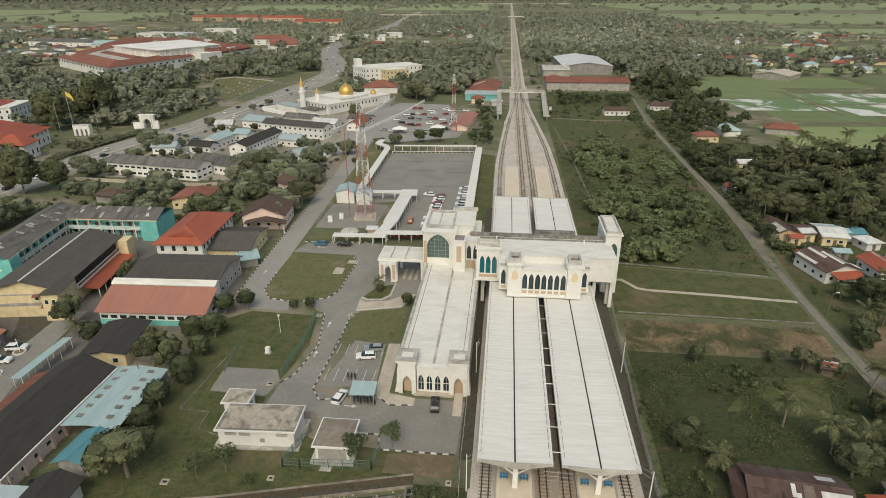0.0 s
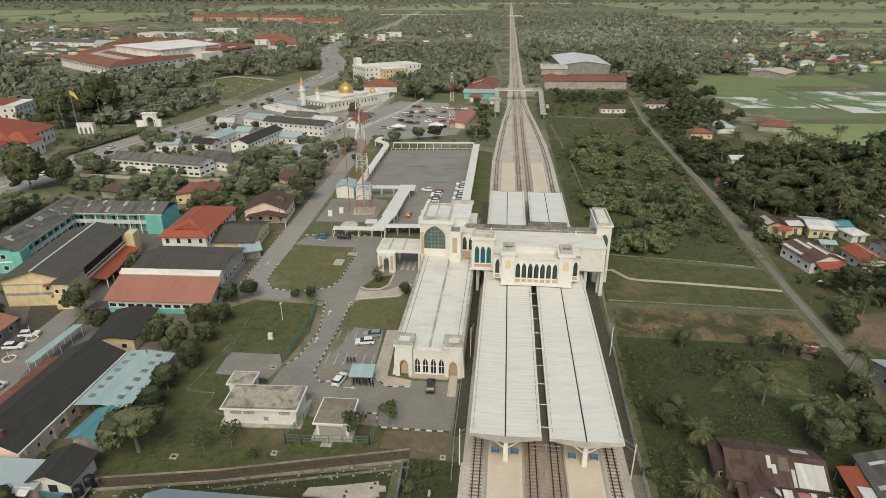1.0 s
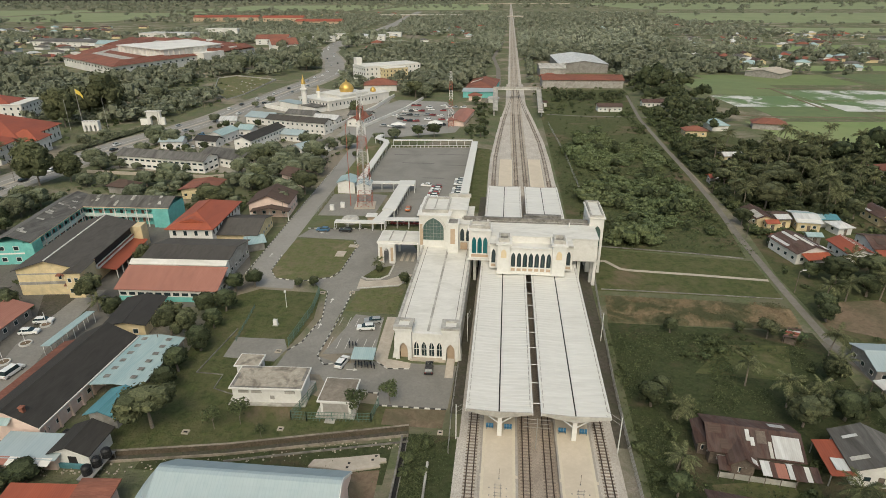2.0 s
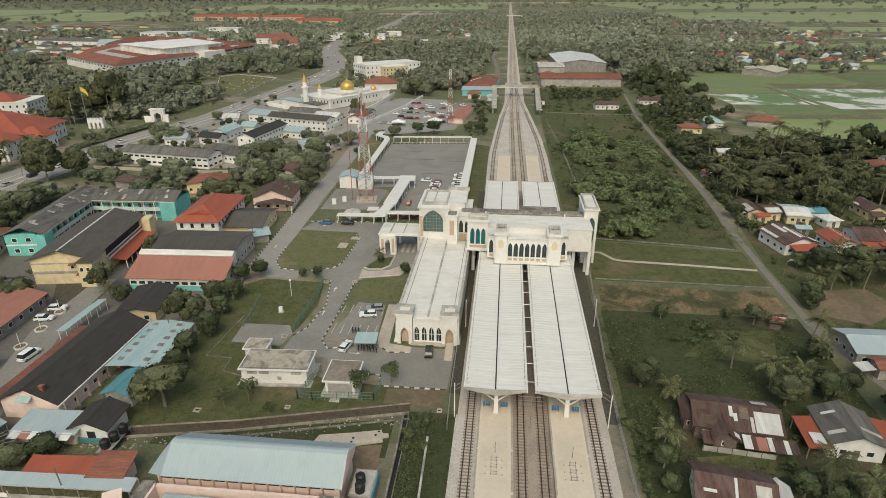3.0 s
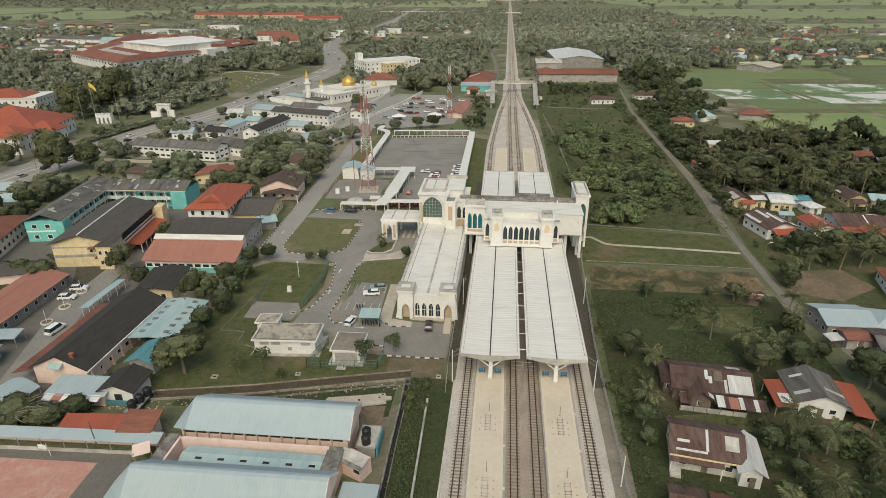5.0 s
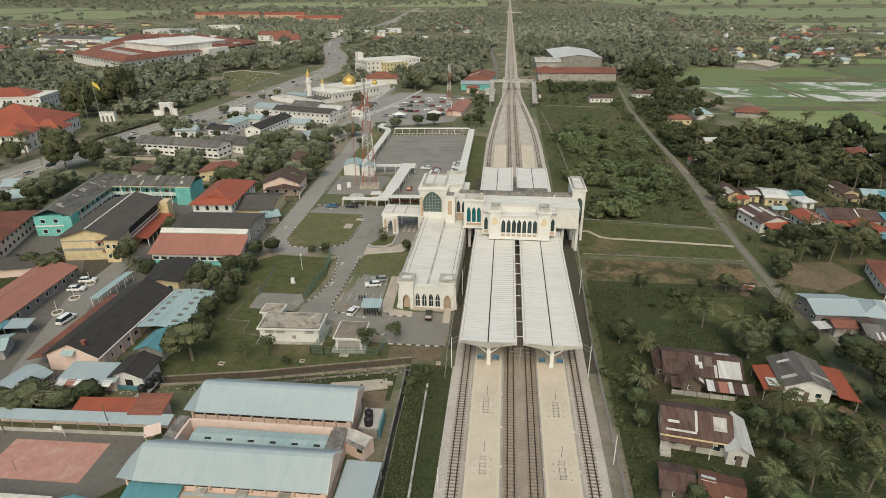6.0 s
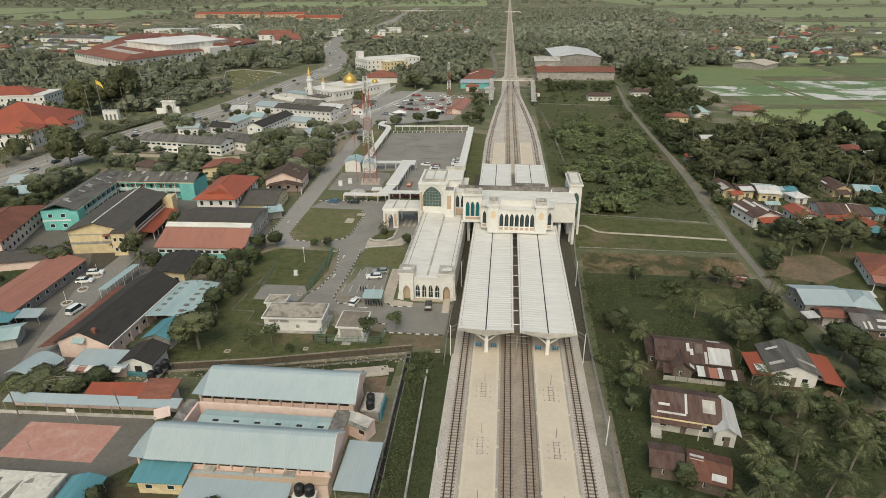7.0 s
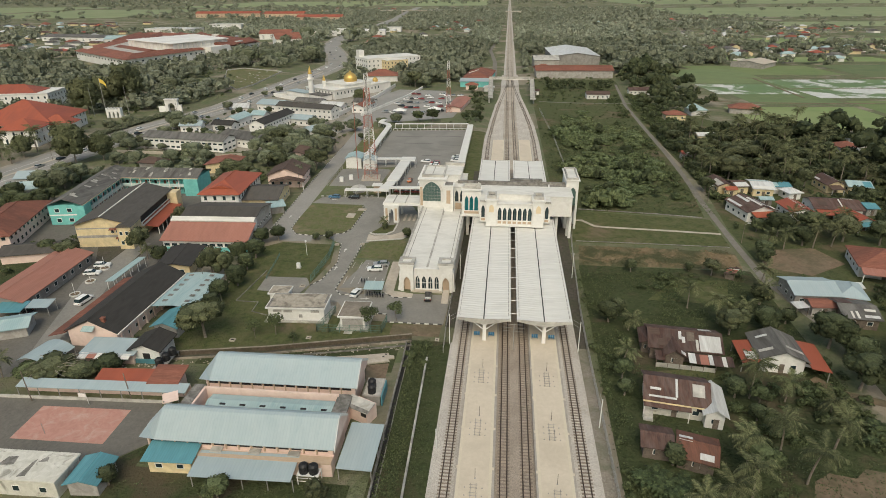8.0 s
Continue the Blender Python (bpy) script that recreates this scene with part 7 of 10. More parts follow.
village_house((73.4, 77.2), 10.8, 13.2, 13, 3.3, 5.2, RUST, WHITE, "house under a dark brown roof with white sheets", "y", ((0.5, 5.0, 1.3, 12.4, ZINC), (3.6, 6.0, 4.4, 12.6, ZINC), (4.8, 1.0, 5.4, 9.0, HALLROOF), (6.6, 2.0, 7.4, 8.0, ZINC), (8.6, 0.6, 10.4, 3.4, HALLROOF), (2.0, 2.2, 3.0, 5.0, BROWNROOF)), (1.6, 9.6, 2.6, REDROOF))
village_house((72.4, 90.4), 4.0, 3.6, 10, 2.4, 3.2, REDROOF, GREYWALL, "small orange-roofed shed beside the lane", "x")
village_house((87.6, 79.4), 7.8, 10.6, 5, 3.0, 4.5, REDROOF, WHITE, "white house under an orange-red gable roof", "y", ((3.6, 0.2, 4.2, 10.4, HALLROOF), (4.8, 0.3, 5.2, 10.0, TILE)))
village_house((96.4, 83.8), 15.2, 12.2, -4, 3.0, 4.6, RUST, WHITE, "long white house under a dark brown roof", "x", ((8.6, 0.2, 9.0, 6.0, HALLROOF), (10.6, 7.0, 13.6, 8.6, HALLROOF), (2.0, 2.0, 4.5, 5.0, BROWNROOF)), (0.6, 8.4, 3.4, REDROOF))
village_house((102.8, 72.0), 7.4, 10.6, 10, 2.9, 4.4, REDROOF, SKYROOF, "pale blue house under an orange-red roof", "y", (), (0.4, 7.0, 1.6, TEALROOF))
village_house((95.6, 100.4), 5.8, 6.4, 14, 2.6, 3.8, ZINC, WHITE, "small white house under a pale grey roof", "y", roof="hip")
village_house((93.0, 107.4), 6.8, 6.6, 3, 2.7, 3.4, TEALROOF, WHITE, "small house under a teal sheet roof", "x", ((0.4, 0.3, 2.2, 3.0, SKYROOF),))
village_house((112.4, 110.0), 7.2, 11.0, 4, 2.9, 4.5, RUST, CREAM, "cream house under a brown roof with white sheets", "y", ((0.3, 6.0, 0.9, 10.6, ZINC), (3.8, 1.0, 4.6, 10.0, ZINC)), (0.6, 5.0, 3.0, BROWNROOF))
village_house((119.4, 109.6), 8.4, 8.6, -8, 2.7, 3.9, SKYROOF, CREAM, "yellow house under pale teal sheets", "x", ((5.4, 0.3, 8.0, 3.6, TEALROOF),))
village_house((113.8, 86.4), 4.4, 6.8, 4, 2.5, 3.3, TEALROOF, GREYWALL, "small house under a blue sheet roof", "x")
village_house((145, 168), 11, 9, 12, 2.9, 4.6, TILE, WHITE, "white house under a red roof among the palms", "x", (), (1, 8, 2.4, ZINC), "hip")
village_house((158, 178), 10, 8, 20, 2.8, 4.0, ZINC, WHITE, "white house under zinc among the palms", "x")
village_house((85.5, 236), 12, 9, 2, 3.2, 5.0, TILE, CREAM, "low house under an orange-red roof beside the lane", "x", roof="hip")
village_house((73, 152), 5, 5, 5, 2.5, 3.4, REDROOF, GREYWALL, "small red-roofed hut beside the lane", "x")
village_house((89, 186), 9, 7, 5, 2.7, 3.8, ZINC, CREAM, "small house under grey zinc", "x")
village_house((50, 303), 16, 9, 3, 3.0, 4.6, BROWNROOF, WHITE, "low white house under a brown roof at the field edge", "x")
village_house((81, 322), 26, 8, 2, 3.0, 4.6, RUST, WHITE, "long low house under a brown roof", "x")
village_house((14, 318), 6, 6, 3, 2.6, 3.4, RUST, WHITE, "small white hut beside the footbridge", "x")
b = building("barn", (203, 490), 30, 34, -40, 4.0, 6.5, PAVE, GREYWALL, "long barn under a pale tan roof", "barn", "gable", "y", rows=(), near=False)
shack = thing("shack", 53.5, 36.2, 0, -35, "collapsed shack of rusty and painted sheets in the weeds", "shack")
for k, m in enumerate((RUST, PINKROOF, REDROOF, ZINC, RUST)):
    part("roof_sheet", Shape().sweep([(0.1 * (k % 2), 1.5 + 0.1 * (k % 3)), (2.6, 2.1 - 0.12 * (k % 2)), (2.6, 2.16 - 0.12 * (k % 2)), (0.1 * (k % 2), 1.56 + 0.1 * (k % 3))], 1, k * 0.95, k * 0.95 + 0.9), m, shack)
part("wall", Shape().box(0.4, 0.4, 0, 2.3, 0.5, 1.4).box(0.4, 4.2, 0, 2.3, 4.3, 1.4).box(0.4, 0.5, 0, 0.5, 4.2, 1.2), TIMBER, shack)
for x, y in ((0.2, 0.2), (2.5, 0.2), (0.2, 4.5), (2.5, 4.5)):
    part("post", Shape().box(x - 0.05, y - 0.05, 0, x + 0.05, y + 0.05, 1.6), TIMBER, shack)

# fields
FIELD_ROWS = ((131, 215, 84, 70, PADDY, 0.02), (150, 292, 62, 96, PADDY_DARK, 0.02), (135, 380, 70, 90, PADDY_DARK, 0.03), (140, 330, 60, 48, WATER, 0.03), (200, 318, 100, 92, WATER, 0.03), (215, 216, 110, 98, PADDY, 0.02), (300, 322, 110, 96, PADDY_DARK, 0.03), (160, 430, 120, 70, PADDY, 0.02), (285, 425, 130, 90, PADDY_DARK, 0.02), (330, 230, 160, 90, PADDY, 0.02), (215, 530, 170, 50, PADDY, 0.02), (395, 530, 220, 90, PADDY, 0.02), (330, 740, 300, 110, PADDY, 0.02), (540, 760, 300, 190, PADDY_DARK, 0.02), (480, 1120, 500, 180, PADDY_PALE, 0.02), (430, 1500, 900, 760, PADDY_PALE, 0.02), (1400, 1300, 1500, 1200, PADDY_DARK, 0.02), (-1650, 1480, 560, 760, PADDY_PALE, 0.02), (-2600, 1700, 900, 900, PADDY_PALE, 0.02), (-1500, 2450, 900, 1200, PADDY_PALE, 0.02), (400, 2700, 2600, 1800, PADDY_PALE, 0.02), (-590, 2600, 490, 1500, PADDY_PALE, 0.02))
FIELDS = []
for x, y, w, d, m, z in FIELD_ROWS:
    c = w * 0.06
    solid("field", Shape().prism([(x + c, y), (x + w, y + c), (x + w - c, y + d), (x, y + d - c)], -0.05, z + 0.001 * (x % 7)), m, "flooded pale paddy field with young shoots" if m == WATER else "flat green rice field", "field", "structure")
    FIELDS.append((x, y, x + w, y + d))
solid("field_track", Shape().ribbon([(128, 302), (150, 296), (230, 298), (420, 300)], 2.6, -0.05, 0.12).ribbon([(195, 318), (196, 412)], 2.0, -0.05, 0.14).ribbon([(186, 412), (420, 424)], 2.0, -0.05, 0.14).ribbon([(190, 356), (420, 372)], 1.6, -0.05, 0.14), SOIL, "earth bunds between the paddies", "track", "structure")
solid("side_track", Shape().ribbon([(18, 292), (40, 288), (80, 288)], 2.0, -0.05, 0.05).ribbon([(-20, 330), (-14, 420), (-16, 520), (-24, 640), (-14, 900)], 4.0, -0.05, 0.05), LANE, "dusty service track beside the railway", "track", "structure")
keep_clear_line([(-20, 330), (-14, 420), (-16, 520), (-24, 640)], 5)

# ---- footbridge over the tracks ----
fb = thing("footbridge", 0, 0, 0, 0, "grey concrete footbridge with long side ramps", "footbridge")
part("deck", Shape().box(-16.5, 348.4, 6.2, 15.5, 351.6, 6.6), HALLROOF, fb)
for y in (348.4, 351.4):
    part("parapet", Shape().box(-16.5, y, 6.6, 15.5, y + 0.2, 7.9), CONC, fb)
for sx, x in ((-1, -13.6), (1, 13.6)):
    x1 = x + sx * 3.0
    part("ramp", Shape().add([(x, 351.6, 6.2), (x1, 351.6, 6.2), (x1 - sx * 1.5, 283, 3.4), (x - sx * 1.5, 283, 3.4), (x, 351.6, 6.6), (x1, 351.6, 6.6), (x1 - sx * 1.5, 283, 3.8), (x - sx * 1.5, 283, 3.8)], [(0, 1, 2, 3), (4, 5, 6, 7), (0, 1, 5, 4), (1, 2, 6, 5), (2, 3, 7, 6), (3, 0, 4, 7)]), CONC, fb)
    for dx in (0.0, sx * 3.0):
        part("parapet", Shape().add([(x + dx - 0.1, 351, 6.6), (x + dx + 0.1, 351, 6.6), (x + dx - sx * 1.5 + 0.1, 283, 3.8), (x + dx - sx * 1.5 - 0.1, 283, 3.8), (x + dx - 0.1, 351, 7.7), (x + dx + 0.1, 351, 7.7), (x + dx - sx * 1.5 + 0.1, 283, 4.9), (x + dx - sx * 1.5 - 0.1, 283, 4.9)], [(4, 5, 6, 7), (0, 1, 5, 4), (1, 2, 6, 5), (2, 3, 7, 6), (3, 0, 4, 7)]), CONC, fb)
    part("return_ramp", Shape().box(min(x, x - sx * 1.6), 279.5, 3.2, max(x, x + sx * 2.0), 283, 3.6), CONC, fb)
    for y in (285, 305, 325, 345):
        part("pillar", Shape().box(x + sx * 0.8 - 0.4, y, 0, x + sx * 0.8 + 0.4, y + 0.8, 3.4 + (y - 283) * 0.04), CONC, fb)
far = thing("road_bridge", 0, 0, 0, 0, "pale concrete station bridge far along the line", "bridge")
part("deck", Shape().box(-31, 1700, 6.2, 27, 1712, 7.6), PAVE, far)
part("parapet", Shape().box(-31, 1700, 7.6, 27, 1700.6, 9.0), HALLROOF, far)
for x in (-26, -9, 8, 22):
    part("pillar", Shape().box(x - 1, 1703, 0, x + 1, 1709, 6.2), CONC, far)
part("stair", Shape().sweep([(1712, 6.2), (1712, 7.6), (1640, 0.6), (1640, 0)], 0, -35, -31), PAVE, far)
part("stair", Shape().sweep([(1712, 6.2), (1712, 7.6), (1640, 0.6), (1640, 0)], 0, 27, 31), PAVE, far)
far = thing("rail_viaduct", 0, 0, 0, 0, "long thin pale road bridge on the skyline", "bridge")
part("deck", Shape().box(-240, 3560, 8, 330, 3575, 12), PAVE, far)
for k in range(9):
    part("pillar", Shape().box(-220 + k * 65, 3563, 0, -216 + k * 65, 3571, 8), PAVE, far)
far = thing("flyover", 0, 0, 0, 0, "pale concrete flyover on the skyline road", "bridge")
part("deck", Shape().box(-395, 1800, 6, -140, 1812, 8.2), PAVE, far)
part("parapet", Shape().box(-395, 1799, 8.2, -140, 1799.6, 9.2), HALLROOF, far)
for k in range(5):
    part("pillar", Shape().box(-385 + k * 55, 1803, 0, -381 + k * 55, 1809, 6), PAVE, far)
# warehouse and sheds north-east
b = building("warehouse", (20, 402), 64, 22, 2, 6.0, 9.0, TILE, GREYWALL, "long warehouse under a rust-red roof", "warehouse", "gable", "x", rows=(), near=False)
building("mill_shed", (40, 496), 46, 90, 2, 8.0, 11.0, ZINC, GREYWALL, "broad mill shed under a pale zinc roof", "warehouse", "gable", "y", rows=(), near=False)
building("old_mill", (21, 470), 24, 26, 3, 7.0, 10, CONC, GREYWALL, "old mill with stepped pale gables", "warehouse", "gable", "x", rows=(), near=False)
building("red_annex", (20, 436), 18, 14, 3, 4.0, 6.5, TILE, CREAM, "small red-roofed annex of the warehouse", "building", "hip", rows=(), near=False)
b = building("rail_hall", (-38, 364), 22, 50, -4, 5.0, 8.6, TILE, TEALWALL, "large hall under a rust-red hipped roof", "building", "hip", rows=(), near=False)
part("roof_strip", Shape().sweep([(2, 5.7), (10.4, 8.5), (10.4, 8.7), (2, 5.9)], 1, 22, 24), HALLROOF, b)
building("blue_shed", (-39, 350), 24, 13, 0, 4.2, 5.0, BLUEROOF, TEALWALL, "blue-fronted shop shed beside the railway", "shop", "mono", rows=(), near=False)
building("red_kiosk", (-34, 338), 10, 7, 0, 3.4, 5.0, TILE, PINKWALL, "small red-roofed kiosk beside the railway", "kiosk", "hip", rows=(), near=False)
building("white_kiosk", (-20, 330), 8, 7, 0, 3.0, 4.4, ZINC, WHITE_FAR, "small white kiosk beside the railway", "kiosk", "hip", rows=(), near=False)
b = building("market_stalls", (-40, 252), 10, 38, -6, 2.6, 3.6, PINKROOF, PINKWALL, "row of stalls under faded red roofs", "stall", "gable", "y", rows=(), near=False)
for x, y in ((-70, 240), (-50, 246)):
    tent = thing("tent", x, y, 0, 4, "white peaked market tent", "tent", "market tents")
    part("roof", Shape().add([(0, 0, 2.4), (8, 0, 2.4), (8, 5, 2.4), (0, 5, 2.4), (4, 2.5, 4.0)], [(0, 1, 4), (1, 2, 4), (2, 3, 4), (3, 0, 4)]), STEELW, tent)
    for px in (0.1, 7.9):
        for py in (0.1, 4.9):
            part("pole", Shape().box(px - 0.06, py - 0.06, 0, px + 0.06, py + 0.06, 2.4), STEELG, tent)


# ---- lattice masts ----
def lattice_mast(x, y, h, wb, wt, bands, label):
    m = thing("radio_mast", x, y, 0, 8, label, "radio mast", "radio masts")
    n = bands
    for k in range(n):
        z0, z1 = h * k / n, h * (k + 1) / n
        a, b = wb + (wt - wb) * k / n, wb + (wt - wb) * (k + 1) / n
        s = Shape()
        c0 = [(-a, -a), (a, -a), (a, a), (-a, a)]
        c1 = [(-b, -b), (b, -b), (b, b), (-b, b)]
        for i in range(4):
            j = (i + 1) % 4
            s.tube((*c0[i], z0), (*c1[i], z1), 0.10, 0.09, 4)
            s.tube((*c0[i], z0), (*c1[j], z1), 0.05, 0.05, 3)
            s.tube((*c0[j], z0), (*c1[i], z1), 0.05, 0.05, 3)
            s.tube((*c1[i], z1), (*c1[j], z1), 0.05, 0.05, 3)
        tagged(part("lattice_section", s, STEELR if (k // 2) % 2 == 0 else STEELW, m), kind="stuff")
    return m


m = lattice_mast(-55.5, 114.5, 40, 2.6, 0.7, 16, "red and white lattice radio mast")
for z, r in ((34, 20), (36.5, 140), (38, 260), (31, 80)):
    part("antenna", Shape().box(0.9 * math.cos(r) - 0.15, 0.9 * math.sin(r) - 0.15, z, 0.9 * math.cos(r) + 0.15, 0.9 * math.sin(r) + 0.15, z + 1.9), STEELW, m)
part("cable_ladder", Shape().box(-0.3, -0.2, 0, 0.3, -0.1, 38), STEELG, m)
part("base", Shape().box(-3.6, -3.6, 0, 3.6, 3.6, 0.5), PAVE, m)
lattice_mast(-37.6, 250, 30, 1.5, 0.5, 12, "red and white lattice mast beside the stalls")
slim = thing("steel_pole_mast", -60.6, 113.8, 0, 0, "tall slim steel pole beside the mast", "mast")
part("pole", Shape().tube((0, 0, 0), (0, 0, 30), 0.16, 0.1), STEELR, slim)
for A, w, d, h, roofm, label in (((-69.3, 127.0), 7.2, 9, 4.2, SKYROOF, "pale green equipment cabin"), ((-61.8, 126.0), 5.6, 7, 3.6, BLUEROOF, "pale blue equipment cabin")):
    building("cabin", A, w, d, 3, h, h + 1.1, roofm, WHITE, label, "cabin", "gable", "y", over=0.4, rows=(), sides="")
for k, (x, y) in enumerate(((-66, 109), (-63, 112))):
    cb = thing("cabinet", x, y, 0, 0, "small white equipment cabinet", "cabinet")
    part("body", Shape().box(-0.7, -0.5, 0.2, 0.7, 0.5, 2.0), STEELW, cb)
    part("plinth", Shape().box(-0.9, -0.7, 0, 0.9, 0.7, 0.2), CONC, cb)


# ---- fences ----
def fence(line, h, step, material, label, rails=2, infill=0.0):
    f = thing("fence", 0, 0, 0, 0, label, "fence", "fences")
    for (x0, y0), (x1, y1) in zip(line, line[1:]):
        L = math.hypot(x1 - x0, y1 - y0)
        n = max(1, int(L / step))
        for i in range(n + 1):
            x, y = x0 + (x1 - x0) * i / n, y0 + (y1 - y0) * i / n
            part("post", Shape().box(x - 0.06, y - 0.06, 0, x + 0.06, y + 0.06, h), material, f)
        for k in range(rails):
            z = h * (k + 1) / rails - 0.08
            part("rail", Shape().ribbon([(x0, y0), (x1, y1)], 0.05, z, z + 0.07), material, f)
        if infill:
            s = Shape()
            q = int(L / infill)
            for i in range(q):
                x, y = x0 + (x1 - x0) * i / q, y0 + (y1 - y0) * i / q
                s.box(x - 0.015, y - 0.015, 0.1, x + 0.015, y + 0.015, h - 0.1)
            tagged(part("mesh_infill", s, material, f), kind="stuff")


fence([(14.9, -60), (14.9, 0), (15.2, 17), (16.2, 40), (17.2, 60)], 1.7, 3.0, STEELG, "grey wire fence beside the railway", 3, 0.4)
fence([(20, 84), (22, 120), (20.6, 190), (17, 260)], 1.8, 4.0, STEELG, "grey wire fence along the thicket", 2)
fence([(-51.6, 24.4), (-50.9, 38.6), (-52.0, 48)], 2.2, 2.4, FENCEG, "green mesh fence along the lawn", 3, 0.25)
fence([(-63.6, 25.0), (-65.4, 39.5)], 1.0, 2.4, FENCEG, "low green fence across the lawn", 2, 0.3)
fence([(-40.2, 1.4), (-28.8, 2.2), (-28.4, 6.6)], 2.0, 2.2, FENCEG, "green mesh fence round the pump house", 3, 0.25)
fence([(-41, 9.8), (-43.0, 1.4), (-40.2, 1.4)], 2.0, 2.2, FENCEG, "green mesh fence round the pump house", 3, 0.25)
fence([(-70, 103.2), (-70.2, 126)], 2.0, 3, STEELG, "wire fence round the mast compound", 2, 0.5)
fence([(-14.6, -4), (-14.9, 5), (-14.9, 20)], 1.5, 3.0, STEELG, "grey wire fence beside the yard", 2)
solid("pipe", Shape().tube((-17.6, -7, 0.7), (-16.3, -60, 0.7), 0.2, 0.2, 8).tube((-17.6, -7, 0), (-17.6, -7, 0.7), 0.2, 0.2, 8), CONC, "pale concrete pipe run along the drain bank", "pipe")
solid("garden_wall", Shape().ribbon([(-66.6, 13.2), (-65.4, 30.0)], 0.16, 0, 0.25).ribbon([(-66.6, 13.2), (-61.0, 13.0), (-60.8, 8.6), (-55.6, 6.9)], 0.16, 0, 0.22), DARKCONC, "low pale garden edging on the lawn", "edging")
cab = thing("junction_box", -57.5, 32.4, 0, 0, "small white junction box on the lawn", "junction box")
part("body", Shape().box(-0.45, -0.35, 0.25, 0.45, 0.35, 1.5), STEELW, cab)
part("plinth", Shape().box(-0.6, -0.5, 0, 0.6, 0.5, 0.25), CONC, cab)
sp = thing("garden_lamp", -57.8, 40.5, 0, 0, "white garden lamp pole", "lamp post")
part("pole", Shape().tube((0, 0, 0), (0, 0, 4.2), 0.07), STEELW, sp)
part("lamp_head", Shape().box(-0.2, -0.2, 4.2, 0.2, 0.2, 4.6), STEELW, sp)
sign = thing("ground_sign", -53.2, 72.5, 0, 0, "flat pale sign slab on the oval lawn", "sign")
part("slab", Shape().box(-1.3, -1.8, 0, 1.3, 1.8, 0.25), PAVE, sign)
sign2 = thing("ground_slab", -50.6, 78.5, 0, 0, "pale worn slab at the lawn edge", "slab")
part("slab", Shape().box(-1.6, -1.0, 0, 1.2, 1.0, 0.2), PAVE, sign2)
for x, y, w, d in ((-44.0, 49.4, 1.3, 1.0), (-51.4, 48.6, 1.3, 1.0), (-16.4, 0.6, 0.9, 0.9), (-32, 9.8, 1.0, 0.8), (-42.6, 10.2, 1.2, 1.0), (-53, 22.0, 1.3, 1.0), (-60, -3.6, 1.2, 1.0), (-44, -1.2, 1.0, 0.9)):
    mh = thing("drain_sump", x, y, 0, 0, "square concrete drain sump", "drain", "drain sumps")
    part("rim", Shape().box(-w / 2, -d / 2, 0, w / 2, -d / 2 + 0.2, 0.3).box(-w / 2, d / 2 - 0.2, 0, w / 2, d / 2, 0.3).box(-w / 2, -d / 2 + 0.2, 0, -w / 2 + 0.2, d / 2 - 0.2, 0.3).box(w / 2 - 0.2, -d / 2 + 0.2, 0, w / 2, d / 2 - 0.2, 0.3), PAVE, mh)
    part("grate", Shape().box(-w / 2 + 0.2, -d / 2 + 0.2, 0, w / 2 - 0.2, d / 2 - 0.2, 0.12), SHADEDARK, mh)


def street_pole(x, y, h, label, arm=0.0):
    p = thing("street_pole", x, y, 0, 0, label, "pole", "street poles")
    part("pole", Shape().tube((0, 0, 0), (0, 0, h), 0.10, 0.06), TIMBER, p)
    if arm:
        part("arm", Shape().tube((0, 0, h - 0.2), (arm, 0, h + 0.3), 0.05), STEELG, p)
        part("lamp_head", Shape().box(arm - 0.4, -0.12, h + 0.22, arm + 0.4, 0.12, h + 0.36), STEELW, p)
    else:
        part("crossarm", Shape().box(-0.8, -0.05, h - 0.6, 0.8, 0.05, h - 0.48), TIMBER, p)


for x, y in ((-77.6, 66), (-78.4, 96), (-79.6, 128), (-82.5, 160), (-84, 205)):
    street_pole(x, y, 8, "grey street pole beside the approach road")
for x, y in ((66.4, 60.5), (67.2, 96), (70.5, 140), (72.5, 190)):
    street_pole(x, y, 6.0, "grey lamp pole leaning beside the lane", 1.0)
for k in range(6):
    street_pole(-203 + k * 1, 130 + k * 52, 9, "tall grey highway lamp pole", 2.2)

# ---- town ----
# long dark-roofed school blocks behind the road
building("long_block", (-174.9, 153.9), 44.2, 11.6, -8.7, 5.2, 7.2, ASBESTOS, WHITE_FAR, "long white two-storey block under a grey roof", "building", "gable", "x", rows=((0.8, 1.0), (3.3, 0.9)), ww=2.2, near=False, gap=2.7)
building("low_block", (-142.0, 163.4), 24.4, 14, -22, 4.0, 6.2, ASBESTOS, WHITE_FAR, "white block under a grey roof", "building", "gable", "x", rows=((1.4, 1.0),), near=False)
# palace-like red-roofed block and white annex at the western edge
b = building("town_hall", (-270, 158), 42, 40, 12, 7.5, 17, REDROOF, WHITE_FAR, "large white hall under a bright red hipped roof", "building", "hip", over=1.2, rows=((1.5, 2.4), (5.4, 2.2)), near=False, gap=4.0)
building("hall_wing", (-238, 166), 16, 14, 12, 7, 11, REDROOF, WHITE_FAR, "white wing under a bright red hipped roof", "building", "hip", over=1.0, rows=((1.5, 2.4),), near=False, gap=3.5)
building("white_palace", (-338, 222), 56, 26, 14, 11, 11, HALLROOF, WHITE_FAR, "long white palace-like block with rows of windows", "building", "flat", over=0.4, rows=((1.6, 1.8), (4.8, 1.8), (8, 1.6)), near=False, gap=3.6)
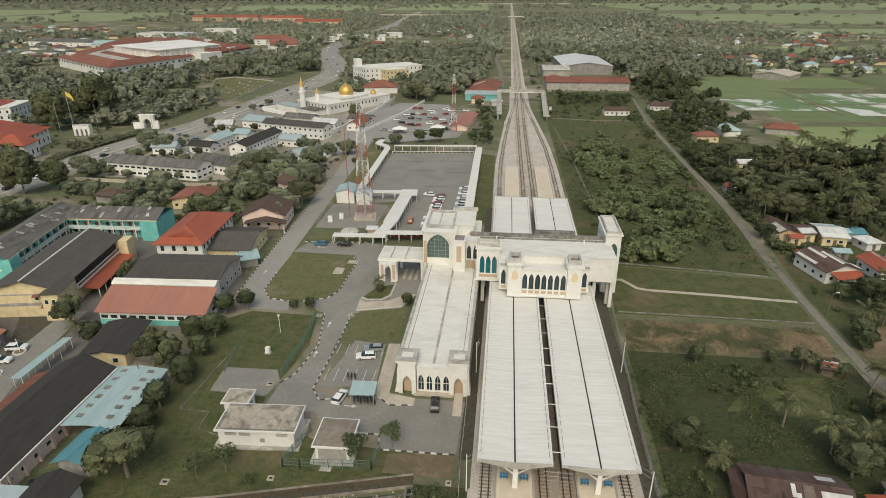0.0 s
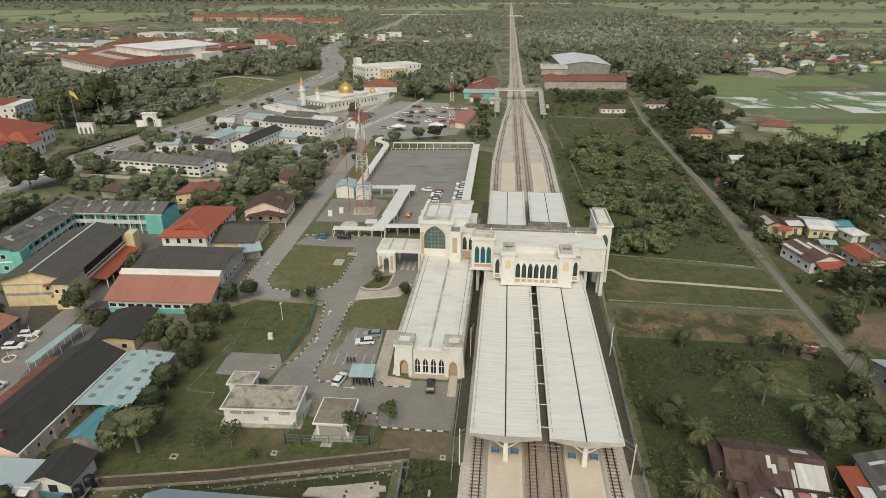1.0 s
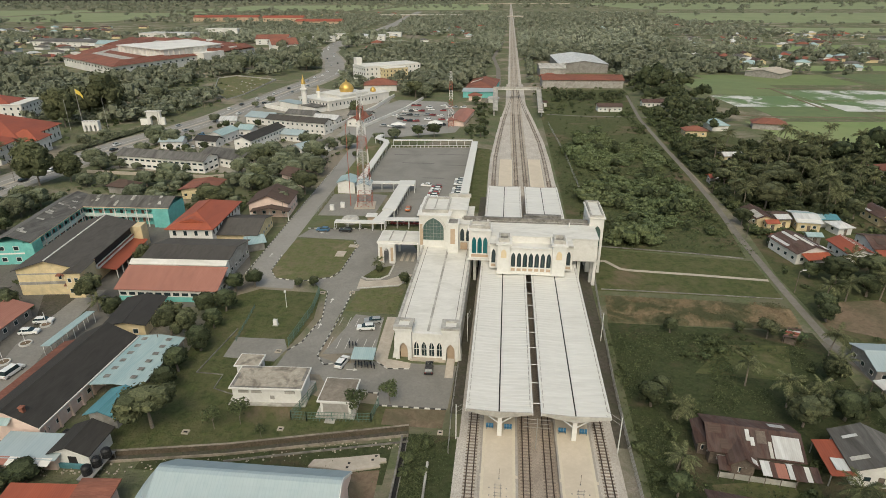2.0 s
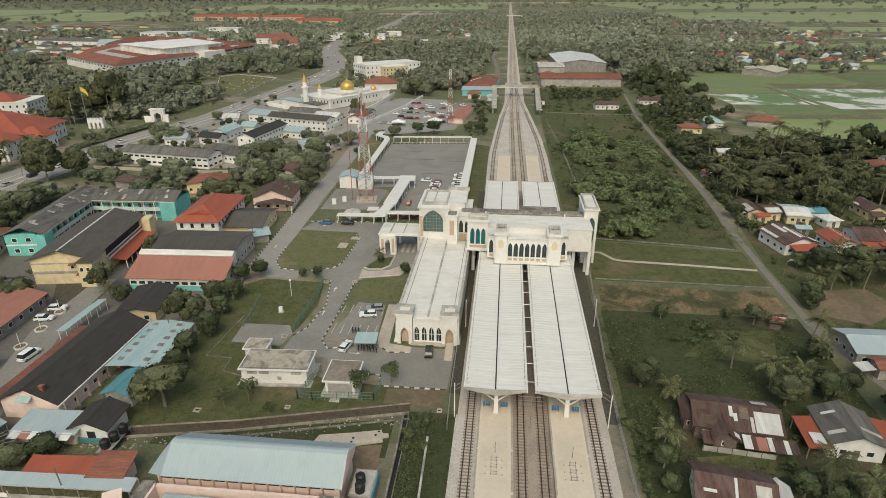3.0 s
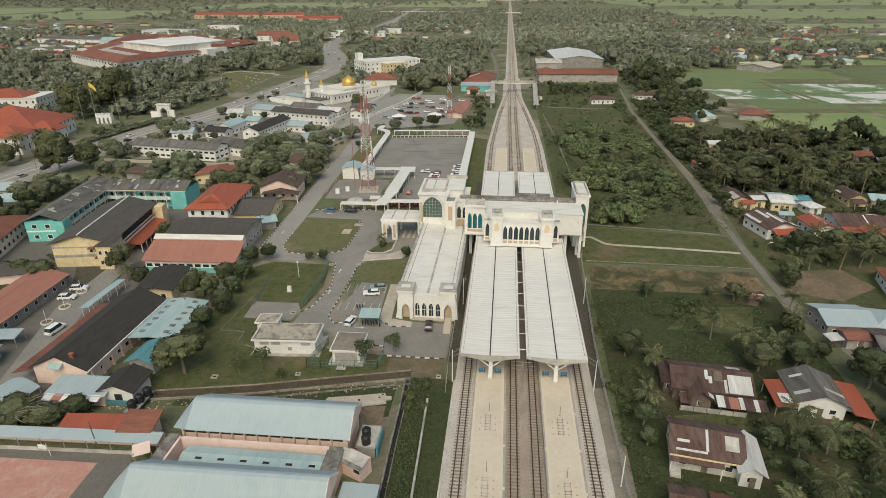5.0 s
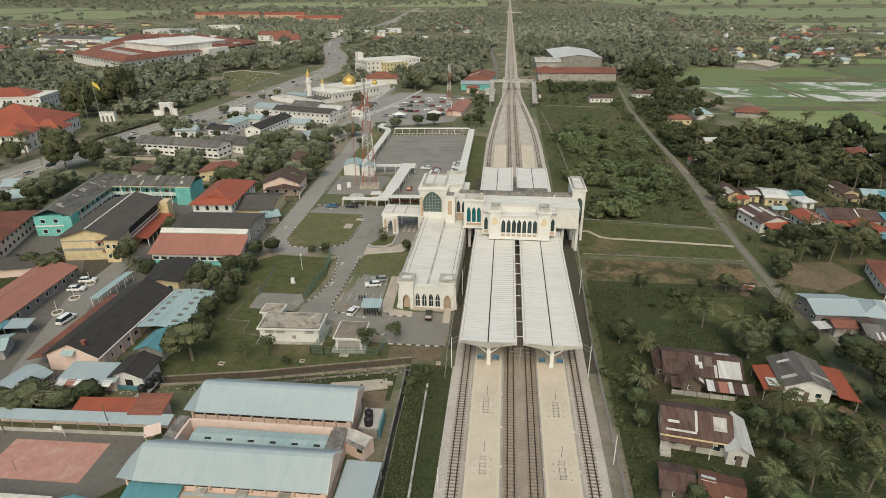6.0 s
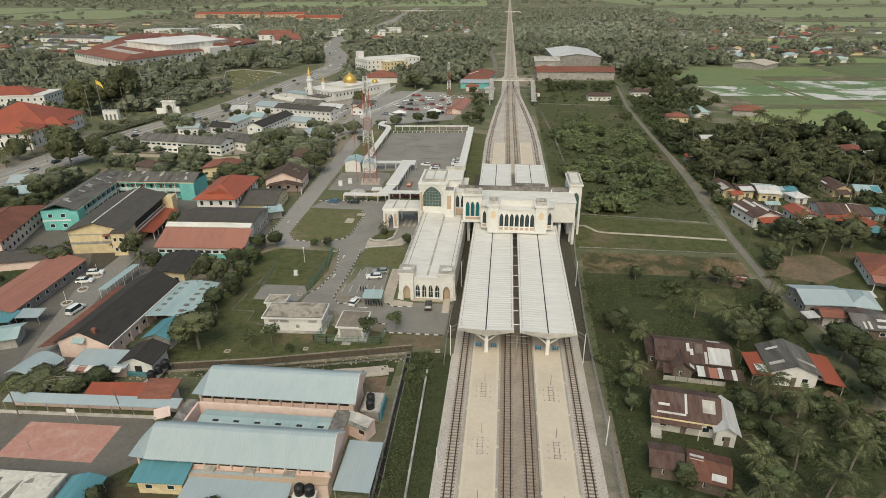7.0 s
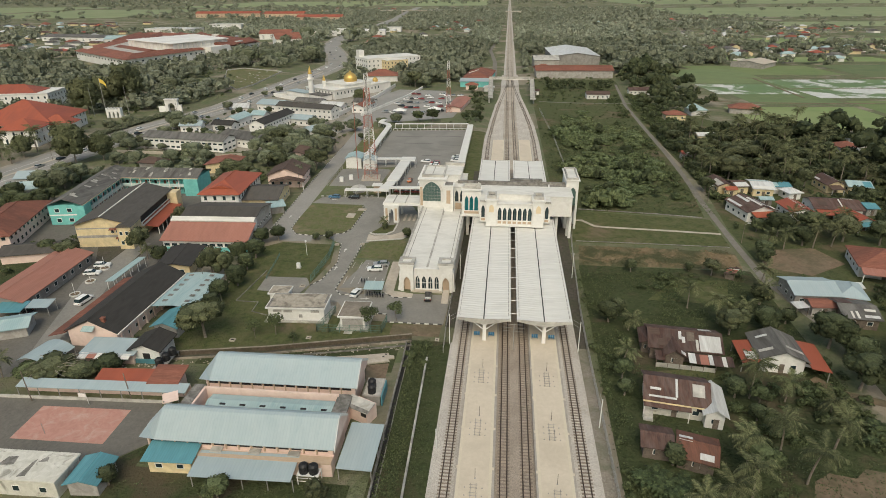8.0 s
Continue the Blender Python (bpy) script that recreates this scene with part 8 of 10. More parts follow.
building("palace_roof", (-330, 226), 40, 20, 14, 11.6, 15.5, REDROOF, WHITE_FAR, "red hipped roof over the palace block", "building", "hip", over=0.8, rows=(), near=False)
gate = thing("gate_arch", -208, 240, 0, 6, "white monumental gate arch beside the highway", "gate")
gate.matrix_world = gate.matrix_world @ Matrix.Diagonal((0.85, 0.85, 0.85, 1))
part("arch", arched_wall(Shape(), -4, 5, 0, 8.6, 0, 2.6, [(0.5, 4.6, 0, 4.2, 6.6)]), WHITE_FAR, gate)
part("cornice", Shape().box(-4.5, -0.4, 8.6, 5.5, 3.0, 9.2), WHITE_FAR, gate)
part("side_wall", Shape().box(-9, 0.4, 0, -4, 2.0, 4.0), WHITE_FAR, gate)
part("side_wall", Shape().box(5, 0.4, 0, 7.5, 2.0, 5.0), WHITE_FAR, gate)
for gx, gy in ((-208, 238), (-212, 230), (-204, 232), (-230, 216), (-224, 216), (-236, 216), (-228, 208), (-236, 208)):
    BLOCKED.append((gx, gy, 7))
gh = thing("gate_house", -237, 220, 0, 8, "small white crenellated gate house", "gate")
gh.matrix_world = gh.matrix_world @ Matrix.Diagonal((0.6, 0.6, 0.7, 1))
part("wall", arched_wall(Shape(), 0, 14, 0, 7, 0, 5, [(3, 1.8, 0, 3.4, 5.0), (7, 1.8, 0, 3.4, 5.0), (11, 1.8, 0, 3.4, 5.0)]), WHITE_FAR, gh)
part("merlons", Shape().box(0, 0, 7, 1.6, 5, 8).box(3.2, 0, 7, 4.8, 5, 8).box(6.2, 0, 7, 7.8, 5, 8).box(9.3, 0, 7, 10.8, 5, 8).box(12.4, 0, 7, 14, 5, 8), WHITE_FAR, gh)
flag = thing("flag_pole", -241, 226, 0, 0, "tall pale flag pole with a yellow flag", "flag pole")
part("pole", Shape().tube((0, 0, 0), (0, 0, 22), 0.2, 0.12, 8), STEELG, flag)
part("flag", Shape().add([(0, 0, 22), (2.2, 0.5, 20.6), (3.8, 0, 18.6), (3.8, 0, 16.6), (2.2, 0.5, 18.2), (0, 0, 19.6)], [(0, 1, 4, 5), (1, 2, 3, 4)]), FLAGCLOTH, flag, "limp yellow flag")
for k in range(2):
    fp = thing("flag_pole", -246 + k * 18, 222 + k * 6, 0, 0, "thin pale flag pole", "flag pole")
    part("pole", Shape().tube((0, 0, 0), (0, 0, 17), 0.12, 0.08), STEELG, fp)
solid("burial_wall", Shape().ribbon([(-228, 356), (-262, 436), (-252, 452), (-207, 430), (-201, 350), (-204, 326), (-228, 356)], 0.4, 0, 0.9), CONC, "low pale wall round the burial ground", "wall")
tombs = Shape()
for k in range(26):
    x, y = rnd.uniform(-235, -206), rnd.uniform(352, 428)
    tombs.box(x, y, 0, x + rnd.uniform(0.6, 1.6), y + rnd.uniform(0.6, 1.4), rnd.uniform(0.3, 0.7))
tagged(solid("gravestones", tombs, CONC, "small pale gravestones in the grass", "gravestones"), kind="stuff")
# mosque
mo = thing("mosque", -119, 290, 0, 56, "white mosque with a golden dome and minaret", "mosque")
part("prayer_hall", Shape().box(0, 0, 0, 44, 30, 5.8), WHITE_FAR, mo)
part("hall_roof", Shape().box(-0.5, -0.5, 5.8, 44.5, 30.5, 6.3), HALLROOF, mo)
part("upper_hall", Shape().box(12, 2, 6.3, 36, 24, 7.8), WHITE_FAR, mo)
part("upper_roof", Shape().box(11.5, 1.5, 7.8, 36.5, 24.5, 8.2), HALLROOF, mo)
part("side_wing", Shape().box(44.6, 4, 0, 58, 24, 5), WHITE_FAR, mo)
part("wing_roof", Shape().box(44.4, 3.6, 5, 58.4, 24.4, 5.4), HALLROOF, mo)
part("forecourt_block", Shape().box(-9, 2, 0, -0.6, 16, 3.2), WHITE_FAR, mo)
part("forecourt_roof", Shape().box(-9.4, 1.6, 3.2, -0.5, 16.4, 3.6), ASBESTOS, mo)
part("forecourt_block", Shape().box(-9, 20, 0, -0.6, 40, 3.4), WHITE_FAR, mo)
part("forecourt_roof", Shape().box(-9.4, 19.6, 3.4, -0.5, 40.4, 3.8), BLUEROOF, mo)
part("forecourt_wall", Shape().box(-18, 0, 0, -9.2, 0.6, 2.4).box(-18, 0.6, 0, -17.4, 44, 2.4).box(-17.4, 43.4, 0, 0, 44, 2.4), WHITE_FAR, mo)
for k in range(13):
    window(mo, 3 + k * 3.2, 0, 2.6, 0, 1.0, 2.0, None, False)
for k in range(9):
    window(mo, 0, 28 - k * 3.2, 3.4, -90, 1.0, 1.6, None, False)
part("drum", Shape().lathe([(4.4, 7.8), (4.4, 8.8)], 24, 10, 20), WHITE_FAR, mo)
part("dome", Shape().lathe([(4.4, 8.8), (4.8, 10.0), (4.7, 11.4), (3.9, 12.9), (2.6, 14.1), (1.0, 15.0), (0.25, 15.9), (0.08, 16.6)], 24, 10, 24), GOLD, mo, "golden onion dome")
part("minaret", Shape().lathe([(1.9, 0), (1.7, 12), (2.3, 12.4), (2.3, 13.4), (1.4, 13.6), (1.3, 16)], -5, 18, 12), WHITE_FAR, mo)
part("minaret_cap", Shape().lathe([(1.5, 16), (1.2, 17.6), (0.4, 20), (0.08, 21.6)], -5, 18, 12), GOLD, mo, "golden minaret cap")
part("small_minaret", Shape().lathe([(1.3, 6), (1.2, 9.4), (1.6, 9.7), (1.1, 10.8)], 5, 16, 10), WHITE_FAR, mo)
part("small_cap", Shape().lathe([(1.2, 10.8), (0.9, 12), (0.08, 14.4)], 5, 16, 10), GOLD, mo)
part("small_dome", Shape().lathe([(2.0, 5.4), (2.1, 6.6), (1.5, 7.8), (0.2, 8.8)], 50, 12, 14), GOLD, mo)
keep_clear(-160, 282, -86, 345)
# hotel block
b = building("white_block", (-126, 424), 54, 26, 38, 12, 12, HALLROOF, WHITE_FAR, "white three-storey block with a flat roof", "building", "flat", over=0.3, rows=((1.5, 1.8), (5.2, 1.8), (9, 1.8)), near=False, gap=4.0)
part("roof_box", Shape().box(1, 19, 12.3, 6, 25, 18), WHITE_FAR, b)
building("cream_block", (-109, 425), 22, 10.4, 38, 10.5, 10.5, HALLROOF, CREAM, "cream three-storey block with a flat roof", "building", "flat", over=0.3, rows=((1.5, 1.6), (4.6, 1.6), (7.7, 1.6)), near=False, gap=3.0)
building("hall_red", (-116, 372), 26, 20, 10, 4.6, 8.6, TILE, WHITE_FAR, "community hall under a red-brown hipped roof", "building", "hip", rows=(), near=False)
solid("town_wall", Shape().ribbon([(-102, 232), (-92, 300), (-88, 350)], 0.8, 0, 2.2).ribbon([(-88, 236), (-72, 300), (-66, 342)], 0.8, 0, 1.6), WHITE_FAR, "long white boundary walls of the market lot", "wall")
# great mall: red roofs round a white vault
mall = thing("mall", 0, 0, 0, 0, "sprawling mall with red tiled roofs and a white central hall", "mall")
MALL = [(-358, 432), (-333, 538), (-318, 576), (-311, 642), (-405, 735), (-545, 780), (-500, 640), (-470, 517)]
mall_mid = (-405, 600)


def shrunk(pts, f):
    return [(mall_mid[0] + (x - mall_mid[0]) * f, mall_mid[1] + (y - mall_mid[1]) * f) for x, y in pts]


part("wall", Shape().prism(shrunk(MALL, 0.985), 0, 9.2), WHITE_FAR, mall)
part("flat_roof", Shape().prism(shrunk(MALL, 0.74), 9.3, 10.2), CONC, mall)
rings = [[(*p, 9.3) for p in MALL], [(*p, 13.0) for p in shrunk(MALL, 0.86)], [(*p, 10.3) for p in shrunk(MALL, 0.74)]]
for k in range(len(MALL)):
    n = (k + 1) % len(MALL)
    a, b, c = rings
    part("tiled_roof", Shape().add([a[k], a[n], b[n], b[k], c[n], c[k]], [(0, 1, 2, 3), (3, 2, 4, 5)]), TILE, mall)
    (x0, y0), (x1, y1) = MALL[k], MALL[n]
    L, ang = math.hypot(x1 - x0, y1 - y0), math.degrees(math.atan2(y1 - y0, x1 - x0))
    if k in (0, 1, 2, 7):
        (x0, y0), (x1, y1) = shrunk(MALL, 0.986)[k], shrunk(MALL, 0.986)[n]
        m = int(L / 8)
        for q in range(m):
            u = (q + 0.5) / m
            window(mall, x0 + (x1 - x0) * u, y0 + (y1 - y0) * u, 5.6, ang, 3.0, 1.8, None, False)
def row_roof(x0, y0, x1, y1, w, z0, z1, material, label=""):
    """A long gabled roof from one point to another."""
    L, ang = math.hypot(x1 - x0, y1 - y0), math.degrees(math.atan2(y1 - y0, x1 - x0))
    part("row_roof", turned(Shape().sweep([(-w / 2, z0), (w / 2, z0), (w / 2, z0 + 0.4), (0, z1), (-w / 2, z0 + 0.4)], 0, 0, L), ang, x0, y0), material, mall, label)


for k in range(4):
    row_roof(-462 + k * 17, 540 + k * 22, -366 + k * 17 + (0, -24, -50, -60)[k], 466 + k * 22 + (0, 18, 38, 46)[k], 15, 9.8, 12.0, TILE, "long red tiled roof row")
for k in range(4):
    row_roof(-536 + k * 30, 752 + k * 2, -498 + k * 30, 640 + k * 10, 16, 10.2, 13.6, TILE, "long red tiled roof row")
row_roof(-330, 560, -322, 636, 22, 10.4, 15.0, TILE, "broad red tiled roof")
for x, y, a in ((-455, 520, 142), (-338, 548, 68), (-322, 600, 84), (-400, 706, 130)):
    part("skylight", turned(Shape().box(-7, -3.0, 11.0, 7, 3.0, 13.6), a, x, y), HALLROOF, mall)
HALL4 = [(-431, 556), (-350, 506), (-325, 580), (-398, 643)]
part("hall_wall", Shape().prism(HALL4, 9, 17.4), WHITE_FAR, mall)
part("hall_roof", Shape().prism([(-433, 556), (-350, 503), (-323, 580), (-398, 646)], 17.4, 18.0), WHITE_FAR, mall, "white flat hall roof")
for (x0, y0), (x1, y1) in ((HALL4[0], HALL4[1]), (HALL4[1], HALL4[2])):
    for q in range(1, 12):
        x, y = x0 + (x1 - x0) * q / 12, y0 + (y1 - y0) * q / 12
        part("pilaster", Shape().box(x - 0.7, y - 0.7, 9, x + 0.7, y + 0.7, 17.3), HALLROOF, mall)
part("end_block", turned(Shape().box(0, 0, 0, 16, 30, 12), -18, -340, 542), WHITE_FAR, mall)
keep_clear_line([(-480, 502), (-358, 412), (-322, 520)], 12)
keep_clear(-540, 600, -310, 770, 6, 12)
keep_clear(-470, 500, -325, 600, 4, 8)
keep_clear(-400, 440, -340, 500, 3, 6)
for A, w, d, rot, h, r, roofm, lab in (((-850, 1530), 180, 30, 2, 10, 15, REDROOF, "long flats under red-orange roofs"), ((-650, 1510), 110, 28, 2, 10, 15, REDROOF, "long flats under red-orange roofs"), ((-500, 1330), 110, 30, 0, 9, 14, REDROOF, "flats under red-orange roofs"), ((-518, 930), 56, 26, 4, 14, 14, HALLROOF, "white four-storey office block"), ((-374, 792), 48, 34, 12, 8, 13, TILE, "shophouses under brown-red roofs"), ((-304, 676), 34, 40, 28, 9, 16, TILE, "shophouses under brown-red roofs"), ((-322, 850), 50, 18, 14, 7, 7, HALLROOF, "white shop row"), ((-312, 900), 42, 16, 10, 8, 8, HALLROOF, "white shop row"), ((-240, 880), 40, 22, 6, 7, 9, ZINC, "pale-roofed shops"), ((-232, 960), 44, 24, 4, 7, 7, HALLROOF, "white shop row"), ((-190, 700), 26, 16, -20, 5, 7, PINKROOF, "low pink shops"), ((-620, 900), 90, 40, -8, 9, 9, ZINC, "pale industrial sheds"), ((-700, 760), 120, 34, -10, 6, 9, ASBESTOS, "grey-roofed terraces"), ((-560, 700), 40, 26, 10, 7, 11, SKYROOF, "blue-roofed hall")):
    building("town_block", A, w, d, rot, h, r, roofm, TERRA if roofm == REDROOF else WHITE_FAR, lab + " in the distance", "building", "flat" if r == h else "gable", "x", over=0.6, rows=((h * 0.2, h * 0.16), (h * 0.55, h * 0.16)), ww=3.5, gap=11, near=False, sides="f", group="distant town blocks")

# houses between the road and the highway
HOUSES = [(-174, 186, 12, 8, 8, BLUEROOF, 3.4, "x"), (-134.7, 182.5, 10, 34, -8, BLACKROOF, 6.0, "y"), (-155.9, 198.6, 9.5, 16, -8, SKYROOF, 4.5, "y"), (-159.4, 192.3, 13, 7.5, -10, BLACKROOF, 3.2, "x"), (-138.8, 233.1, 38.5, 9.5, -16, DARKROOF, 6.0, "x"), (-157.6, 249, 18, 14, -15, BLUEROOF, 4.0, "x"), (-127.5, 209.8, 18.6, 9, -13, BLUEROOF, 3.4, "x"), (-108, 184, 9, 9, -30, BLUEROOF, 3.0, "y"), (-98, 190, 8, 8, -20, ASBESTOS, 3.0, "x"), (-168, 238, 10, 9, 10, ZINC, 3.2, "x"), (-148, 217, 9, 8, -10, SKYROOF, 3.6, "x"), (-118, 250, 16, 9, -14, ZINC, 3.4, "x"), (-100, 262, 14, 10, -10, ASBESTOS, 3.4, "x"), (-138, 262, 20, 9, -14, ASBESTOS, 3.6, "x"), (-190, 92, 10, 9, 10, BLUEROOF, 3.0, "x"), (-182, 78, 12, 8, 20, SKYROOF, 3.0, "x"), (-97, 246, 9, 20, -8, TILE, 3.2, "y")]
for x, y, w, d, rot, roofm, eave, along in HOUSES:
    two = eave > 5
    building("town_house", (x, y), w, d, rot, eave, eave + 1.9, roofm, WHITE_FAR, ("white two-storey" if two else "low white") + " town house under a " + roofm.name.replace("_", " "), "house", "gable", along, rows=((1.0, 1.1), (3.9, 1.1)) if two else ((1.0, 1.1),), near=False, gap=2.8, sides="f r", group="town houses")
building("red_west_house", (-156, 31), 14, 32, 18, 5.0, 7.6, TILE, PINKWALL, "pink two-storey house under a dark red roof", "house", "hip", rows=((1.0, 1.2), (3.4, 1.1)), near=False)
building("west_shed", (-140, 26), 16, 9, 18, 2.6, 3.8, DARKROOF, PINKWALL, "low dark-roofed shed with red porch", "shed", "gable", "x", rows=(), near=False)
solid("compound_wall", Shape().ribbon([(-182, 144.6), (-153.8, 142.7), (-127.4, 141.6), (-121.4, 143.7)], 0.35, 0, 1.3), PAVE, "long pale boundary wall behind the school", "wall")
building("brown_house", (-156.5, 119.2), 11, 7.5, -10, 3.0, 4.8, BROWNROOF, GREYWALL, "low house under a dark brown roof", "house", "hip", "x", rows=(), near=False)
building("brown_cottage", (-95.4, 137.9), 13, 8.5, -29, 3.8, 6.0, BROWNROOF, PINKWALL, "pink cottage under a dark brown roof", "house", "gable", "x", rows=((1.0, 1.1),), near=False)
building("hall_porch", (-243, 147), 18, 17, 12, 8.4, 12.5, REDROOF, WHITE_FAR, "white porch wing under a red hipped roof", "building", "hip", over=1.4, rows=((1.2, 3.0), (5.6, 1.8)), near=False, gap=3.4)
building("west_stall", (-111.0, -9.6), 7.5, 7.0, 24, 2.4, 3.3, SKYROOF, GREYWALL, "low stall under pale teal sheets", "stall", "gable", "x", rows=())
for x, y, w, d, rot, m, lab in ((-111.4, 1.2, 5.2, 3.6, 8, BLUEROOF, "pale blue sheet car canopy"), (-117.6, -1.6, 6.6, 4.6, 8, TEALROOF, "teal green sheet car canopy")):
    cp = thing("car_canopy", x, y, 0, rot, lab + " beside the long shed", "canopy")
    part("roof", Shape().sweep([(0, 2.4), (d, 2.8), (d, 2.9), (0, 2.5)], 0, 0, w), m, cp)
    for px in (0.15, w - 0.15):
        for py in (0.15, d - 0.15):
            part("post", Shape().box(px - 0.05, py - 0.05, 0, px + 0.05, py + 0.05, 2.45), STEELG, cp)
sheet("school_lane", [(-93.4, -12), (-99.6, -13.5), (-110.4, 19), (-112.0, 44), (-107.0, 45), (-103.2, 20)], 0.045, ASPHALT, "worn grey lane through the school", "road")
sheet("weed_strip", [(-150, 40), (-137, 41), (-127.5, 24), (-128, 0), (-136, -4), (-152, 16)], 0.05, WEEDS, "weedy green strip behind the long shed", "rough grass")
sheet("rubble_yard", [(-121, 41), (-106.5, 42), (-103.4, 29.5), (-111.6, 25.4)], 0.03, DARKSOIL, "dark littered earth beside the classrooms", "soil")

# scattered far roofs among the trees, drawn from a few shared houses
def far_house(roofm, w, d, label):
    b = building("far_house", (-4000, -400), w, d, 0, 3.2, 5.6, roofm, rnd.choice((WHITE_FAR, GREYWALL, CREAM)), label, "house", "hip" if w < 19 else "gable", "x", rows=(), near=False, sides="", group="scattered far houses")
    for q in [q for q in b.children if q.name.startswith("ridge_cap")]:
        bpy.data.objects.remove(q)
    return b


FAR_KINDS = [far_house(TILE, 18, 11, "far house under a red-brown roof"), far_house(REDROOF, 13, 11, "far house under an orange-red roof"), far_house(ZINC, 16, 10, "far house under a pale zinc roof"), far_house(RUST, 20, 11, "far house under a rusty roof"), far_house(ASBESTOS, 18, 12, "far house under a grey roof"), far_house(SKYROOF, 14, 10, "far house under a pale blue roof")]
ZONES = ((-760, 560, -520, 740, 44), (-1040, 1040, -780, 1200, 46), (-620, 760, -400, 900, 22), (-320, 760, -280, 960, 10), (-245, 700, -190, 1000, 14), (-160, 470, -40, 700, 8), (-140, 720, -20, 1300, 16), (-900, 740, -640, 940, 26), (-480, 960, -300, 1200, 16), (30, 600, 190, 900, 12), (180, 535, 330, 590, 26), (185, 590, 430, 700, 40), (230, 800, 460, 930, 24), (430, 640, 640, 720, 14), (110, 250, 135, 330, 2), (300, 880, 760, 1080, 26), (100, 960, 420, 1400, 14), (-150, 840, -60, 1700, 12), (-700, 1600, -200, 2200, 16), (130, 120, 210, 200, 5), (-165, 150, -95, 180, 5))
for x0, y0, x1, y1, n in ZONES:
    for k in range(n):
        x, y = rnd.uniform(x0, x1), rnd.uniform(y0, y1)
        if any(abs(x - bx) < br + 8 and abs(y - by) < br + 8 for bx, by, br in BLOCKED):
            continue
        copy_thing(rnd.choice(FAR_KINDS), pose(x, y, 0, 0, 0, rnd.uniform(-25, 25) + rnd.choice((0, 90))) )
        BLOCKED.append((x + 6, y + 5, 9))
for o in FAR_KINDS:
    for q in list(o.children_recursive) + [o]:
        bpy.data.objects.remove(q)


# ---- cars ----
def car_proto(color, van=False, plain=False):
    c = thing("car", 0, -300, 0, 0, {"white": "white", "silver": "silver grey", "black": "black", "red": "dark red", "blue": "blue", "orange": "orange"}[color] + (" parked van beside the sheds" if van else " parked hatchback car on the asphalt"), "van" if van else "car", "parked cars")
    L, W, H = (4.7, 0.86, 1.85) if van else (4.1, 0.82, 1.46)
    y0 = -L / 2
    low = [(y0, 0.35), (y0 + L, 0.35), (y0 + L, 0.78), (y0 + L - 0.25, 0.92), (y0 + L - 1.15, 0.98), (y0 + 0.1, 0.98), (y0, 0.8)]
    v = []
    for sx in (-1, 1):
        v += [(sx * (W if z < 0.9 else W - 0.05), y, z) for y, z in low]
    k = len(low)
    part("body", Shape().add(v, [tuple(range(k - 1, -1, -1)), tuple(range(k, 2 * k))] + [(i, (i + 1) % k, k + (i + 1) % k, k + i) for i in range(k)]), CARPAINT[color], c)
    a0, a1, b0, b1 = y0 + 0.15, y0 + L - 1.1, y0 + 0.45, y0 + L - (1.5 if van else 1.95)
    w0, w1 = W - 0.05, W - 0.18
    g = [(-w0, a0, 0.98), (w0, a0, 0.98), (w0, a1, 0.98), (-w0, a1, 0.98), (-w1, b0, H - 0.06), (w1, b0, H - 0.06), (w1, b1, H - 0.06), (-w1, b1, H - 0.06)]
    part("glazing", Shape().add(g, [(0, 1, 5, 4), (1, 2, 6, 5), (2, 3, 7, 6), (3, 0, 4, 7)]), GLASS, c)
    part("roof", Shape().add([(-w1 - 0.02, b0 - 0.05, H - 0.08), (w1 + 0.02, b0 - 0.05, H - 0.08), (w1 + 0.02, b1 + 0.05, H - 0.08), (-w1 - 0.02, b1 + 0.05, H - 0.08), (-w1 + 0.1, b0 + 0.1, H), (w1 - 0.1, b0 + 0.1, H), (w1 - 0.1, b1 - 0.1, H), (-w1 + 0.1, b1 - 0.1, H)], [(3, 2, 1, 0), (4, 5, 6, 7), (0, 1, 5, 4), (1, 2, 6, 5), (2, 3, 7, 6), (3, 0, 4, 7)]), CARPAINT[color], c)
    for sx in () if plain else (-1, 1):
        for y in (y0 + 0.75, y0 + L - 0.8):
            wh = part("wheel", Shape().tube((sx * (W - 0.18), y, 0.31), (sx * (W + 0.01), y, 0.31), 0.31, 0.31, 10), RUBBER, c)
            part("rim", Shape().tube((sx * (W + 0.01), y, 0.31), (sx * (W + 0.03), y, 0.31), 0.2, 0.18, 8), STEELG, wh)
        part("headlight", Shape().box(sx * 0.62 - 0.16, y0 + L - 0.06, 0.66, sx * 0.62 + 0.16, y0 + L + 0.01, 0.80), STEELW, c)
        part("tail_light", Shape().box(sx * 0.64 - 0.12, y0 - 0.01, 0.68, sx * 0.64 + 0.12, y0 + 0.05, 0.86), CARPAINT["red"], c)
    return c


PROTO = {c: car_proto(c) for c in CARPAINT}
PROTO["van"] = car_proto("white", True)
PLAIN = {c: car_proto(c, False, True) for c in CARPAINT}
CARS = [("white", -36.6, 32.6, 100), ("silver", -35.6, 35.6, 100), ("white", -38.4, 18.9, -12), ("black", -20.6, 18.6, 4), ("blue", -63.5, 89.6, 88), ("black", -56.2, 89.6, 90), ("red", -41.2, 97.6, 90), ("red", -37.6, 97.8, 92), ("red", -34.2, 98.0, 90), ("orange", -39.6, 111.5, 0), ("white", -37, 139, 84), ("van", -102.9, 9.2, -6), ("white", -110.6, 23.4, -78), ("white", -110.9, 28.2, -78), ("black", -113.8, 3.4, 78)]
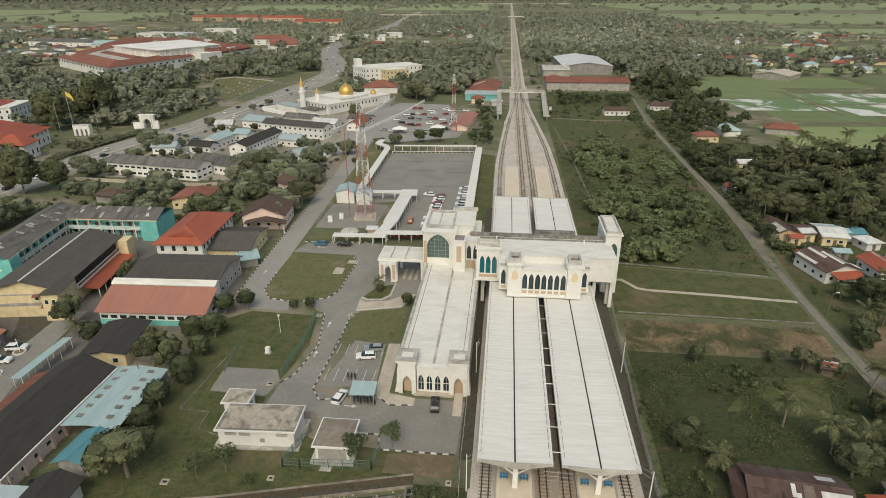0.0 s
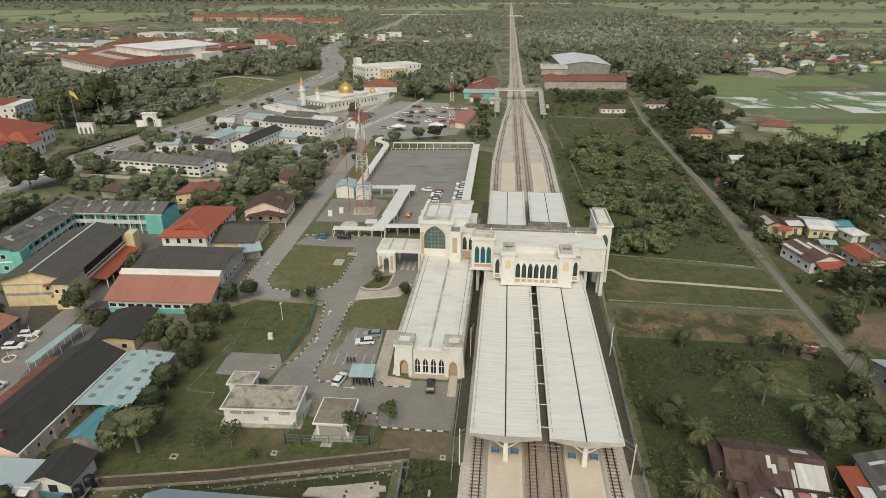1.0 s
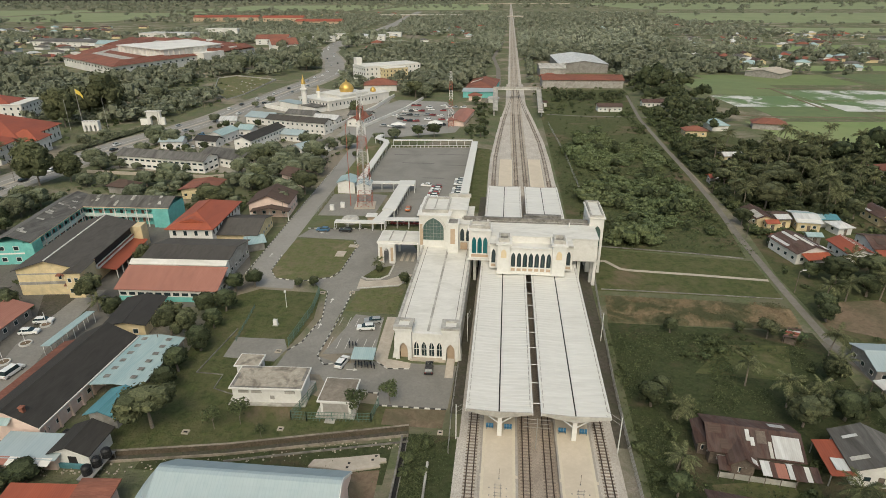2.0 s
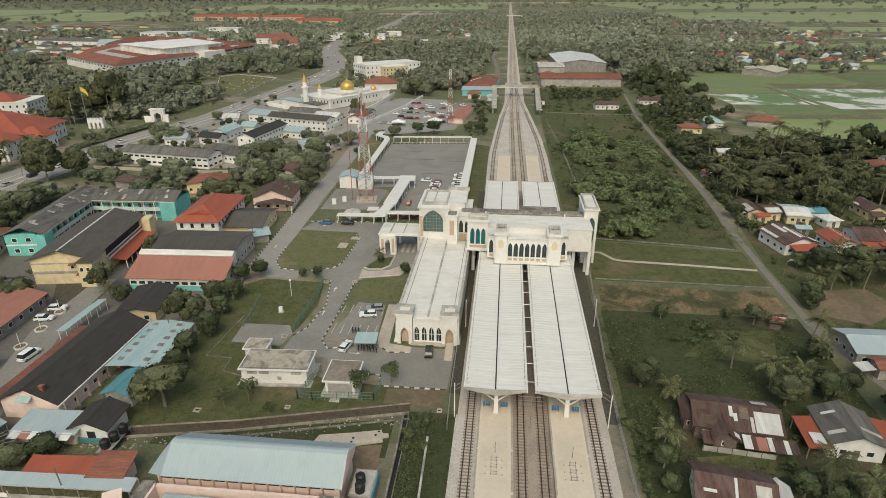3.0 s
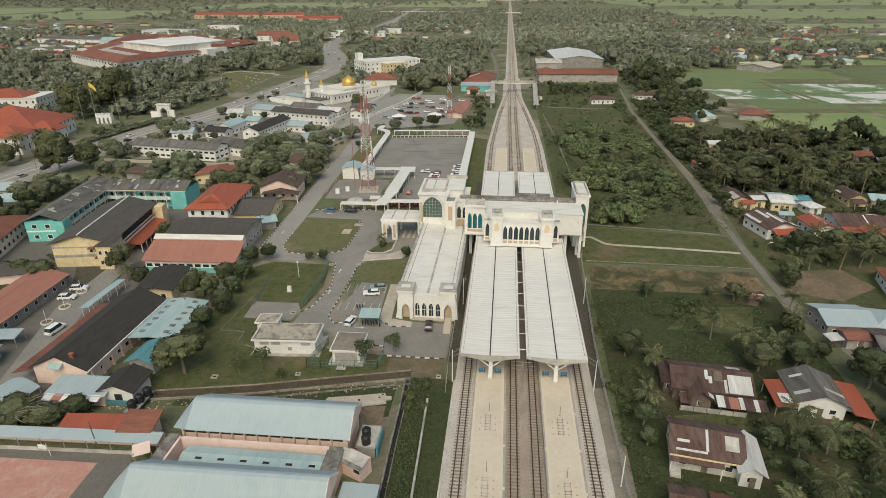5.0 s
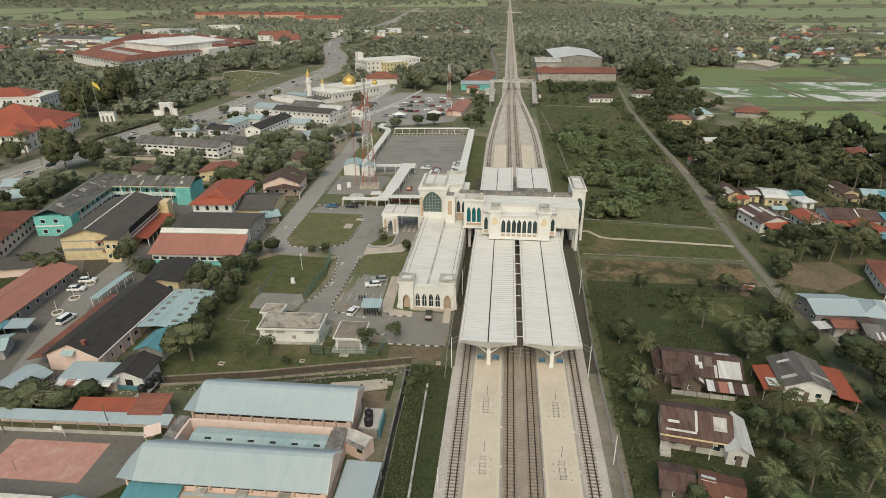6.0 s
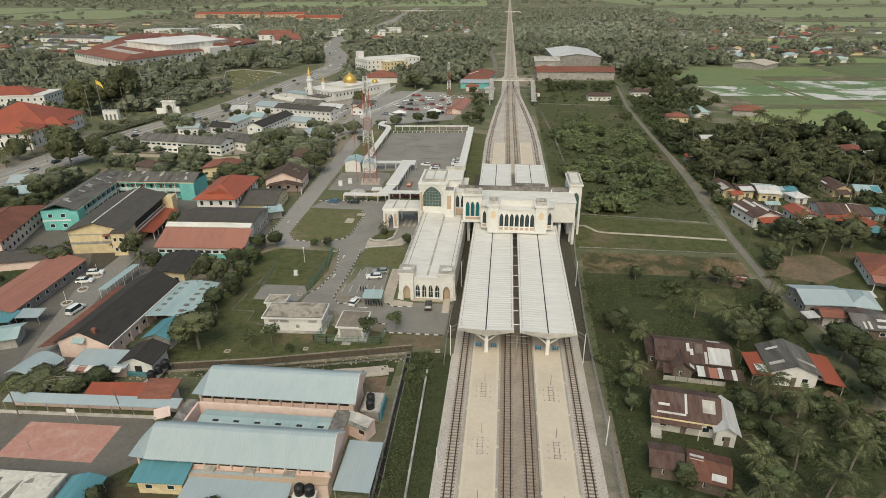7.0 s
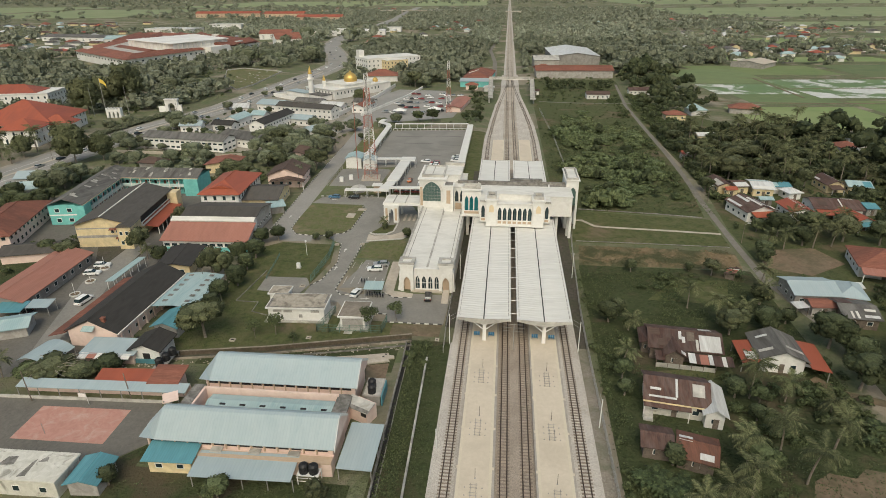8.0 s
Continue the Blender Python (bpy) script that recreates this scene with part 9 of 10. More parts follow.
CARS += [("white" if k % 3 else "red", -33.2 + k * 0.1, 121 + k * 2.7, 92) for k in range(7)]
CARS += [("white" if k % 2 else "silver", -33.8, 106 + k * 2.8, 94) for k in range(4)]
CARS += [("silver" if k % 2 else "white", -24.4, 124 + k * 2.9, 90) for k in range(9) if k != 5]
CARS += [(rnd.choice(("white", "silver", "black", "white", "silver", "red", "white")), -76 + (k % 9) * 4.2 + (k // 9) * 1.5 + rnd.uniform(-1.5, 1.5), 250 + (k // 9) * 15 + rnd.uniform(-4, 4), rnd.uniform(60, 100)) for k in range(45) if rnd.random() < 0.8]


def highway_x(y):
    return float(np.interp(y, [q[1] for q in HIGHWAY], [q[0] for q in HIGHWAY]))


CARS += [(rnd.choice(("white", "silver", "black", "white")), highway_x(y) + rnd.choice((-6.5, -3.5, 3.5, 6.5)), y, (highway_x(y - 5) - highway_x(y + 5)) * 5.7) for y in [100 + k * 15.5 + rnd.uniform(-5, 5) for k in range(26)] + [505 + k * 26 + rnd.uniform(-9, 9) for k in range(15)]]
CARS += [(rnd.choice(("white", "silver", "black", "white", "red")), -152 + (k % 7) * 3.1, 214 + (k // 7) * 9, 80) for k in range(14) if k not in (3, 8)]
CARS += [(rnd.choice(("white", "silver", "black")), -168 + k * 3.2, 186 + k * 1.2, 30) for k in range(5)]
CARS += [(rnd.choice(("white", "silver", "black", "blue")), rnd.uniform(-170, -100), rnd.uniform(185, 232), rnd.uniform(0, 180)) for k in range(16)]
CARS += [("blue", -185.1, 112.1, 20), ("white", -180.5, 109.5, 20), ("silver", -176.6, 110.5, 25), ("black", -183, 117, 20)]
CARS += [("white", 57.6, -2.2, 70), ("silver", 70.4, 15.6, 80), ("black", 74.0, 118.0, 20)]
for c, x, y, r in CARS:
    copy_thing(PLAIN[c] if y > 125 and c in PLAIN else PROTO[c], pose(x, y, 0.06, 0, 0, r))
for o in [*PROTO.values(), *PLAIN.values()]:
    for q in list(o.children_recursive) + [o]:
        bpy.data.objects.remove(q)


def motorcycle(x, y, r):
    m = thing("motorcycle", x, y, 0.06, r, "small dark parked motorcycle", "motorcycle", "parked motorcycles")
    for yy in (-0.6, 0.6):
        part("wheel", Shape().tube((-0.05, yy, 0.3), (0.05, yy, 0.3), 0.3, 0.3, 10), RUBBER, m)
    part("body", Shape().sweep([(-0.75, 0.6), (0.45, 0.45), (0.6, 0.85), (0.1, 0.75), (-0.7, 0.85)], 0, -0.13, 0.13), CARPAINT["black"], m)
    part("handlebar", Shape().tube((-0.32, 0.5, 1.0), (0.32, 0.5, 1.0), 0.03), STEELG, m)
    return m


m0 = motorcycle(-35.6, 18.6, 10)
for k in range(1, 7):
    copy_thing(m0, pose(-35.6 + k * 0.62, 18.5 + (k % 2) * 0.3, 0.06, 0, 0, 8 + 3 * k))
for k in range(3):
    copy_thing(m0, pose(-38.6 + k * 0.7, 25.6, 0.06, 0, 0, 15))


# ---- vegetation ----
vr = np.random.RandomState(11)


def quad_mesh(name, verts, quads, material):
    me = bpy.data.meshes.new(name)
    me.vertices.add(len(verts))
    me.vertices.foreach_set("co", np.asarray(verts, dtype=np.float32).ravel())
    q = np.asarray(quads, dtype=np.int32)
    me.loops.add(q.size)
    me.loops.foreach_set("vertex_index", q.ravel())
    me.polygons.add(len(q))
    me.polygons.foreach_set("loop_start", np.arange(0, q.size, 4, dtype=np.int32))
    me.materials.append(material)
    me.update(calc_edges=True)
    return me


def cube_sphere(n):
    vs, qs = [], []
    for axis in range(3):
        for sg in (-1, 1):
            k = len(vs)
            for i in range(n + 1):
                for j in range(n + 1):
                    p = [0, 0, 0]
                    p[axis], p[(axis + 1) % 3], p[(axis + 2) % 3] = sg, -1 + 2 * i / n, -1 + 2 * j / n
                    vs.append(p)
            qs += [(k + i * (n + 1) + j, k + (i + 1) * (n + 1) + j, k + (i + 1) * (n + 1) + j + 1, k + i * (n + 1) + j + 1) for i in range(n) for j in range(n)]
    v = np.array(vs, float)
    return v / np.linalg.norm(v, axis=1)[:, None], np.array(qs)


def leaf_quads(centres, normals, size, rs, loose=0.55):
    """Small tilted leaf clumps: one diamond-like quad for each centre."""
    n = len(centres)
    nn = normals + rs.normal(0, loose, (n, 3))
    nn /= np.linalg.norm(nn, axis=1)[:, None]
    a = np.cross(nn, rs.normal(0, 1, (n, 3)))
    a /= np.linalg.norm(a, axis=1)[:, None]
    b = np.cross(nn, a)
    s = size * rs.uniform(0.6, 1.35, (n, 1))
    w = s * rs.uniform(0.45, 0.9, (n, 1))
    v = np.stack([centres - a * s, centres - b * w, centres + a * s, centres + b * w], 1).reshape(-1, 3)
    return v, np.arange(4 * n).reshape(-1, 4)


def crown_template(seed, radius, height, base, lobes, per_lobe, leaf, core_n=2, spread=1.0, core=0.88, loose=0.55):
    """A crown of overlapping uneven lobes: a dark inner mass under many leaf clumps."""
    rs = np.random.RandomState(seed)
    sv, sq = cube_sphere(core_n)
    V, Q, k = [], [], 0
    for i in range(lobes):
        ang = 6.283 * i / max(1, lobes - 1) + rs.uniform(-0.5, 0.5)
        rr = 0.0 if i == 0 else radius * rs.uniform(0.40, 0.66) * spread
        r = radius * (0.62 if i == 0 else rs.uniform(0.34, 0.52) if lobes < 13 else rs.uniform(0.24, 0.44))
        c = np.array([rr * math.cos(ang), rr * math.sin(ang), base + height * (rs.uniform(0.55, 0.72) if i == 0 else rs.uniform(0.25, 0.72))])
        sc = np.array([r, r, r * min(1.0, height / radius * 0.55) + 0.001])
        bumpy = 1 + rs.normal(0, 0.10, (len(sv), 1))
        V.append(c + sv * bumpy * sc * core)
        Q.append(sq + k)
        k += len(sv)
        d = rs.normal(0, 1, (per_lobe, 3))
        d[:, 2] = np.abs(d[:, 2]) * 1.0 - 0.35
        d /= np.linalg.norm(d, axis=1)[:, None]
        pts = c + d * sc * rs.uniform(0.84, 1.14, (per_lobe, 1))
        v, q = leaf_quads(pts, d, leaf, rs, loose)
        V.append(v)
        Q.append(q + k)
        k += len(v)
    return np.concatenate(V), np.concatenate(Q)


def trunk_shape(h, r, seed, limbs=4, spread=1.4):
    rs = random.Random(seed)
    s = Shape()
    top = (rs.uniform(-0.3, 0.3), rs.uniform(-0.3, 0.3), h)
    s.tube((0, 0, 0), (top[0] * 0.5, top[1] * 0.5, h * 0.5), r, r * 0.75, 7)
    s.tube((top[0] * 0.5, top[1] * 0.5, h * 0.5), top, r * 0.75, r * 0.5, 7)
    for i in range(limbs):
        a = 6.283 * i / limbs + rs.uniform(-0.4, 0.4)
        s.tube((top[0] * 0.6, top[1] * 0.6, h * 0.6), (spread * math.cos(a), spread * math.sin(a), h * rs.uniform(1.15, 1.4)), r * 0.42, r * 0.18, 5)
    return s


TREES = []
for i, (rad, hgt, base, lobes, per, leaf, m, lab) in enumerate(((4.0, 5.8, 0.9, 16, 48, 0.27, LEAF, "round dense dark green tree"), (4.6, 6.0, 2.4, 18, 46, 0.31, LEAF, "broad dark green tree"), (3.5, 5.4, 0.6, 15, 54, 0.24, LEAF, "compact round green tree"), (5.4, 6.4, 3.2, 20, 46, 0.33, LEAF_OLIVE, "spreading olive-green tree"), (3.4, 7.0, 2.2, 16, 58, 0.27, LEAF_OLIVE, "tall loose olive-green tree"), (4.0, 5.0, 2.4, 15, 58, 0.29, LEAF_BUSH, "leafy bright green fruit tree"), (10.5, 25.0, 1.5, 30, 68, 0.80, LEAF_OLIVE, "towering feathery grey-green tree"), (1.7, 2.6, 1.7, 7, 70, 0.17, LEAF_BUSH, "slender young tree with thin light foliage"), (4.0, 6.0, 0.4, 16, 44, 0.29, LEAF_TOWN, "round lightened green town tree"), (4.6, 6.6, 0.9, 18, 42, 0.34, LEAF_TOWN, "broad lightened green town tree"))):
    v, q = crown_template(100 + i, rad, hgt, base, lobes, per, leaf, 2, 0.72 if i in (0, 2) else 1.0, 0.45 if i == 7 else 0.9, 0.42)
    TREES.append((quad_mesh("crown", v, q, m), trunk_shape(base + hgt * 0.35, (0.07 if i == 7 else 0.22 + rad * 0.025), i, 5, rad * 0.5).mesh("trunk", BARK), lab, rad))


def tree(kind, x, y, scale=1.0, rot=0.0, squash=1.0):
    # north-western trees swap to the lightened leaf copies
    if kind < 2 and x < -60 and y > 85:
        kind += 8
    crown_me, trunk_me, lab, rad = TREES[kind]
    t = new("tree")
    t.empty_display_size = 0.5
    t.matrix_world = pose(x, y, 0, 0, 0, rot) @ Matrix.Diagonal((scale, scale, scale * squash, 1))
    tagged(t, lab + (" on the grass" if y < 60 else " near the houses"), "tree", "trees")
    part("trunk", trunk_me, None, t)
    part("crown", crown_me, None, t)
    return t


def frond(length, droop, rs, leaflets=19, leaf_len=0.54):
    """One palm frond along +x: a rib with hanging leaflets on both sides."""
    V, Q = [], []
    pts = []
    for i in range(7):
        t = i / 6
        pts.append((length * (t - 0.12 * t * t), 0, 0.55 * length * t * (0.75 - droop * t)))
    for i in range(6):
        (x0, _, z0), (x1, _, z1) = pts[i], pts[i + 1]
        k = len(V)
        w = 0.06 * (1 - i / 7)
        V += [(x0, -w, z0), (x1, -w, z1), (x1, w, z1), (x0, w, z0)]
        Q.append((k, k + 1, k + 2, k + 3))
    for i in range(leaflets):
        t = 0.10 + 0.88 * i / leaflets
        f = t * 6
        a = min(5, int(f))
        u = f - a
        x = pts[a][0] + (pts[a + 1][0] - pts[a][0]) * u
        z = pts[a][2] + (pts[a + 1][2] - pts[a][2]) * u
        L = leaf_len * length * 0.42 * (0.45 + 0.75 * math.sin(3.0 * min(1, t + 0.12)))
        for sg in (-1, 1):
            k = len(V)
            hang = rs.uniform(0.2, 0.6) * L
            V += [(x - 0.08, 0, z), (x + 0.08, 0, z), (x + 0.52 * L, sg * L * 0.74, z - hang), (x + 0.47 * L, sg * L * 0.72, z - hang)]
            Q.append((k, k + 1, k + 2, k + 3))
    return np.array(V), np.array(Q)


PALMS = []
for i, (h, L, n) in enumerate(((7.5, 4.3, 20), (9.5, 4.5, 22), (4.5, 4.0, 18), (6.0, 3.9, 18))):
    rs = np.random.RandomState(40 + i)
    bend = rs.uniform(-0.9, 0.9, 2)
    V, Q, k = [], [], 0
    for j in range(n):
        v, q = frond(L * rs.uniform(0.85, 1.1), rs.uniform(0.55, 1.5), rs)
        a, tilt = 2.399 * j, rs.uniform(-0.7, 0.75)
        c, s = math.cos(tilt), math.sin(tilt)
        v = np.stack([v[:, 0] * c - v[:, 2] * s, v[:, 1], v[:, 0] * s + v[:, 2] * c], 1)
        c, s = math.cos(a), math.sin(a)
        v = np.stack([v[:, 0] * c - v[:, 1] * s, v[:, 0] * s + v[:, 1] * c, v[:, 2]], 1)
        V.append(v + (bend[0], bend[1], h))
        Q.append(q + k)
        k += len(v)
    tr = Shape()
    for s in range(6):
        t0, t1 = s / 6, (s + 1) / 6
        tr.tube((bend[0] * t0 * t0, bend[1] * t0 * t0, h * t0), (bend[0] * t1 * t1, bend[1] * t1 * t1, h * t1), 0.20 - 0.07 * t0, 0.20 - 0.07 * t1, 7)
    PALMS.append((quad_mesh("fronds", np.concatenate(V), np.concatenate(Q), LEAF_PALM), tr.mesh("trunk", BARK)))


def palm(kind, x, y, scale=1.0, rot=0.0):
    t = new("palm_tree")
    t.empty_display_size = 0.5
    t.matrix_world = pose(x, y, 0, 0, 0, rot) @ Matrix.Diagonal((scale, scale, scale, 1))
    tagged(t, ("tall coconut palm with arching fronds", "tall slender coconut palm among the houses", "short young palm with broad fronds", "coconut palm with drooping fronds")[kind], "palm tree", "palms")
    part("trunk", PALMS[kind][1], None, t)
    part("fronds", PALMS[kind][0], None, t)


rs = np.random.RandomState(77)
V, Q = [], []
for j in range(9):
    a, L, up = 0.7 * j + rs.uniform(-0.2, 0.2), rs.uniform(1.4, 2.1), rs.uniform(0.5, 1.2)
    for i in range(4):
        t0, t1 = i / 4, (i + 1) / 4
        k = len(V)
        row = []
        for t in (t0, t1):
            x, z, w = L * t, 1.6 + up * (1.8 * t - 1.6 * t * t), 0.34 * math.sin(3.14 * min(0.97, t * 0.9 + 0.1))
            row.append([(x * math.cos(a) - sg * w * math.sin(a), x * math.sin(a) + sg * w * math.cos(a), z) for sg in (-1, 1)])
        V += [row[0][0], row[1][0], row[1][1], row[0][1]]
        Q.append((k, k + 1, k + 2, k + 3))
BANANA = (quad_mesh("leaves", np.array(V), np.array(Q), LEAF_BANANA), Shape().tube((0, 0, 0), (0, 0, 1.8), 0.16, 0.1, 7).mesh("stem", LEAF_BUSH))


def banana(x, y, scale=1.0, rot=0.0):
    t = new("banana_plant")
    t.matrix_world = pose(x, y, 0, 0, 0, rot) @ Matrix.Diagonal((scale, scale, scale, 1))
    tagged(t, "banana plant with broad torn green leaves", "plant", "banana plants")
    part("stem", BANANA[1], None, t)
    part("leaves", BANANA[0], None, t)


# spatial index of what is kept clear
CELL = 20.0
GRID = {}
for bx, by, br in BLOCKED:
    for i in range(int((bx - br) // CELL), int((bx + br) // CELL) + 1):
        for j in range(int((by - br) // CELL), int((by + br) // CELL) + 1):
            GRID.setdefault((i, j), []).append((bx, by, br))


def free(x, y, r):
    return all((x - bx) ** 2 + (y - by) ** 2 > max(0.0, br + r) ** 2 for bx, by, br in GRID.get((int(x // CELL), int(y // CELL)), ()))


def take(x, y, r):
    for i in range(int((x - r) // CELL), int((x + r) // CELL) + 1):
        for j in range(int((y - r) // CELL), int((y + r) // CELL) + 1):
            GRID.setdefault((i, j), []).append((x, y, r))


# trees with known places: kind, x, y, scale
PLACED = [(3, -66.4, -3.0, 0.98), (2, -69.4, 7.0, 0.92), (2, -70.4, 13.2, 0.95), (4, -78.4, 25.2, 1.0), (4, -74.4, 24.5, 0.9), (2, -69.6, 21.0, 1.0), (2, -71.0, 30.0, 0.85), (2, -71.6, 37.5, 1.0), (2, -73.5, 47.0, 0.9), (2, -69.5, 50.0, 0.85), (2, -54.5, 52.0, 0.5), (2, -58.4, 51.6, 0.42), (7, -51.5, -0.6, 1.15), (7, -55.5, -2.2, 1.0), (7, -31.6, 3.6, 1.25), (7, -26.4, 7.6, 1.1), (7, -46.6, -3.4, 0.6),
          (2, 30.7, 38.0, 0.62), (0, 21.0, 11.6, 0.85), (2, 23.4, 14.6, 0.75), (0, 67.4, 46.6, 0.75), (1, 68.6, 50.6, 0.6), (0, 54.0, 11.0, 0.95), (3, 46.0, 8.6, 0.72), (0, 57.5, 22.6, 0.85), (1, 64.6, 5.0, 1.0), (0, 68.0, 0.5, 0.95), (2, 46.0, 40.0, 0.45), (3, 51.0, 37.6, 0.5), (5, 20.4, -9.5, 0.6), (2, 20.0, -14.5, 0.62), (0, 39.8, -13.4, 0.7), (5, 43.2, -15.6, 0.6), (0, 41.5, -19.5, 0.55), (0, 60.0, 14.5, 0.6), (5, 36.5, -33.0, 0.9), (2, 24.5, -31.5, 0.7), (5, -43.5, -45.4, 0.6), (4, -28.6, -45.0, 0.55), (2, -61.5, -44.0, 0.6),
          (1, 78.5, 66.0, 0.95), (0, 83, 60, 1.0), (1, 88, 68, 0.95), (3, 96, 64, 0.9), (0, 74, 70, 0.7), (1, 105, 62, 0.9), (0, 80.5, 92.0, 0.55), (0, 72.5, 90.5, 0.55), (1, 70, 108, 0.7),
          (4, -105.5, 37.5, 0.95), (0, -131, 34, 0.8), (3, -122, 30.5, 0.7), (0, -97, 33, 0.75), (0, -75.8, 36.0, 0.85), (1, -84, 108, 1.0), (1, -76.0 - 6, 116, 0.9), (0, -97, 92.5, 0.8), (4, -106, 60.5, 0.7), (2, -39.6, 62.0, 0.4), (2, -31.8, 56.0, 0.55), (2, -74.6, 178, 0.6), (1, -82, 196, 1.0), (1, -64, 218, 0.8), (1, -52, 222, 0.8), (1, -44, 224, 0.9)]
for k, (kind, x, y, s) in enumerate(PLACED):
    tree(kind, x, y, s, k * 47 % 360)
    take(x, y, TREES[kind][3] * s)
for k, (kind, x, y, s) in enumerate(((1, 42.4, -13.4, 0.86), (3, 48.4, -13.8, 0.85), (2, 54.5, -17.0, 0.85), (0, 42.1, -27.4, 0.85), (0, 35.7, -31.0, 0.85), (3, 34.4, -37.3, 1.0), (0, 43.6, -33.6, 0.9), (3, 25.3, -41.5, 0.8), (3, 51.0, -26.0, 1.0), (3, 40.2, 19.6, 0.85), (3, 45.3, 13.7, 0.95), (2, 48.2, 12.4, 0.85), (3, 57.3, 22.7, 0.85), (2, 24.8, 8.4, 0.8), (2, 21.4, -4.9, 0.8), (2, 52.0, 15.5, 0.8), (3, 76.6, 56.8, 0.9), (0, 84.8, 57.6, 0.95), (3, 91.0, 59.9, 0.9), (2, 72.0, 57.0, 0.9), (0, 68.0, -12.0, 1.0), (0, 60.5, 31, 0.8), (3, 84, 72, 1.0), (2, 92, 72.5, 1.0), (0, 99, 70, 0.9), (2, -101.5, 34.0, 0.7), (2, -39.8, 63.0, 0.6), (1, 105, 150, 1.1), (3, 118, 160, 1.1), (0, 124, 175, 1.2), (1, 138, 168, 1.0), (2, 86, 140, 1.2), (3, 92, 152, 1.1), (1, 100, 168, 1.0), (0, 115, 205, 1.1), (1, 126, 196, 1.1), (3, 140, 200, 1.1), (0, 148, 190, 1.0), (1, 156, 205, 1.0), (2, 108, 130, 1.2), (0, 120, 140, 1.0), (3, 132, 150, 1.0), (0, 79, 160, 0.9), (1, 96, 205, 1.0), (3, 110, 190, 1.1), (0, 132, 214, 1.0), (1, 150, 225, 1.0), (3, 161, 218, 1.2), (2, 30.5, -38.5, 1.0), (3, -99, -20.5, 0.7), (2, -103, -23.5, 0.8))):
    palm(kind, x, y, s, k * 71 % 360)
    take(x, y, 2.0)
for k, (x, y, s) in enumerate(((-255, 230, 0.9), (-244, 254, 1.12), (-262, 254, 0.8), (-251, 268, 0.9))):
    tree(6, x, y, s, k * 100)
    take(x, y, 7 * s)
for k, (x, y, s) in enumerate(((-238, 280, 1.3), (-226, 268, 1.0), (-234, 299, 1.2), (-222, 286, 0.9), (-244, 300, 1.4), (-250, 318, 1.5), (-262, 300, 1.6), (-236, 322, 1.3))):
    tree(k % 2, x, y, s, k * 77)
    take(x, y, 3 * s)
for x, y, s in ((-257, 478, 2.4), (-240, 484, 2.2), (-270, 486, 2.2), (-228, 482, 1.8), (-202, 500, 2.0), (-206, 520, 2.3), (-196, 512, 1.6), (-214, 540, 2.0), (-229, 768, 2.6), (-160, 606, 2.2), (-150, 620, 2.4), (-166, 640, 2.0), (-302, 800, 2.6), (-214, 205, 0.9), (-215, 190, 1.0), (-176, 250, 0.9), (-174, 200, 0.9), (-176, 176, 1.0), (-178, 160, 0.9)):
    tree(1 if s > 1 else 0, x, y, s, x * 7 % 360, 1.0)
    take(x, y, 3.6 * s)
for k in range(34):
    x, y = vr.uniform(84, 150), vr.uniform(112, 210)
    if free(x, y, 1.0):
        palm(k % 4, x, y, vr.uniform(0.9, 1.25), vr.uniform(0, 360))
        take(x, y, 1.6)
for k in range(26):
    x, y = vr.uniform(70, 160), vr.uniform(108, 135)
    if free(x, y, 1.0):
        palm(k % 4, x, y, vr.uniform(0.8, 1.1), vr.uniform(0, 360))
        take(x, y, 1.6)
for k in range(14):
    x, y = -228 + vr.uniform(0, 22), 112 + vr.uniform(0, 70)
    if all((x - bx) ** 2 + (y - by) ** 2 > (br + 1) ** 2 for bx, by, br in BLOCKED):
        palm(k % 4, x, y, vr.uniform(0.9, 1.3), vr.uniform(0, 360))
for k in range(16):
    banana(22.0 + vr.uniform(-3.5, 4.0), -37.5 + vr.uniform(-2.5, 2.5), vr.uniform(0.8, 1.2), vr.uniform(0, 360))
for k in range(7):
    banana(60 + vr.uniform(-6, 6), -24 + vr.uniform(-4, 4), vr.uniform(0.8, 1.1), vr.uniform(0, 360))
for k in range(5):
    banana(57 + vr.uniform(-2, 2), 37 + vr.uniform(-2, 2), vr.uniform(0.7, 1.0), vr.uniform(0, 360))

for k, (kind, x, y, sc, q) in enumerate(((5, -93.4, -20.2, 0.8, 0.55), (0, -78.9, -16.9, 0.86, 0.72), (3, -83.6, -19.4, 0.62, 0.55), (3, -88.6, -19.6, 0.9, 0.5))):
    t = tree(kind, x, y, sc, k * 80, q)
# the last of them is half bare: pale branches arch out of its crown
arch = random.Random(31)
twigs = Shape()
for k in range(46):
    a, L = 6.283 * k / 46 + arch.uniform(-0.3, 0.3), arch.uniform(3.0, 6.4)
    up, b0 = arch.uniform(6.6, 8.8), arch.uniform(0.2, 1.6)
    pts = [(math.cos(a + 0.25 * u) * (b0 + (L - b0) * u), math.sin(a + 0.25 * u) * (b0 + (L - b0) * u), 5.0 + (up - 5.0) * 1.7 * u * (1.45 - u)) for u in (0, 0.35, 0.7, 1.0)]
    for p, q in zip(pts, pts[1:]):
        twigs.tube(p, q, 0.07, 0.05, 4)
part("branchwork", twigs, PALEBARK, t, "pale bare arching branches")

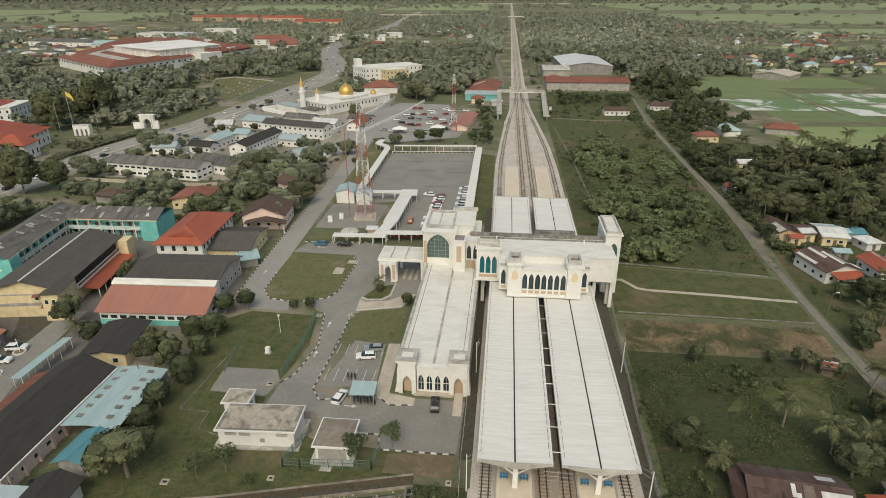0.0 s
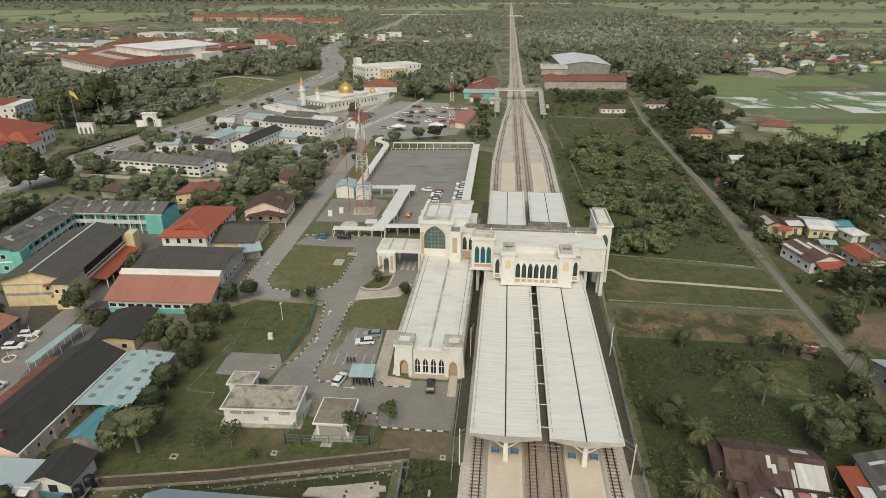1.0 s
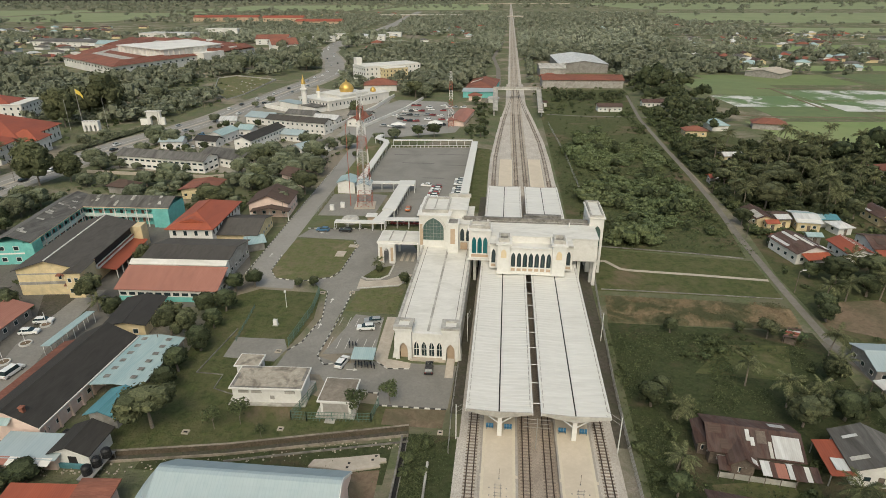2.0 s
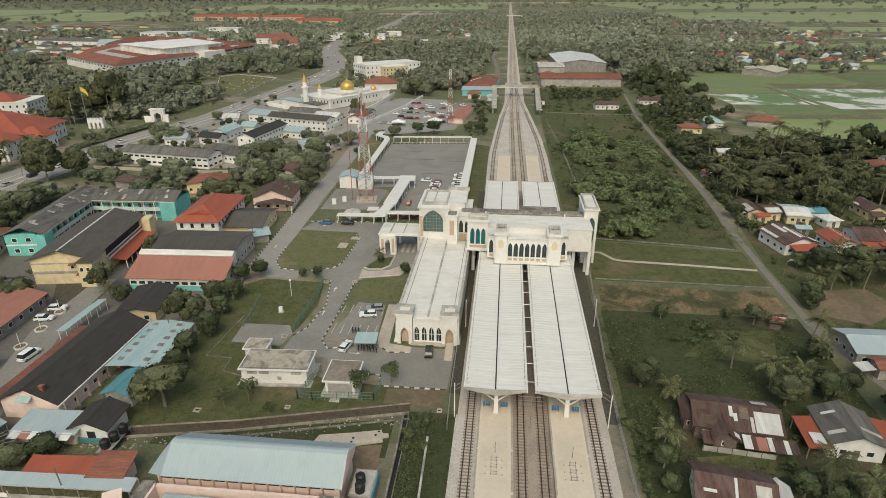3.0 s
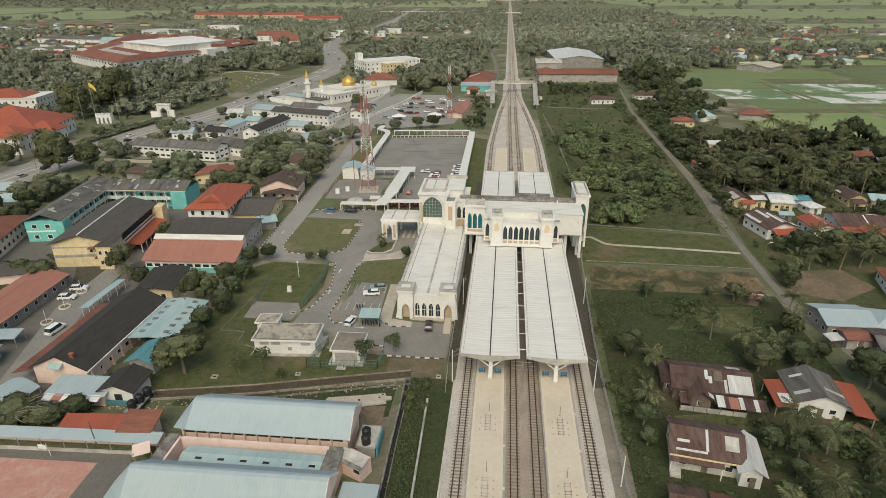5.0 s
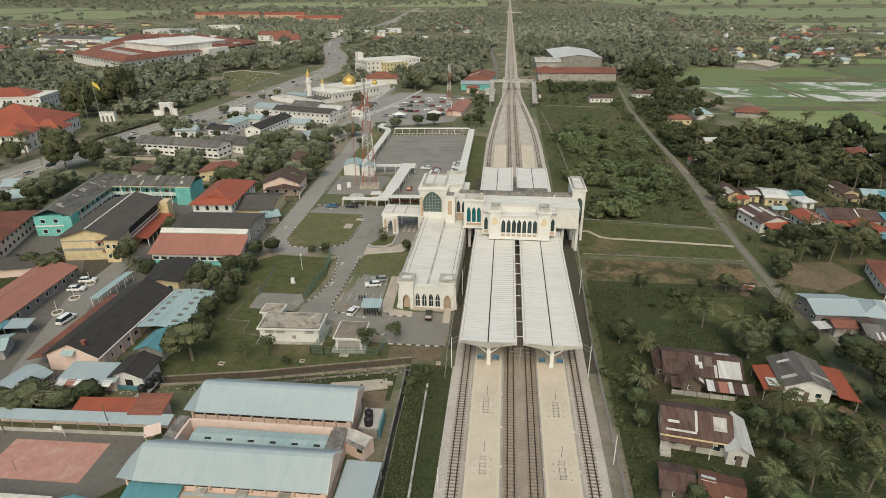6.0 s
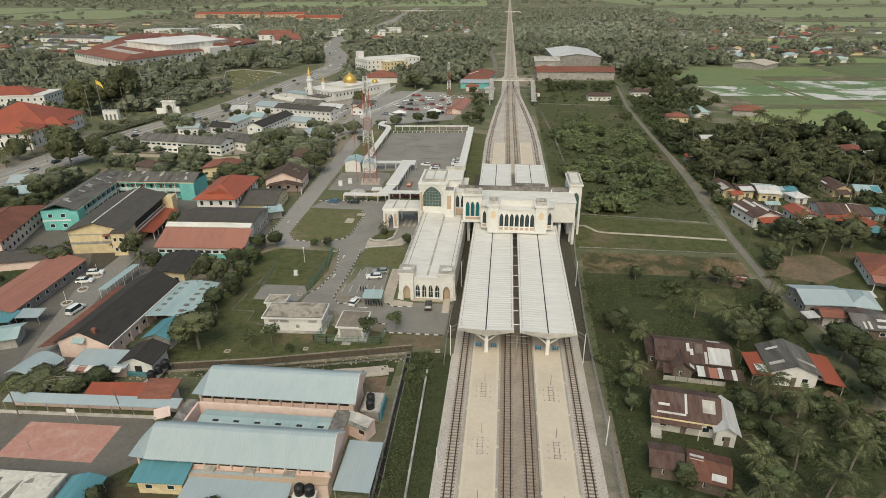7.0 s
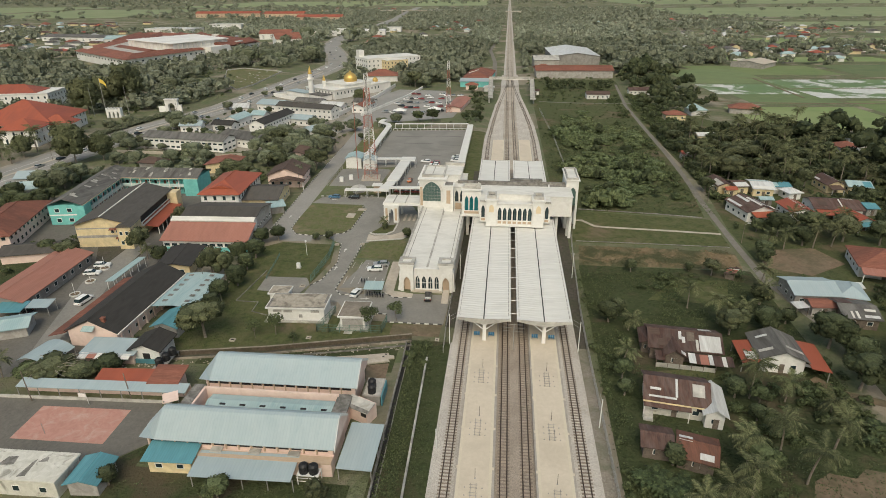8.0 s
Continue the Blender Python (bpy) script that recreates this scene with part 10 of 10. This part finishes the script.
for k, (kind, x, y, sc) in enumerate(((6, -189, 126, 0.72), (6, -180, 132, 0.5), (0, -172, 152, 0.75), (0, -163, 150, 0.6), (0, -150, 149, 0.7), (1, -140, 150, 0.6), (1, -169, 92, 1.2), (0, -170, 84, 1.1), (0, -165, 106, 0.8), (6, -219, 133, 0.42), (1, -178, 148, 0.9), (0, -170, 127, 0.9), (1, -161, 127, 0.85), (0, -131, 124, 0.75), (1, -170, 192, 1.2), (1, -178, 92, 1.0), (1, -113, 176, 1.1), (0, -104, 168, 1.15), (1, -91.5, 144, 1.15), (0, -84, 150, 1.0), (1, -90, 192, 0.9), (0, -103, 204, 0.8), (1, -86, 122, 0.95), (6, -97, 272, 0.42), (0, -168, 318, 0.8), (0, -172, 300, 0.7), (1, -181, 198, 1.3), (0, -174.5, 200, 1.2), (1, -186, 206, 1.1), (0, -178, 193, 1.0), (1, -186, 156, 1.1), (0, -180, 152, 1.0), (1, -115, 165, 1.3), (0, -111, 173, 1.2), (1, -99, 152, 1.3), (0, -91, 154, 1.2), (1, -85, 150, 1.2), (1, -120, 163, 1.1), (0, -108, 144, 1.1), (1, -93, 176, 1.2), (0, -106, 203, 1.0), (1, -116, 149, 1.0), (0, -112, 133, 1.0), (1, -138, 133, 1.2), (0, -132, 130, 1.1), (1, -146, 129, 0.9), (0, -90, 124, 1.1), (1, -103, 128, 1.0), (0, -122, 174, 1.0), (1, -100, 164, 1.2), (0, -92, 162, 1.1))):
    tree(kind, x, y, sc, k * 61)
    take(x, y, TREES[kind][3] * sc * 0.8)

# groves of single trees round the houses and the school
GROVES = ((38, -58, 44, -40, 5, 0.7, (0, 1, 5)), (62, -12, 105, 6, 14, 0.85, (0, 1, 3, 4)), (70, -58, 110, -14, 10, 0.6, (0, 5)), (76, -8, 130, 36, 20, 0.9, (0, 1, 3)), (98, 44, 150, 70, 10, 0.8, (0, 1, 3)), (70, 112, 132, 168, 30, 0.85, (0, 1, 3, 4)), (112, 66, 185, 125, 22, 0.85, (0, 1, 4)), (72, 170, 128, 212, 16, 0.85, (0, 3, 4)), (-112, 96, -80, 170, 20, 0.85, (0, 1, 3)), (-150, 100, -112, 134, 6, 0.75, (0, 1)), (-175, 40, -146, 86, 9, 0.9, (0, 1)), (-205, 60, -165, 110, 9, 0.8, (1, 3)), (-30, 206, -14, 330, 10, 0.6, (0, 1)), (-90, 346, -56, 366, 7, 1.15, (1, 3)), (-174, 168, -100, 262, 14, 0.75, (0, 1, 2)), (-78, 214, -60, 222, 3, 0.6, (0,)))
for x0, y0, x1, y1, n, s, kinds in GROVES:
    for k in range(n):
        for attempt in range(12):
            x, y = vr.uniform(x0, x1), vr.uniform(y0, y1)
            sc = s * vr.uniform(0.75, 1.25)
            if free(x, y, 2.2 * sc):
                tree(int(vr.choice(kinds)), x, y, sc, vr.uniform(0, 360))
                take(x, y, 2.0 * sc)
                break


# ---- woods, thickets and weeds that nobody could count ----
def scatter(name, spots, templates, material, label, category):
    """One mesh of many plants: spots are x, y, scale, height scale."""
    V, Q, k = [], [], 0
    for x, y, s, h in spots:
        v, q = templates[vr.randint(len(templates))]
        a = vr.uniform(0, 6.283)
        c, d = math.cos(a) * s, math.sin(a) * s
        V.append(np.stack([x + v[:, 0] * c - v[:, 1] * d, y + v[:, 0] * d + v[:, 1] * c, v[:, 2] * h], 1))
        Q.append(q + k)
        k += len(v)
    tagged(new(name, quad_mesh(name, np.concatenate(V), np.concatenate(Q), material)), label, category, "", "stuff")


def spots_in(x0, y0, x1, y1, step, s0, s1, r=2.0, skip_fields=True, keep=1.0):
    out = []
    nx, ny = int((x1 - x0) / step), int((y1 - y0) / step)
    for i in range(nx):
        for j in range(ny):
            x, y = x0 + (i + vr.uniform(0, 1)) * step, y0 + (j + vr.uniform(0, 1)) * step
            if vr.uniform() > keep or not free(x, y, r):
                continue
            if skip_fields and any(a < x < c and b < y < d for a, b, c, d in FIELDS):
                continue
            s = s0 + (s1 - s0) * vr.uniform() ** 1.5
            out.append((x, y, s, s * vr.uniform(0.8, 1.2)))
    return out


WOOD = [crown_template(300 + i, 4.6, 6.6 + i % 3, 1.6, 4, 25, 0.74, 2) for i in range(6)]
SHRUB = [crown_template(400 + i, 2.0, 2.2, 0.0, 4, 30, 0.33, 1) for i in range(6)]
TUFT = []
for i in range(8):
    rs = np.random.RandomState(500 + i)
    d = rs.normal(0, 1, (11, 3)) * (0.36, 0.36, 0.10) + (0, 0, 0.2)
    TUFT.append(leaf_quads(d, rs.normal(0, 0.7, (11, 3)) + (0, 0, 0.7), 0.13, rs))
COARSE = [crown_template(600 + i, 9.0, 8.5, 0.5, 3, 9, 2.2, 1, 1.0, 0.92, 0.3) for i in range(5)]

WOOD_FAR = [crown_template(350 + i, 4.8 + 0.3 * (i % 3), 6.4 + i % 4, 0.8, 4, 12, 1.02, 1, 1.1, 0.92, 0.26) for i in range(7)]
woods = []
for zone in ((-480, 270, -262, 430, 8.2, 0.7, 1.7, 3, True, 0.85), (-400, 180, -262, 270, 10, 0.7, 1.5, 3, True, 0.7), (-640, 300, -470, 560, 10, 0.7, 1.7, 3, True, 0.8), (-262, 240, -206, 340, 6.5, 0.5, 1.3, 1.0, True, 0.85), (-165, 462, -80, 720, 7.0, 0.7, 1.9, 1.5, True, 0.95), (-84, 372, -26, 720, 7.0, 0.6, 1.8, 1.0, True, 0.95), (-330, 440, -205, 700, 9, 0.7, 1.8, 2, True, 0.6), (-560, 745, -205, 1000, 11, 0.8, 2.0, 3, True, 0.62), (-140, 372, -84, 470, 8, 0.6, 1.4, 2, True, 0.7), (74, 246, 131, 335, 7.5, 0.5, 1.2, 2.0, True, 0.7), (130, 118, 330, 214, 8, 0.7, 1.5, 2, True, 0.65), (84, 336, 134, 420, 7.6, 0.6, 1.6, 2.0, True, 0.75), (10, 590, 130, 1000, 8.4, 0.7, 1.9, 1.5, True, 0.88), (86, 420, 205, 1000, 8.4, 0.7, 1.9, 1.5, True, 0.88), (130, 470, 420, 560, 10, 0.7, 1.4, 2, True, 0.55), (180, 585, 700, 740, 10.5, 0.6, 1.5, 3, True, 0.6), (-60, 700, -12, 1000, 8.5, 0.7, 1.6, 2, True, 0.85), (140, 225, 240, 300, 16, 0.5, 0.9, 2, True, 0.3), (11, 425, 20, 600, 6, 0.5, 0.9, 1, True, 0.8), (24, 335, 84, 372, 5.5, 0.35, 0.7, 1, True, 0.7), (170, 540, 330, 590, 7.5, 0.4, 1.0, 1.5, True, 0.8), (210, 760, 480, 920, 13, 0.6, 1.3, 3, True, 0.6), (330, 900, 700, 1160, 20, 0.6, 1.3, 3, True, 0.45)):
    woods += spots_in(*zone)
# all but the eastern grove wear the haze-lightened leaf colours
scatter("woods", [p for p in woods if p[1] > 700], WOOD_FAR, LEAF_FAR_HAZE, "dense grey-green woods between houses and fields", "woods")
scatter("town_woods", [p for p in woods if p[1] <= 700 and (p[1] > 430 or p[0] < 0)], WOOD_FAR, LEAF_MID_HAZE, "dark grey-green trees between the town's roofs", "woods")
scatter("grove_woods", [p for p in woods if p[1] <= 430 and p[0] >= 0], WOOD, LEAF, "dark green trees at the edge of the fields", "woods")
coarse = []
for zone in ((-1100, 300, -640, 1000, 20, 0.5, 1.3, 3, True, 0.75), (-2300, 600, -1100, 1700, 38, 0.8, 1.8, 4, True, 0.5), (-640, 960, -290, 1400, 18, 0.6, 1.3, 3, True, 0.85), (-560, 1400, -210, 2000, 21, 0.6, 1.3, 3, True, 0.85), (-240, 980, -12, 2100, 16, 0.6, 1.4, 3, True, 0.9), (12, 1000, 480, 2100, 20, 0.6, 1.4, 3, True, 0.85), (480, 900, 1400, 1500, 32, 0.6, 1.3, 4, True, 0.35), (-1000, 1400, -560, 2700, 36, 1.0, 1.6, 4, True, 0.5), (-3200, 1700, -900, 3900, 75, 1.4, 2.4, 4, True, 0.5), (-900, 2700, 500, 4600, 75, 1.4, 2.2, 4, False, 0.45), (500, 2200, 3000, 4400, 95, 1.5, 2.4, 4, False, 0.22), (400, 1480, 1400, 2300, 60, 1.0, 1.5, 4, False, 0.10), (-1700, 1480, -900, 2300, 60, 1.0, 1.6, 4, False, 0.10)):
    coarse += spots_in(*zone)
coarse += [(-5200 + 13 * k, 4150 + vr.uniform(-60, 60), vr.uniform(1.4, 2.0), vr.uniform(2.3, 3.0)) for k in range(670)]
scatter("far_woods", coarse, COARSE, LEAF_FAR_HAZE, "distant belts of trees across the plain", "woods")
BUSH = [crown_template(800 + i, 2.8, 2.9, 0.0, 6, 30, 0.40, 1, 1.0, 0.88, 0.34) for i in range(6)]
thick = []
for x, y, sc, h in spots_in(21.5, 87, 66, 250, 2.6, 0.5, 1.3, 0.2, False, 0.92):
    lump = noise.noise(Vector((x * 0.050, y * 0.034, 3))) + 0.55 * noise.noise(Vector((x * 0.13, y * 0.09, 5)))
    edge = min(60.5 - max(0, 115 - y) * 0.35 - x, (x - 24) * 0.5)
    if lump > -0.22 + max(0, y - 195) * 0.009 + max(0.0, 0.5 - edge * 0.12):
        grow = 0.85 + 0.9 * max(0, lump + 0.15)
        thick.append((x, y, sc * grow, h * grow * (0.8 + 0.5 * max(0, lump))))
for x, y, sc, h in spots_in(72, 110, 190, 213, 4.2, 0.6, 1.5, 0.3, True, 0.72) + spots_in(62, -12, 110, 36, 4.4, 0.4, 1.0, 0.6, False, 0.4) + spots_in(110, 44, 190, 112, 5.0, 0.5, 1.3, 0.4, True, 0.5):
    thick.append((x, y, sc, h * 1.25))
scatter("thicket", [p for p in thick if p[0] < 66 and p[1] > 80], BUSH, LEAF_THICKET, "dense grey-green thicket of shrubs and creepers", "thicket")
scatter("grove_undergrowth", [p for p in thick if p[0] >= 66 or p[1] <= 80], BUSH, LEAF, "dark undergrowth below the palms and trees", "undergrowth")
bank = spots_in(-21.2, -11, -17.0, -2, 1.7, 0.45, 0.8, -30, False, 0.7) + spots_in(-20.6, -58, -18.0, -12, 2.6, 0.2, 0.45, -30, False, 0.55)
bank += spots_in(26, -44, 40, -33, 1.6, 0.4, 0.9, 0.3, False, 0.75) + spots_in(15.8, -58, 22, 2, 1.7, 0.25, 0.8, 0.3, False, 0.6) + spots_in(15.8, 2, 22, 38, 1.9, 0.2, 0.6, 0.3, False, 0.3)
bank += [p for p in spots_in(22, -58, 62, 40, 1.7, 0.12, 0.8, 0.4, False, 0.55) if noise.noise(Vector((p[0] * 0.07, p[1] * 0.07, 9))) > (0.1 if p[1] > 2 else -0.2)]
bank += spots_in(-64, -46, -26, -42, 2.0, 0.2, 0.4, 0.3, False, 0.4) + spots_in(-96, -22, -62, -15, 1.8, 0.3, 0.7, 0.3, False, 0.5) + spots_in(64, -50, 110, 60, 2.8, 0.25, 0.7, 0.5, False, 0.3)
bank += spots_in(66, 75, 120, 112, 3.0, 0.3, 0.8, 0.4, False, 0.3) + spots_in(-170, 90, -84, 130, 3.0, 0.4, 0.9, 0.4, False, 0.4)
bank += [p for p in spots_in(57, 92, 90, 330, 2.3, 0.4, 1.3, 0.2, True, 0.72) if p[0] > 70.8 or noise.noise(Vector((p[0] * 0.12, p[1] * 0.05, 4))) > 0.05]
bank += [p for p in spots_in(36, -58, 64, 2, 1.9, 0.3, 1.0, 0.3, False, 0.7) if noise.noise(Vector((p[0] * 0.09, p[1] * 0.09, 2))) > -0.15]
bank += spots_in(-98, -22.4, -80, -16.8, 1.05, 0.35, 0.8, 0.1, False, 0.85)
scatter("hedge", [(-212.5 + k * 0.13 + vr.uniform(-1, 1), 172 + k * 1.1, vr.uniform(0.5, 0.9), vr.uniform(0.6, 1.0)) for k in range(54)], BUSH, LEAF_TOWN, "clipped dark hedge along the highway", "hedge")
scatter("thicket_trees", [p for p in spots_in(27, 94, 57, 215, 9.0, 0.35, 0.7, 0.2, False, 0.5)] + spots_in(71, 118, 86, 240, 7.0, 0.35, 0.7, 0.5, True, 0.5), WOOD, LEAF, "small dark trees standing out of the thicket", "trees")
scatter("undergrowth", bank, SHRUB, LEAF_BUSH, "rank bushes and creepers on the waste ground", "undergrowth")
SCRUB = [crown_template(700 + i, 1.7, 1.6, 0.0, 2, 14, 0.42, 1) for i in range(5)]
scrub = []
for zone in ((-180, 95, -80, 345, 4.6, 0.5, 1.3, 0.3, True, 0.38), (-330, 100, -200, 450, 6.5, 0.7, 1.6, 1.0, True, 0.35), (64, 36, 150, 130, 4.2, 0.5, 1.3, 0.5, True, 0.42), (-34, 205, -13, 340, 3.6, 0.5, 1.2, 0.3, True, 0.5), (12, 290, 70, 420, 5, 0.6, 1.4, 0.5, True, 0.4), (-180, -30, -112, 60, 4.5, 0.5, 1.2, 0.3, True, 0.3), (24, 190, 68, 290, 3.6, 0.2, 0.7, -40, False, 0.35), (15, 90, 24, 330, 3.0, 0.3, 0.8, 0.3, False, 0.4), (22, 86, 66, 200, 2.4, 0.2, 0.6, 0.2, False, 0.35), (60, 84, 70, 300, 3.2, 0.4, 1.0, 0.2, False, 0.5)):
    scrub += spots_in(*zone)
scatter("scrub", scrub, SCRUB, LEAF_BUSH, "low scattered scrub and garden bushes", "scrub")
tufts = spots_in(16, -46, 62, 41, 0.60, 0.4, 1.6, 0.1, False, 0.75) + spots_in(-21.2, -58, -17.5, 0, 0.40, 0.5, 1.5, -30, False, 0.9) + spots_in(-17.2, -58, -13.9, 2, 0.6, 0.4, 0.9, -30, False, 0.7) + spots_in(43, -58, 64, -28, 0.8, 0.5, 1.3, -30, False, 0.6) + spots_in(16, 84, 66, 200, 1.4, 0.8, 2.2, -30, False, 0.5) + spots_in(-64, -12, -24, -2.6, 1.1, 0.4, 1.0, 0.1, False, 0.4) + spots_in(-62, -58, -25, -42, 1.2, 0.4, 1.2, -30, False, 0.4)
tufts = [p for p in tufts if not (22 < p[0] < 62 and p[1] < 41) or noise.noise(Vector((p[0] * 0.075, p[1] * 0.075, 7))) + 0.4 * noise.noise(Vector((p[0] * 0.25, p[1] * 0.25, 1))) > -0.02]
scatter("tall_grass", tufts, TUFT, LEAF_BUSH, "tall tufts of green grass and weeds", "grass")

scatter("straw_grass", spots_in(18.5, 41.5, 61, 54, 0.62, 0.4, 1.5, -30.0, False, 0.8), TUFT, STRAW, "clumps of dry straw-coloured grass", "grass")
